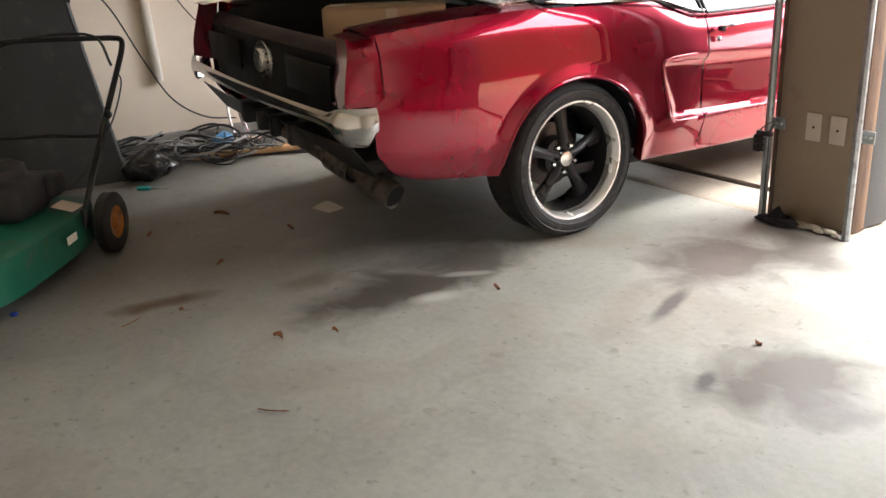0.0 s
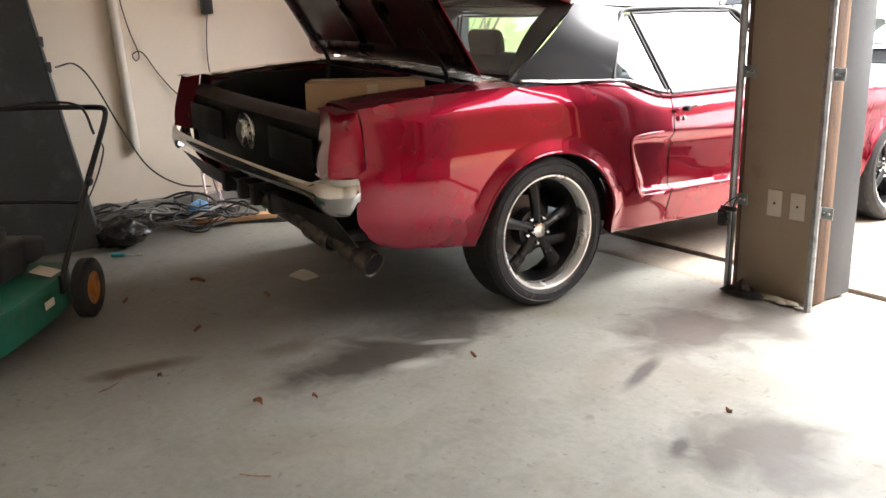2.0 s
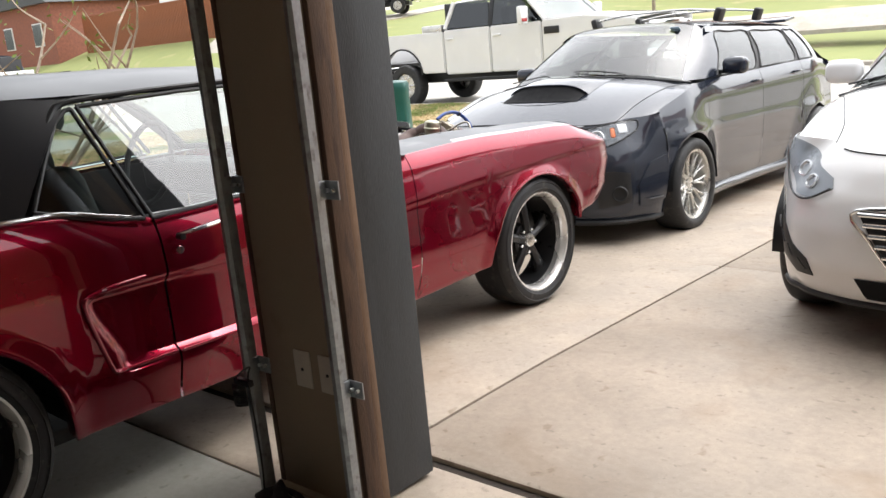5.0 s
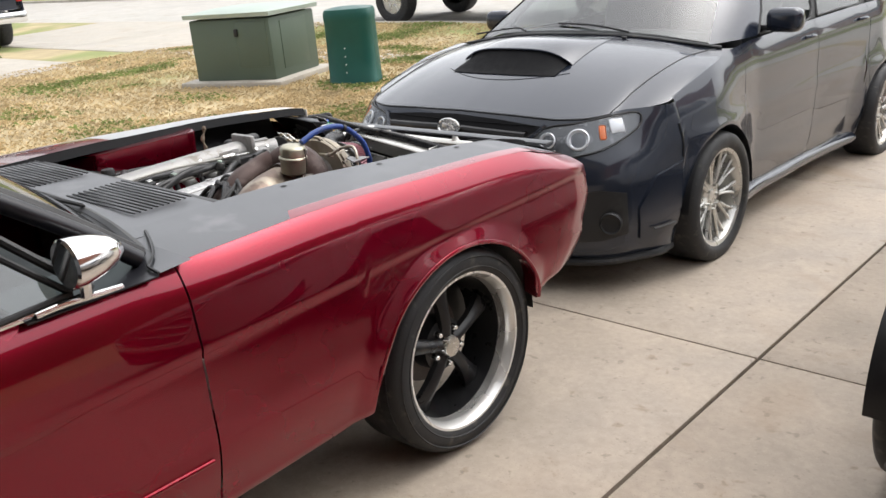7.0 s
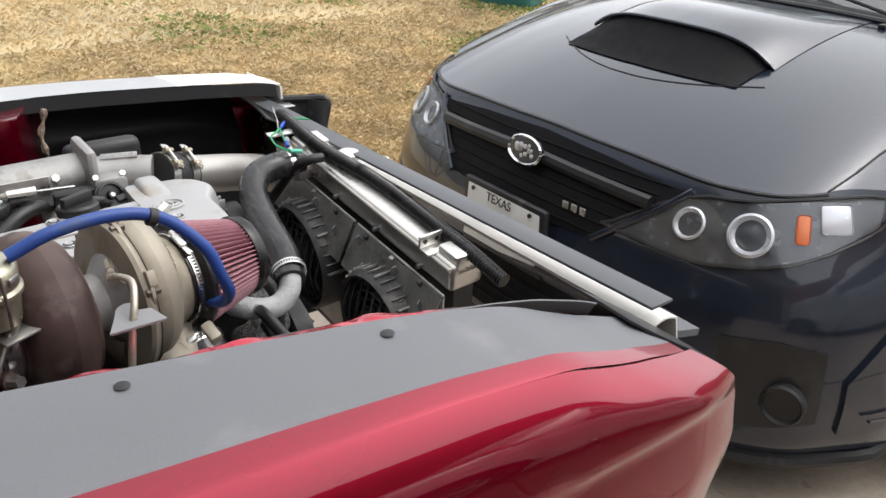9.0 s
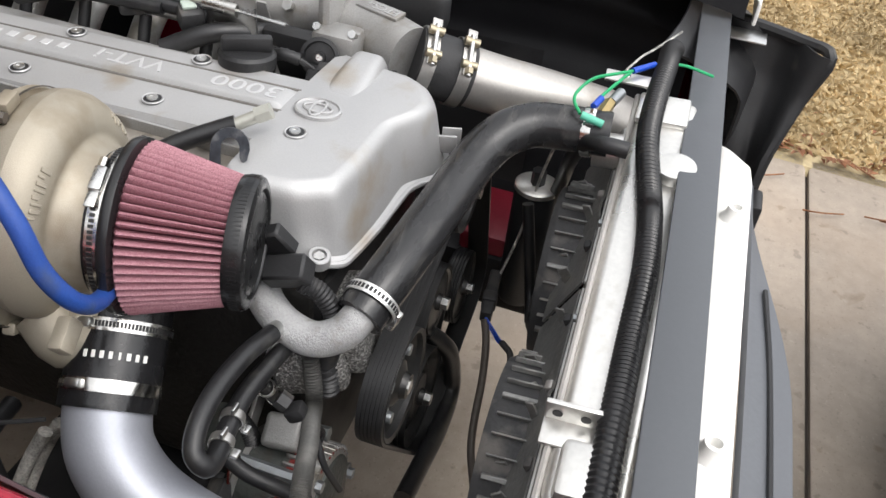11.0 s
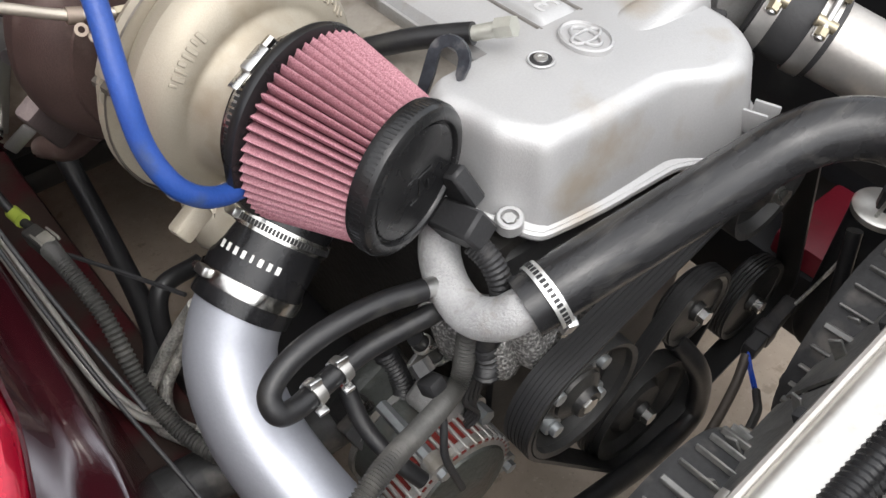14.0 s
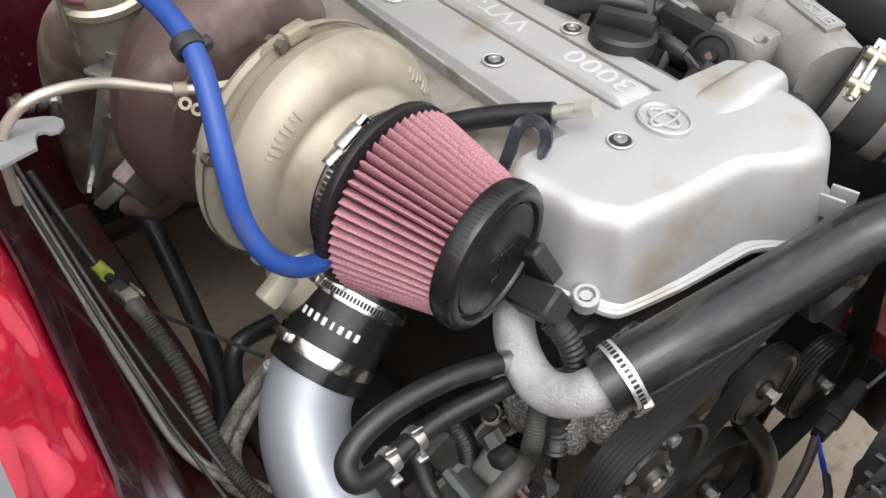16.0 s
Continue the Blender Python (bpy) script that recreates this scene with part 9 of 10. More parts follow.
# number plate, blocked out
pl = part("number_plate", box(B(), (0, -.006, .538), (.305, .008, .155), Euler((radians(-4), 0, 0)).to_matrix(), .004), mat("plate_white", (.74, .74, .71), .4, 0, .03, 8, 200, .02), wrx, "white number plate")
part("plate_bracket", box(B(), (0, .006, .533), (.34, .02, .19), bevel=.006), BLACK_PLASTIC, wrx)
words("plate_word", "TEXAS", .036, lay((-.062, -.0112, .588), (1, 0, 0), (0, .07, 1)), BLACK_PLASTIC, pl, .0006)
for k in range(7):
    if k != 3:
        part("plate_bar", box(B(), (-.108 + .036 * k, -.0115, .530), (.024, .002, .062), Euler((radians(-4), 0, 0)).to_matrix()), BLACK_PLASTIC, pl, "plain dark bar in place of a character")
part("plate_bar", box(B(), (0, -.0102, .475), (.16, .002, .007), Euler((radians(-4), 0, 0)).to_matrix()), BLACK_PLASTIC, pl)
for dx in (-.12, .12):
    part("plate_screw", rod(B(), (dx, -.009, .605), (dx, -.014, .605), .006, seg=10), BLACK_PLASTIC, pl)
# roof bars
for y in (2.25, 3.05):
    rb = part("roof_bar", tube(B(), [(-.58, y, 1.50), (-.3, y, 1.535), (0, y, 1.54), (.3, y, 1.535), (.58, y, 1.50)], .016, 8, 4, flat=.6), WHEEL_SILVER, wrx, "aluminium roof bar")
    for s in (1, -1):
        part("bar_foot", box(B(), (s * .56, y, 1.475), (.06, .11, .11), Euler((0, s * .3, 0)).to_matrix(), .02), BLACK_PLASTIC, rb)
part("rear_spoiler", box(B(), (0, 3.95, 1.43), (1.05, .26, .03), Euler((.12, 0, 0)).to_matrix(), .012), GUNMETAL, wrx)
part("windscreen_label", box(B(), ws(.86, .86) + V(0, -.010, .004), (.075, .002, .045), Euler((radians(55), 0, 0)).to_matrix()), mat("pale_blue_label", (.45, .6, .75), .5, 0, .1, 20, 100, .0), wrx, "pale windscreen label")
part("washer_nozzle", box(B(), on_bonnet(.35, 1.05, .006), (.022, .028, .012), bevel=.004), BLACK_PLASTIC, wrx)

# white hatchback beside it
f = Hatch(plan=[(0, .03), (.2, .035), (.42, .07), (.56, .125), (.67, .20), (.74, .295), (.775, .385), (.79, .46)],
          back=[(.18, .09), (.26, .03), (.36, 0), (.5, 0), (.62, .03), (.74, .10), (.84, .20)],
          side_w=[(.46, .79), (.6, .815), (.9, .85), (1.6, .845), (2.5, .845), (3.3, .845), (3.9, .78)],
          low=[(.5, .2), (1.2, .17), (2.9, .18), (3.9, .28)],
          top=[(.5, .83), (.62, .85), (.9, .90), (1.3, .96), (2.0, .99), (3.0, 1.04), (3.9, 1.05)],
          arches=((.82, .31, .355), (3.31, .31, .355)), cowl_y=1.02, cowl_z=1.04, roof=(1.86, 3.55, 1.49, .56),
          front_z=[(0, .80), (.3, .79), (.55, .80), (.8, .83), (1.0, .85)], flare=.02)
fie = thing("white_hatchback", "pearl white small hatchback parked nose-in on the driveway", "car")
on_car(fie, 2.76, 2.66, drive_z(2.9), -.033)
hatch_body(fie, f, PEARL, GLASS, 4.0, .215)
g2 = patch("grille", fie, f, [(-.26, .38), (0, .375), (.26, .38)], [(-.40, .585), (0, .60), (.40, .585)], BLACK_SATIN, .004, 30, 8, label="black trapezoid grille")
for k in range(5):
    z = .425 + .038 * k
    e = .29 + .026 * k
    part("grille_bar", tube(B(), [tuple(f.wrap(s, z, .012)) for s in np.linspace(-e, e, 9)], .007, 8, 2, flat=1.3), CHROME, g2, "chrome grille bar")
part("grille_frame", tube(B(), [tuple(f.wrap(a, b, .008)) for a, b in ((-.26, .375), (0, .37), (.26, .375), (.34, .48), (.405, .59), (0, .605), (-.405, .59), (-.34, .48), (-.26, .375))], .007, 8, 5), CHROME, g2)
patch("lower_intake", fie, f, [(-.36, .245), (0, .24), (.36, .245)], [(-.40, .325), (0, .33), (.40, .325)], MESH_BLACK, .004, 24, 5)
part("front_lip", tube(B(), [tuple(f.wrap(s, .215, .006)) for s in np.linspace(-.93, .93, 25)], .014, 8, 2), BLACK_PLASTIC, fie)
part("nose_seam", tube(B(), [tuple(f.wrap(s, f.front_top(s) - .004, .002)) for s in np.linspace(-.60, .60, 21)], .0035, 6, 2), BLACK_SATIN, fie)
for s in (1, -1):
    part("bonnet_seam", tube(B(), [tuple(f.skin(s * (.722 + .20 * v ** .8), v, .0005)) for v in np.linspace(0, 1, 13)], .003, 6, 2), BLACK_SATIN, fie)
    L, Hh = [(s * .54, .66), (s * .64, .615), (s * .76, .625), (s * .88, .70), (s * .96, .79)], [(s * .56, .70), (s * .66, .735), (s * .78, .78), (s * .89, .825), (s * .97, .842)]
    lamp = patch("headlamp", fie, f, L, Hh, mat("lamp_backing", (.25, .27, .29), .35, .3, .1, 10, 100, .05), .006, 24, 8, label="swept-back grey headlamp")
    lens = patch("lens", fie, f, L, Hh, LENS, .024, 24, 8, 0, owner=lamp)
    lens.visible_shadow = False
    for a, z, r in ((.67, .675, .030), (.79, .715, .034)):
        p, nrm = f.P(s * a)
        part("reflector", lathe(B(), [(r, .0), (r * 1.08, .01), (r * .9, .012), (r * .7, 0), (0, -.008)], f.wrap(s * a, z, .004), facing(f, s * a, z), 28), REFLECTOR, lamp)
    part("lamp_edge", tube(B(), [tuple(f.wrap(a, b, .018)) for a, b in L], .005, 6, 4), BLACK_PLASTIC, lamp)
    fog = patch("fog_trim", fie, f, [(s * .60, .30), (s * .70, .30), (s * .80, .355), (s * .86, .43)], [(s * .62, .37), (s * .72, .42), (s * .81, .50), (s * .87, .555)], BLACK_PLASTIC, .005, 18, 6, .006, label="ribbed black fog lamp trim")
    for k in range(4):
        part("trim_rib", tube(B(), [tuple(f.wrap(s * (.62 + .075 * k + .02 * j), .325 + .045 * k + .022 * j, .014)) for j in range(3)], .004, 6, 3), BLACK_SATIN, fog)
    for w_ in ((s * .755, .82, .305), (s * .755, 3.31, .305)):
        lug_wheel(w_, s, fie, R=.305, rim=.205, w=.195, n=7)


# ---- pickups ----
def pickup(name, label, paint, at, turn, size=1.0):
    """Crew-cab pickup, 6.2 m long, nose towards +x before the turn."""
    t = thing(name, label, "pickup")
    t.matrix_basis = Matrix.Translation(at) @ Euler((0, 0, radians(turn))).to_matrix().to_4x4() @ Matrix.Scale(size, 4)

    def arch(cx, r, z0, n=14):
        return [(cx - r * math.cos(math.pi * k / n), z0 + r * math.sin(math.pi * k / n)) for k in range(n + 1)]
    for s in (1, -1):
        def sheet(nm, poly):
            bm = B()
            prism(bm, poly, s * .93, s * 1.0)
            bmesh.ops.bevel(bm, geom=bm.edges[:], offset=.02, segments=2, affect='EDGES', clamp_overlap=True)
            return part(nm, bm, paint, t)
        sheet("bed_side", [(-3.1, .62)] + arch(-1.95, .50, .62) + [(-.88, .62), (-.88, 1.36), (-3.1, 1.38)])
        for nm, x0, x1 in (("rear_door", -.86, .20), ("front_door", .22, 1.30)):
            d = sheet(nm, [(x0, .58), (x1, .58), (x1, 1.38), (x0, 1.38)])
            part("door_handle", box(B(), (x0 + .16, s * 1.015, 1.22), (.16, .03, .035), bevel=.01), paint, d)
        sheet("front_wing", [(1.32, .60)] + [(1.45, .60)] + arch(2.2, .50, .62) + [(2.95, .62), (3.1, .8), (3.1, 1.28), (2.2, 1.40), (1.32, 1.40)])
        part("wing_vent", box(B(), (1.52, s * 1.005, 1.22), (.30, .02, .12), bevel=.008), BLACK_SATIN, t)
        for x0, x1, x2, x3, nm in ((-.80, .17, .10, -.62, "rear_side_glass"), (.24, 1.22, .78, .24, "front_side_glass")):
            bm = B()
            bm.faces.new([bm.verts.new(p) for p in ((x0, s * .955, 1.40), (x1, s * .955, 1.40), (x2, s * .83, 1.84), (x3, s * .83, 1.84))])
            part(nm, thick(bm, .006), GLASS_DARK, t, "dark side glass", smooth=False)
        for x in (-1.95, 2.2):
            c = V(x, s * .86, .40)
            w = part("wheel", lathe(B(), [(.23, .10), (.22, .07), (.10, .05), (.06, .09), (0, .09)], c, (0, s, 0), 32), WHEEL_SILVER, t)
            part("tyre", lathe(B(), tyre_profile(.40, .27, .23), c, (0, s, 0), 48, closed=True), RUBBER, w)
            for k in range(6):
                a = 2 * math.pi * k / 6
                part("spoke", box(B(), c + V(.145 * math.cos(a), s * .10, .145 * math.sin(a)), (.15, .03, .05), Euler((0, -a, 0)).to_matrix(), .008), WHEEL_SILVER, w)
        m_ = part("towing_mirror", box(B(), (1.10, s * 1.22, 1.50), (.10, .22, .30), bevel=.03), paint, t, "large towing mirror")
        part("mirror_lamp", box(B(), (1.155, s * 1.24, 1.42), (.012, .14, .06), bevel=.004), RED_LENS, m_)
        part("mirror_arm", box(B(), (1.08, s * 1.05, 1.45), (.05, .2, .05), bevel=.01), BLACK_PLASTIC, m_)
        part("running_board", box(B(), (.2, s * .98, .48), (2.2, .14, .05), bevel=.015), BLACK_PLASTIC, t)
        part("arch_trim", tube(B(), [(x, s * 1.01, z) for x, z in arch(-1.95, .50, .60)], .018, 6, 1), BLACK_PLASTIC if paint is PEARL else paint, t)
        part("screen_pillar", tube(B(), [(1.35, s * .93, 1.40), (.86, s * .80, 1.87)], .04, 8, 3), paint, t)
        part("cab_pillar", box(B(), (.205, s * .89, 1.62), (.09, .04, .50), Euler((s * .27, 0, 0)).to_matrix(), .01), BLACK_SATIN, t)
        part("rear_pillar", tube(B(), [(-.86, s * .93, 1.40), (-.70, s * .81, 1.86)], .045, 8, 3), paint, t)
        part("headlamp", box(B(), (3.06, s * .78, 1.05), (.1, .32, .30), bevel=.03), CHROME, t)
        part("tail_lamp", box(B(), (-3.09, s * .93, 1.12), (.06, .12, .42), bevel=.015), RED_LENS, t)
    bm = B()
    grid(bm, lambda u, v: V(-.72 + 1.62 * u, -.83 + 1.66 * v, 1.90 + .03 * math.sin(math.pi * u) - .06 * abs(2 * v - 1) ** 4), 16, 16)
    part("cab_roof", thick(bm, .03), paint, t)
    bm = B()
    grid(bm, lambda u, v: V(1.36 - .49 * v + .06 * math.sin(math.pi * u), (-.88 + 1.76 * u) * (1 - .08 * v), 1.40 + .47 * v), 12, 8)
    part("windscreen", thick(bm, .006), GLASS, t)
    bm = B()
    grid(bm, lambda u, v: V(1.34 + 1.74 * u, -.93 + 1.86 * v, 1.42 - .12 * u ** 2 + .04 * math.sin(math.pi * v)), 16, 12)
    part("bonnet", thick(bm, .02), paint, t)
    part("rear_wall", box(B(), (-.84, 0, 1.45), (.06, 1.8, .8), bevel=.02), BLACK_SATIN, t)
    part("bed_floor", box(B(), (-2.0, 0, .80), (2.2, 1.8, .06)), BLACK_SATIN, t)
    part("tailgate", box(B(), (-3.07, 0, 1.05), (.07, 1.72, .58), bevel=.02), paint, t)
    part("grille", box(B(), (3.09, 0, 1.02), (.08, 1.2, .42), bevel=.03), CHROME, t)
    part("front_bumper", box(B(), (3.16, 0, .66), (.2, 1.95, .28), bevel=.05), CHROME, t)
    part("rear_bumper", box(B(), (-3.2, 0, .62), (.2, 1.9, .22), bevel=.04), CHROME, t)
    part("chassis", box(B(), (0, 0, .52), (5.6, 1.3, .2), bevel=.03), BLACK_SATIN, t)
    for y in (.45, -.45):
        se = part("seat", box(B(), (.35, y, 1.35), (.2, .5, .7), bevel=.06), CABIN, t)
    part("toolbox", box(B(), (-1.25, 0, 1.42), (.5, 1.75, .14), bevel=.02), ALU_RAW, t)
    return t


def face_out(car, c):
    """Turn the panes of a car so that their outer faces look outwards."""
    for ob in car.children_recursive:
        if ob.type == 'MESH' and ob.data.materials[0] in (GLASS, GLASS_DARK, SCREEN, LENS):
            if sum(p.normal.dot(p.center - Vector(c)) * p.area for p in ob.data.polygons) < 0:
                ob.data.flip_normals()


face_out(coupe, (0, 1.0, .6))
face_out(wrx, (0, 2.4, .6))
face_out(fie, (0, 2.2, .6))
pickup("pickup_truck", "white crew-cab pickup parked along the street", PEARL, (-8.20, 15.20, -.12), 0, 1.17)
pickup("dark_pickup", "black pickup parked on a driveway across the street", BLACK_SATIN, (-31.5, 33.5, ground_z(-31.5, 33.5) + .06), 35)
pickup("neighbour_pickup", "dark blue pickup standing on the next driveway", mat("dark_blue_paint", (.012, .017, .03), .3, .3, .1, 3, 300, .02, coat=.8), (-19.6, 8.3, ground_z(-19, 8) + .02), 180)

# ---- yard ----
tb = thing("transformer_box", "squat green utility transformer box on a concrete pad", "utility box", (0, 0, 0))
TBR = Euler((0, 0, radians(20))).to_matrix()
TBM = Matrix.Translation((-6.62, 7.72, 0)) @ TBR.to_4x4()
tb.matrix_basis = TBM
part("pad", box(B(), (0, 0, .02), (1.42, 1.35, .09), bevel=.015), WALK_CONC, tb, "concrete pad")
part("cabinet", box(B(), (0, 0, .42), (1.12, 1.05, .72), bevel=.02), BOX_GREEN, tb)
bm = B()
grid(bm, lambda u, v: V(-.60 + 1.2 * u, -.57 + 1.14 * v, .80 + .05 * (1 - abs(2 * u - 1) ** 4) * (1 - abs(2 * v - 1) ** 4)), 14, 14)
# lid in a paler green than the cabinet sides
part("lid", thick(bm, -.05), BOX_LID, tb, "paler green lid")
part("hatch", box(B(), (.30, -.528, .48), (.42, .012, .52), bevel=.004), BOX_GREEN, tb)
part("hatch_side", box(B(), (.562, .0, .44), (.012, .6, .56), bevel=.004), BOX_GREEN, tb)
part("latch", box(B(), (.1, -.54, .62), (.05, .03, .09), bevel=.008), BLACK_PLASTIC, tb)

tp_ = thing("cable_pedestal", "dark teal plastic cable pedestal standing in the grass", "pedestal")
tp_.matrix_basis = Matrix.Translation((-5.08, 7.92, -.02)) @ Euler((0, 0, radians(35))).to_matrix().to_4x4()
bm = B()
loft(bm, [[V(.29 * k * c, .24 * k * s_, z) for c, s_ in [(math.copysign(abs(math.cos(a)) ** .45, math.cos(a)), math.copysign(abs(math.sin(a)) ** .45, math.sin(a))) for a in [2 * math.pi * i / 40 for i in range(40)]]] for k, z in ((1.0, 0), (1.0, .05), (.98, .06), (.94, .70), (.96, .72), (.96, .80), (.9, .84), (.5, .86))])
part("shell", bm, TEAL, tp_)
for k in range(4):
    part("rivet", ball(B(), (-.05 + .002 * k, -.233, .15 + .09 * k), .008, 8), WHITE_PRIMER, tp_)

# dry grass close to the driveway, and a green share of it further off
def blades(name, n, x0, x1, y0, y1, m, label, seed, hmin=.02, hmax=.06, dens=None):
    rnd = random.Random(seed)
    vs, fs = [], []
    k = 0
    while k < n:
        x, y = rnd.uniform(x0, x1), rnd.uniform(y0, y1)
        q = noise.noise(V(x * .9, y * .9, seed)) * .5 + .5
        if rnd.random() > (q if dens is None else dens(x, y, q)):
            continue
        k += 1
        z = ground_z(x, y)
        a, L, w = rnd.uniform(0, 6.283), rnd.uniform(hmin, hmax), rnd.uniform(.002, .004)
        lean = rnd.uniform(.3, 1.6)
        dx, dy = math.cos(a), math.sin(a)
        i = len(vs)
        vs += [(x - dy * w, y + dx * w, z), (x + dy * w, y - dx * w, z), (x + dx * L * lean * .5 + dy * w * .7, y + dy * L * lean * .5 - dx * w * .7, z + L * .6), (x + dx * L * lean, y + dy * L * lean, z + L * .62 * (1.4 - .5 * lean))]
        fs += [(i, i + 1, i + 2), (i, i + 2, i + 3)]
    me = bpy.data.meshes.new(name)
    me.from_pydata(vs, [], fs)
    me.materials.append(m)
    return tagged(new(name, me), label, "grass", kind="stuff")


blades("dry_grass", 90000, -5.2, -1.83, 2.6, 7.6, STRAW, "matted straw-coloured winter grass beside the driveway", 1, .015, .05, lambda x, y, q: .35 + .65 * sm(-5.2, -3, x))
blades("dry_grass", 60000, -12, -4.5, 3.5, 13.2, STRAW, "straw-coloured grass across the front lawn", 2, .02, .06)
blades("green_grass", 26000, -11.5, -2.0, 4.5, 13.2, BLADE, "green tufts in the winter lawn", 3, .02, .07, lambda x, y, q: sm(.5, .8, q) * sm(3, 10, y))
# leaf litter along the driveway edge
vs, fs = [], []
rnd = random.Random(9)
for k in range(420):
    x, y = -1.83 - abs(rnd.gauss(0, .05)) - (.5 * rnd.random() if k % 5 == 0 else 0) + .04, rnd.uniform(3.0, 6.5)
    z = max(ground_z(x, y), drive_z(y)) + .008 + rnd.random() * .012
    a, L = rnd.uniform(0, 6.28), rnd.uniform(.008, .03)
    i = len(vs)
    ca, sa = math.cos(a), math.sin(a)
    vs += [(x - ca * L, y - sa * L, z), (x + sa * L * .4, y - ca * L * .4, z + .006), (x + ca * L, y + sa * L, z), (x - sa * L * .4, y + ca * L * .4, z + .008)]
    fs += [(i, i + 1, i + 2), (i, i + 2, i + 3)]
me = bpy.data.meshes.new("leaf_litter")
me.from_pydata(vs, [], fs)
me.materials.append(DEAD_LEAF)
tagged(new("leaf_litter", me), "brown leaf litter along the driveway edge", "leaves", kind="stuff")
for k in range(7):
    x, y, a = rnd.uniform(-1.95, -1.45), rnd.uniform(3.55, 4.5), rnd.uniform(0, 3.1)
    z = max(ground_z(x, y), drive_z(y)) + .008
    tagged(part("twig", tube(B(), [(x, y, z), (x + .05 * math.cos(a), y + .05 * math.sin(a), z + .006), (x + .12 * math.cos(a + .3), y + .12 * math.sin(a + .3), z)], .0025, 5, 3), DEAD_LEAF), "thin dry twig on the concrete edge", "twig", group="twigs by the driveway")


def shrub(x, y, seed):
    """Pale many-stemmed shrub with sparse spring leaves."""
    t = thing("shrub", "pale-barked bare shrub with a few spring leaves", "shrub", (x, y, ground_z(x, y)))
    rnd = random.Random(seed)
    tips = []
    for k in range(7):
        a = 2 * math.pi * k / 7 + rnd.uniform(-.3, .3)
        lean = rnd.uniform(.25, .6)
        pts = [(0.05 * math.cos(a), .05 * math.sin(a), -.05)]
        p = V(*pts[0])
        d = V(math.cos(a) * lean, math.sin(a) * lean, 1).normalized()
        for j in range(6):
            p = p + d * .34
            d = (d + V(rnd.uniform(-.28, .28), rnd.uniform(-.28, .28), .05)).normalized()
            pts.append(tuple(p))
            if j > 1:
                q = V(rnd.uniform(-1, 1), rnd.uniform(-1, 1), rnd.uniform(.2, 1)).normalized()
                e = p + q * .3
                f_ = e + (q + V(rnd.uniform(-.4, .4), rnd.uniform(-.4, .4), .2)).normalized() * .3
                part("twig", tube(B(), [tuple(p), tuple(e), tuple(f_)], lambda s: .010 * (1 - .75 * s), 6, 4), BARK, t)
                tips += [e, f_]
        part("stem", tube(B(), pts, lambda s: .026 * (1 - .65 * s), 8, 5), BARK, t)
    vs, fs = [], []
    for p in tips:
        for _ in range(5):
            c = p + V(rnd.gauss(0, .05), rnd.gauss(0, .05), rnd.gauss(0, .05))
            u, w = V(rnd.gauss(0, 1), rnd.gauss(0, 1), rnd.gauss(0, 1)).normalized() * .028, V(rnd.gauss(0, 1), rnd.gauss(0, 1), rnd.gauss(0, 1)).normalized() * .014
            i = len(vs)
            vs += [tuple(c - u), tuple(c + w), tuple(c + u), tuple(c - w)]
            fs.append((i, i + 1, i + 2, i + 3))
    me = bpy.data.meshes.new("leaves")
    me.from_pydata(vs, [], fs)
    me.materials.append(LEAF)
    lv = new("leaves", me)
    lv.parent = t
    lv["kind"] = "stuff"
    return t


shrub(-3.9, 2.35, 5)


def fence(name, x0, x1, y, m, label, hgt=2.3):
    f_ = thing(name, label, "fence")
    n = int(abs(x1 - x0) / .16)
    bm = box(B(), (0, 0, hgt / 2), (.145, .03, hgt), bevel=.006, seg=1)
    first = None
    for k in range(n):
        x = x0 + (x1 - x0) * (k + .5) / n
        if first is None:
            first = part("board", bm, m, f_)
            b = first
        else:
            b = new("board", first.data)
            b.parent = f_
        b.location = (x, y, ground_z(x, y) - .1)
    for z in (.4, 1.9):
        part("rail", tube(B(), [(x0 + (x1 - x0) * k / 6, y + .05, ground_z(x0 + (x1 - x0) * k / 6, y) + z) for k in range(7)], .04, 4, 1), m, f_)
    return f_


fence("timber_fence", -52, -36.5, 28.5, FENCE, "orange-stained timber fence up the slope")
fence("timber_fence", -36.4, -26.5, 29.5, FENCE_DARK, "dark-stained timber fence up the slope", 2.1)


def brick_house(x0, x1, y, label):
    hs = thing("brick_house", label, "house")
    z0 = ground_z((x0 + x1) / 2, y)
    part("wall", box(B(), ((x0 + x1) / 2, y + 4, z0 + 1.6), (x1 - x0, 8, 4.2)), BRICK, hs)
    for k in range(3):
        x = x0 + (x1 - x0) * (k + .5) / 3
        w = part("window", box(B(), (x, y - .02, z0 + 1.7), (1.3, .08, 1.5), bevel=.02), WHITE_PRIMER, hs)
        part("pane", box(B(), (x, y - .07, z0 + 1.7), (1.15, .02, 1.35)), GLASS_DARK, w)
    bm = B()
    prism(bm, [(x0 - .4, z0 + 3.6), (x1 + .4, z0 + 3.6), ((x0 + x1) / 2 + 2, z0 + 6.5), ((x0 + x1) / 2 - 2, z0 + 6.5)], y - .4, y + 8.4)
    part("roof", bm, TRIM_DARK, hs)
    return hs


brick_house(-66, -53, 27, "red brick house across the street")
brick_house(-24, -8, 48, "far red brick house up the rise")
brick_house(2, 18, 50, "far red brick house up the rise")


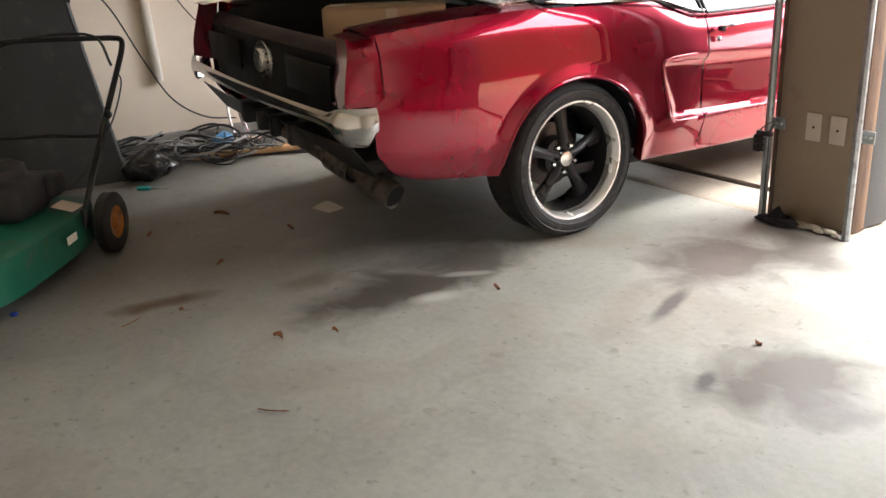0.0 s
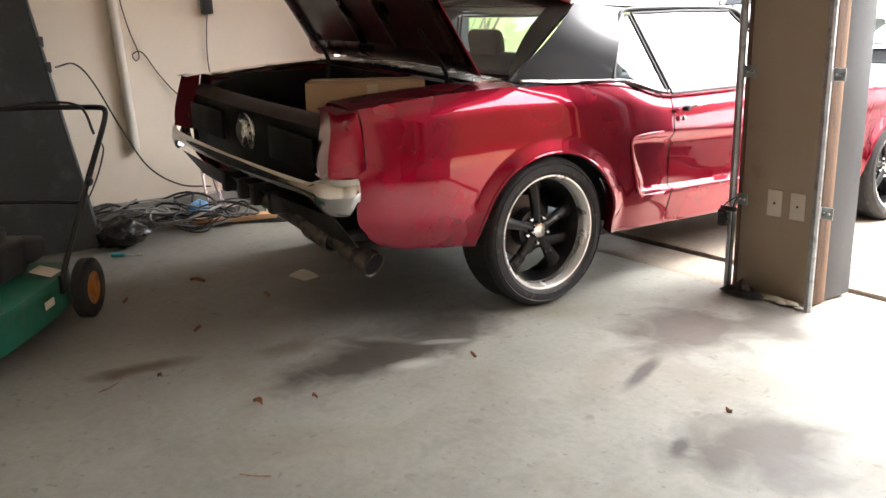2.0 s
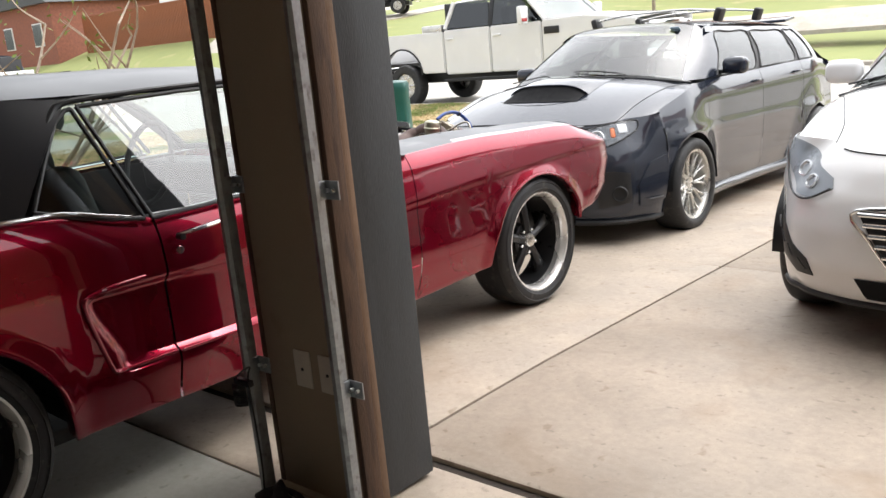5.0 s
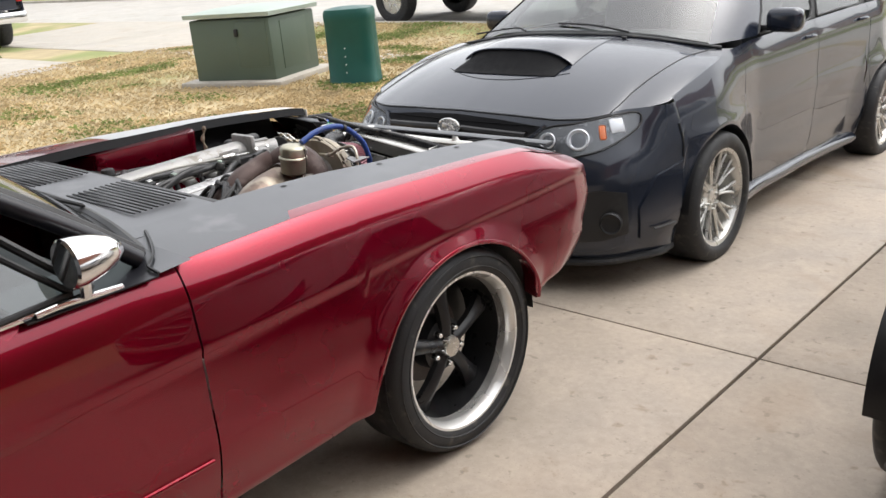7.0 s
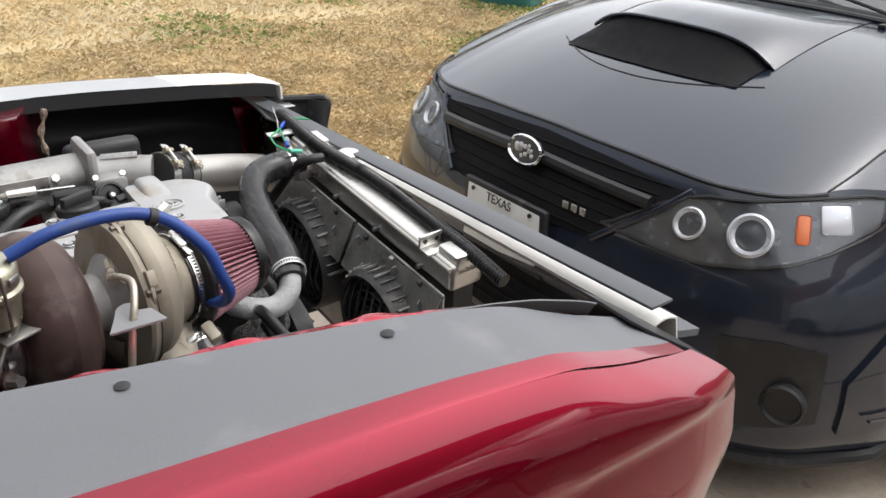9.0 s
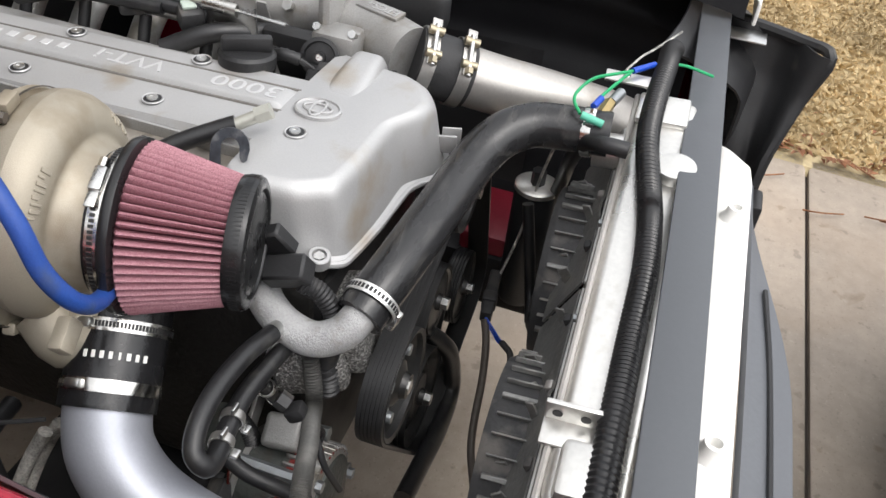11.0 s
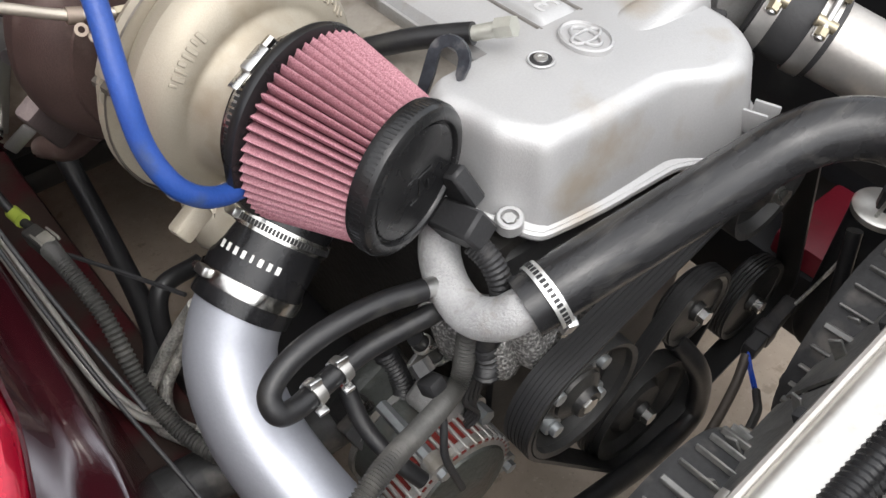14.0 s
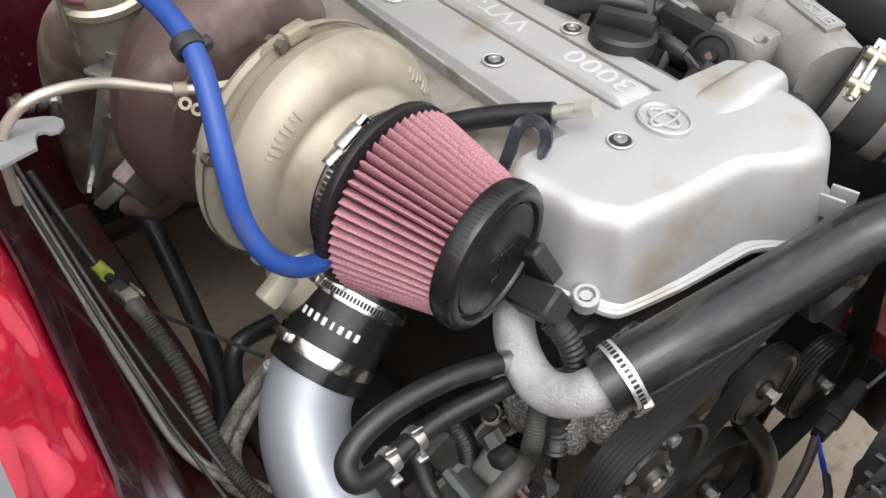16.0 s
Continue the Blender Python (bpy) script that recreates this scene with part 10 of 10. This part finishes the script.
def street_tree(x, y, seed, hgt=5.0):
    t = thing("street_tree", "young street tree with a thin trunk and sparse crown", "tree", (x, y, ground_z(x, y)))
    rnd = random.Random(seed)
    part("trunk", tube(B(), [(0, 0, -.1), (.02, 0, 1.0), (-.02, .03, 2.2), (.02, .0, hgt * .6)], lambda s: .09 * (1 - .6 * s), 10, 6), BARK, t)
    vs, fs = [], []
    for k in range(10):
        a, z = rnd.uniform(0, 6.28), rnd.uniform(1.8, hgt * .6)
        tip = V(math.cos(a) * rnd.uniform(.7, 1.5), math.sin(a) * rnd.uniform(.7, 1.5), z + rnd.uniform(.8, 1.6))
        part("limb", tube(B(), [(0, 0, z), tuple(tip * .5 + V(0, 0, z * .5)), tuple(tip)], lambda s: .035 * (1 - .7 * s), 6, 4), BARK, t)
        for _ in range(120):
            f_ = rnd.uniform(.35, 1.1)
            c = V(0, 0, z).lerp(tip, f_) + V(rnd.gauss(0, .25), rnd.gauss(0, .25), rnd.gauss(0, .22))
            u, w = V(rnd.gauss(0, 1), rnd.gauss(0, 1), rnd.gauss(0, 1)).normalized() * .06, V(rnd.gauss(0, 1), rnd.gauss(0, 1), rnd.gauss(0, 1)).normalized() * .035
            i = len(vs)
            vs += [tuple(c - u), tuple(c + w), tuple(c + u), tuple(c - w)]
            fs.append((i, i + 1, i + 2, i + 3))
    me = bpy.data.meshes.new("crown")
    me.from_pydata(vs, [], fs)
    me.materials.append(LEAF)
    lv = new("crown", me)
    lv.parent = t
    return t


street_tree(-13.2, 31.5, 2)
street_tree(5.0, 28.0, 3)


# fallen twig on the lawn
def fallen_branch():
    t = thing("fallen_branch", "dry brown twig lying on the straw lawn", "branch")
    rnd = random.Random(21)
    z = ground_z(-2.9, 4.5) + .03
    part("stem", tube(B(), [(-2.72, 4.28, z), (-2.76, 4.42, z + .02), (-2.92, 4.58, z + .05), (-3.02, 4.72, z + .05), (-3.22, 4.84, z + .03)], .007, 6, 5), BARK_DARK, t)
    for k in range(9):
        a = V(-2.72 - .055 * k, 4.30 + .06 * k, z + .02)
        b = a + V(rnd.uniform(-.16, .10), rnd.uniform(-.02, .24), rnd.uniform(.0, .05))
        part("twig", tube(B(), [tuple(a), tuple(a.lerp(b, .5) + V(rnd.uniform(-.03, .03), 0, .02)), tuple(b)], .003, 5, 3), BARK_DARK, t)


BARK_DARK = mat("dead_twig", (.06, .045, .035), .85, 0, .3, 20, 90, .3)
fallen_branch()

# ---- things in the garage ----
carton = thing("cardboard_carton", "brown cardboard carton with taped lid in the open boot", "box")
ca_, cc_ = V(.335, -.885, 0), V(.592, -.472, 0)
cd = (cc_ - ca_).normalized()
cn_ = V(-cd.y, cd.x, 0)
CR = Matrix((cd, cn_, V(0, 0, 1))).transposed()
cL = (cc_ - ca_).length
cm = (ca_ + cc_) / 2 + cn_ * .17
CZ = .034
part("carton", box(B(), (cm.x, cm.y, .788 + CZ), (cL, .34, .31), CR, .006), CARD, carton)
for s in (-1, 1):
    q = cm + cn_ * (.085 * s)
    part("flap", box(B(), (q.x, q.y, .946 + CZ), (cL, .168, .005), CR, .001), CARD, carton)
part("tape", box(B(), (cm.x, cm.y, .9505 + CZ), (cL + .002, .05, .002), CR), TAPE, carton, "clear parcel tape")
q = cm - cn_ * .1715
part("tape", box(B(), (q.x + cd.x * .03, q.y + cd.y * .03, .80 + CZ), (.045, .002, .28), CR), TAPE, carton)

# mower
mower = thing("lawn_mower", "green push mower with black tube handle and orange wheel hubs", "lawn mower")
mower.matrix_basis = Matrix.Translation((-.190, -2.078, 0)) @ Euler((0, 0, radians(55))).to_matrix().to_4x4()
bm = B()
def deckf(u, v):
    a = 2 * math.pi * u
    rx, ry = .235, .52
    c, s_ = math.copysign(abs(math.cos(a)) ** .55, math.cos(a)), math.copysign(abs(math.sin(a)) ** .55, math.sin(a))
    k = 1.0 if v < .55 else 1 - .75 * ((v - .55) / .45) ** 1.5
    z = .07 + .15 * min(1, v / .55) + .05 * max(0, (v - .55) / .45)
    return V(rx * k * c, ry * k * s_ - .10, z)
grid(bm, deckf, 64, 16)
part("deck", bm, MOWER_GREEN, mower, "green pressed deck")
part("engine_shroud", box(B(), (0, -.03, .34), (.30, .30, .16), bevel=.05, seg=4), BLACK_PLASTIC, mower)
part("recoil_cover", lathe(B(), [(.12, 0), (.115, .04), (.08, .06), (0, .062)], (0, -.03, .42), (0, 0, 1), 32), BLACK_PLASTIC, mower)
part("fuel_tank", box(B(), (.12, .12, .35), (.12, .14, .10), bevel=.03, seg=3), BLACK_PLASTIC, mower)
part("deck_label", box(B(), (.20, .10, .262), (.09, .10, .003), Euler((0, .25, 0)).to_matrix()), PAPER, mower, "worn pale warning label")
part("deck_label", box(B(), (.272, -.05, .17), (.003, .08, .03)), PAPER, mower)
for sx in (-1, 1):
    for sy, r in ((-1, .10), (1, .130)):
        c = V(sx * (.20 if sy < 0 else .28), -.76 if sy < 0 else .30, r)
        w = part("wheel", lathe(B(), [(r * .55, -.028), (r * .92, -.028), (r, -.02), (r, .02), (r * .92, .028), (r * .55, .028)], c, (1, 0, 0), 36, closed=True), RUBBER, mower)
        part("hub", lathe(B(), [(r * .62, .0), (r * .58, .026), (r * .3, .018), (r * .16, .034), (0, .034)], c, (sx, 0, 0), 28), ORANGE, w, "orange plastic hub")
for sx in (-1, 1):
    part("handle_tube", tube(B(), [(sx * .235, .15, .17), (sx * .24, .19, .25), (sx * .265, .38, .49), (sx * .295, .56, .72), (sx * .30, .66, .825), (sx * .285, .695, .862), (sx * .24, .70, .87)], .0125, 10, 8), BLACK_SATIN, mower, "black bent steel handle")
    part("handle_knob", lathe(B(), [(.018, 0), (.02, .012), (.012, .022), (0, .022)], (sx * .275, .44, .57), (sx, 0, 0), 16), BLACK_PLASTIC, mower)
    part("handle_bracket", box(B(), (sx * .235, .17, .19), (.02, .06, .08), bevel=.005), BLACK_SATIN, mower)
part("handle_bar", tube(B(), [(-.24, .70, .87), (0, .705, .872), (.24, .70, .87)], .0125, 10, 4), BLACK_SATIN, mower)
part("handle_brace", tube(B(), [(-.265, .38, .49), (0, .385, .495), (.265, .38, .49)], .010, 8, 4), BLACK_SATIN, mower)
part("bail_bar", tube(B(), [(-.24, .60, .76), (-.22, .57, .85), (0, .565, .90), (.22, .57, .89), (.27, .59, .76)], .006, 8, 5), BLACK_SATIN, mower)
part("control_cable", tube(B(), [(.29, .58, .74), (.32, .54, .68), (.28, .42, .5), (.2, .2, .33), (.1, .1, .38)], .0035, 6, 6), RUBBER, mower)

# dark folded panel leaning on the wall
pan = thing("leaning_panel", "dusty black padded panel leaning against the wall", "panel")
bm = B()
def panelf(u, v):
    y = -2.75 + 1.40 * u
    x = -1.46 - .48 * v
    return V(x + .012 * noise.noise(V(u * 5, v * 6, 1)), y - .20 * v * u + .0, .02 + 1.72 * v)
grid(bm, panelf, 30, 34)
part("sheet", thick(bm, .05), BOARD, pan)
part("edge_rail", tube(B(), [tuple(panelf(1, v) + V(.02, .01, 0)) for v in np.linspace(0, 1, 8)], .02, 10, 3), BLACK_PLASTIC, pan, "glossy black edge rail")
for v in (.35, .62):
    part("strap", tube(B(), [tuple(panelf(u, v) + V(.035, 0, 0)) for u in np.linspace(0, 1, 8)], .012, 8, 3, flat=.4), BLACK_PLASTIC, pan)
for v in (.58, .66):
    part("edge_clip", box(B(), panelf(1, v) + V(.03, .02, 0), (.03, .04, .06), bevel=.008), BLACK_PLASTIC, pan)

# pipe, outlet, wires on the wall
tagged(part("pvc_pipe", tube(B(), [(-2.17, -.890, .46), (-2.165, -.912, .9), (-2.16, -.945, 1.5), (-2.16, -.975, 2.1)], .030, 20, 5), PVC), "white plastic pipe standing against the wall", "pipe")
out = thing("power_outlet", "white wall outlet with a black adaptor plugged in", "outlet")
part("plate", box(B(), (-2.196, -.345, 1.415), (.008, .075, .12), bevel=.003), WHITE_PRIMER, out)
part("adaptor", box(B(), (-2.165, -.335, 1.350), (.055, .07, .095), bevel=.008), BLACK_PLASTIC, out)
part("wire", tube(B(), [(-2.165, -.335, 1.30), (-2.175, -.345, 1.20), (-2.18, -.352, 1.0), (-2.175, -.33, .75), (-2.17, -.34, .55), (-2.15, -.36, .2)], .0035, 6, 8), RUBBER, out)
tagged(part("wall_wire", tube(B(), [(-2.185, -.90, 1.75), (-2.185, -.885, 1.42), (-2.18, -.85, 1.22), (-2.185, -.80, 1.06), (-2.18, -.825, 1.02), (-2.182, -.84, 1.06), (-2.18, -.78, 1.07), (-2.18, -.70, .95), (-2.18, -.60, .82), (-2.18, -.46, .70), (-2.17, -.2, .55)], .0035, 6, 8), RUBBER), "thin black wire hung on the wall", "wire")
tagged(part("wall_wire", tube(B(), [(-1.62, -1.42, 1.02), (-1.72, -1.30, 1.03), (-1.85, -1.18, .92), (-1.95, -1.02, .62), (-2.02, -.86, .36), (-2.05, -.66, .22), (-2.06, -.45, .18)], .005, 6, 10), RUBBER), "black cable drooping from the panel to the floor", "cable")

# cable heap by the wall
heap = thing("cable_heap", "tangled heap of black and grey cables on the floor", "cable heap")
rnd = random.Random(12)
MG = mat("grey_cable_sheath", (.22, .22, .21), .5, 0, .2, 20, 100, .05)
for k in range(34):
    cx, cy = -1.80 + rnd.gauss(0, .14), -.86 + rnd.gauss(0, .20)
    r = rnd.uniform(.06, .24)
    a0, n = rnd.uniform(0, 6.28), rnd.randint(7, 12)
    z0 = .02 + abs(rnd.gauss(.05, .05))
    pts = [(cx + r * math.cos(a0 + j * .75) * (1 + .25 * math.sin(j * 1.7 + k)), cy + r * 1.2 * math.sin(a0 + j * .75), max(.012, z0 + .035 * math.sin(j * 1.3 + k))) for j in range(n)]
    part("cable", tube(B(), pts, rnd.choice((.004, .005, .006, .008)), 6, 5), rnd.choice((RUBBER, RUBBER, MG, BLACK_PLASTIC)), heap)
for k in range(6):
    x = -1.95 + .05 * k
    part("cable", tube(B(), [(x, -1.1, .02), (x + .1, -.8, .03 + .02 * k), (x + .05, -.5, .02), (x + .25, -.25, .015), (x + .3, .0, .015)], .006, 6, 6), RUBBER, heap)
tagged(part("timber_stick", box(B(), (-1.65, -.54, .035), (.085, .68, .035), Euler((0, 0, radians(-12.6))).to_matrix(), .004), PINE), "bare pine stick on the floor", "timber")
bag = B()
grid(bag, lambda u, v: V(-1.46 + (.12 * math.sin(math.pi * v)) * math.cos(6.283 * u) * (1 + .3 * noise.noise(V(u * 9, v * 5, 3))), -1.21 + .15 * math.sin(math.pi * v) * math.sin(6.283 * u) * (1 + .3 * noise.noise(V(u * 9, v * 5, 7))), .085 - .08 * math.cos(math.pi * v) * (1 + .4 * noise.noise(V(u * 7, v * 4, 5)))), 48, 20)
bmesh.ops.remove_doubles(bag, verts=bag.verts, dist=.0005)
single("plastic_bag", bag, mat("black_bag", (.01, .01, .011), .25, 0, .3, 20, 120, .3), "crumpled black plastic bag on the floor", "bag")
bl = B()
box(bl, (-1.74, -.66, .11), (.09, .12, .07), Euler((.3, .2, .5)).to_matrix(), .02, 3)
single("blue_packet", bl, mat("blue_packet_film", (.10, .30, .55), .3, 0, .3, 14, 80, .3), "crumpled blue packet on the cable heap", "packet")
stand = thing("bright_stand", "bent chrome bracket leaning on the curb", "bracket")
part("leg", tube(B(), [(-2.05, -.46, .38), (-2.02, -.43, .20), (-1.98, -.40, .05)], .014, 10, 5), CHROME, stand)
part("foot", box(B(), (-1.97, -.36, .05), (.09, .16, .012), Euler((.15, 0, .4)).to_matrix(), .004), CHROME, stand)
part("leg", tube(B(), [(-2.07, -.50, .30), (-2.03, -.50, .16), (-2.0, -.48, .04)], .009, 8, 5), CHROME_WORN, stand)
tool = thing("screwdriver", "small screwdriver with a teal handle on the floor", "tool")
part("shaft", rod(B(), (-1.22, -1.27, .012), (-1.16, -1.19, .012), .005, seg=8), STEEL, tool)
part("handle", rod(B(), (-1.26, -1.33, .014), (-1.22, -1.27, .014), .011, seg=10), mat("teal_handle", (.02, .3, .33), .4, 0, .1, 20, 100, .02), tool)
# paper under the car and small litter
bm = B()
grid(bm, lambda u, v: V(-.285 + .13 * u - .04 * v, -.735 + .10 * v + .03 * u, .006 + .012 * math.sin(2.5 * u + 1) * math.sin(2 * v)), 10, 8)
single("paper_scrap", thick(bm, .001), PAPER, "creased paper scrap on the floor", "paper")


def leaf(x, y, L, a, seed):
    bm = B()
    ca2, sa2 = math.cos(a), math.sin(a)
    def lf(u, v):
        w = L * .30 * math.sin(math.pi * (.05 + .9 * u)) * (2 * v - 1)
        s_ = L * (u - .5)
        return V(x + ca2 * s_ - sa2 * w, y + sa2 * s_ + ca2 * w, .004 + .012 * abs(2 * v - 1) + .008 * math.sin(3 * u + seed))
    grid(bm, lf, 8, 4)
    return single("dead_leaf", thick(bm, .0008), DEAD_LEAF, "small dry leaf on the concrete", "leaf", group="leaves on the garage floor")


for k, (x, y, L, a) in enumerate(((1.045, -1.471, .045, .3), (-.483, -1.125, .07, 1.2), (1.142, -.654, .024, .5), (2.014, -.304, .022, .2), (-.382, -1.502, .03, 2.), (.211, -1.375, .03, 1.4), (.62, -1.66, .022, .4), (1.12, -1.30, .018, 1.1), (-.05, -.95, .03, .7))):
    leaf(x, y, L, a, k)
for k, (x, y, a) in enumerate(((1.45, -1.70, .6), (.62, -1.87, 1.9))):
    tagged(part("twig", tube(B(), [(x, y, .004), (x + .04 * math.cos(a), y + .04 * math.sin(a), .006), (x + .09 * math.cos(a + .2), y + .09 * math.sin(a + .2), .004)], .002, 5, 3), DEAD_LEAF), "thin twig on the garage floor", "twig", group="twigs on the garage floor")
tagged(part("bottle_cap", lathe(B(), [(.014, 0), (.014, .008), (.012, .010), (0, .010)], (.25, -2.16, 0), (0, 0, 1), 20), BLUE_WIRE), "blue plastic bottle cap on the floor", "cap")
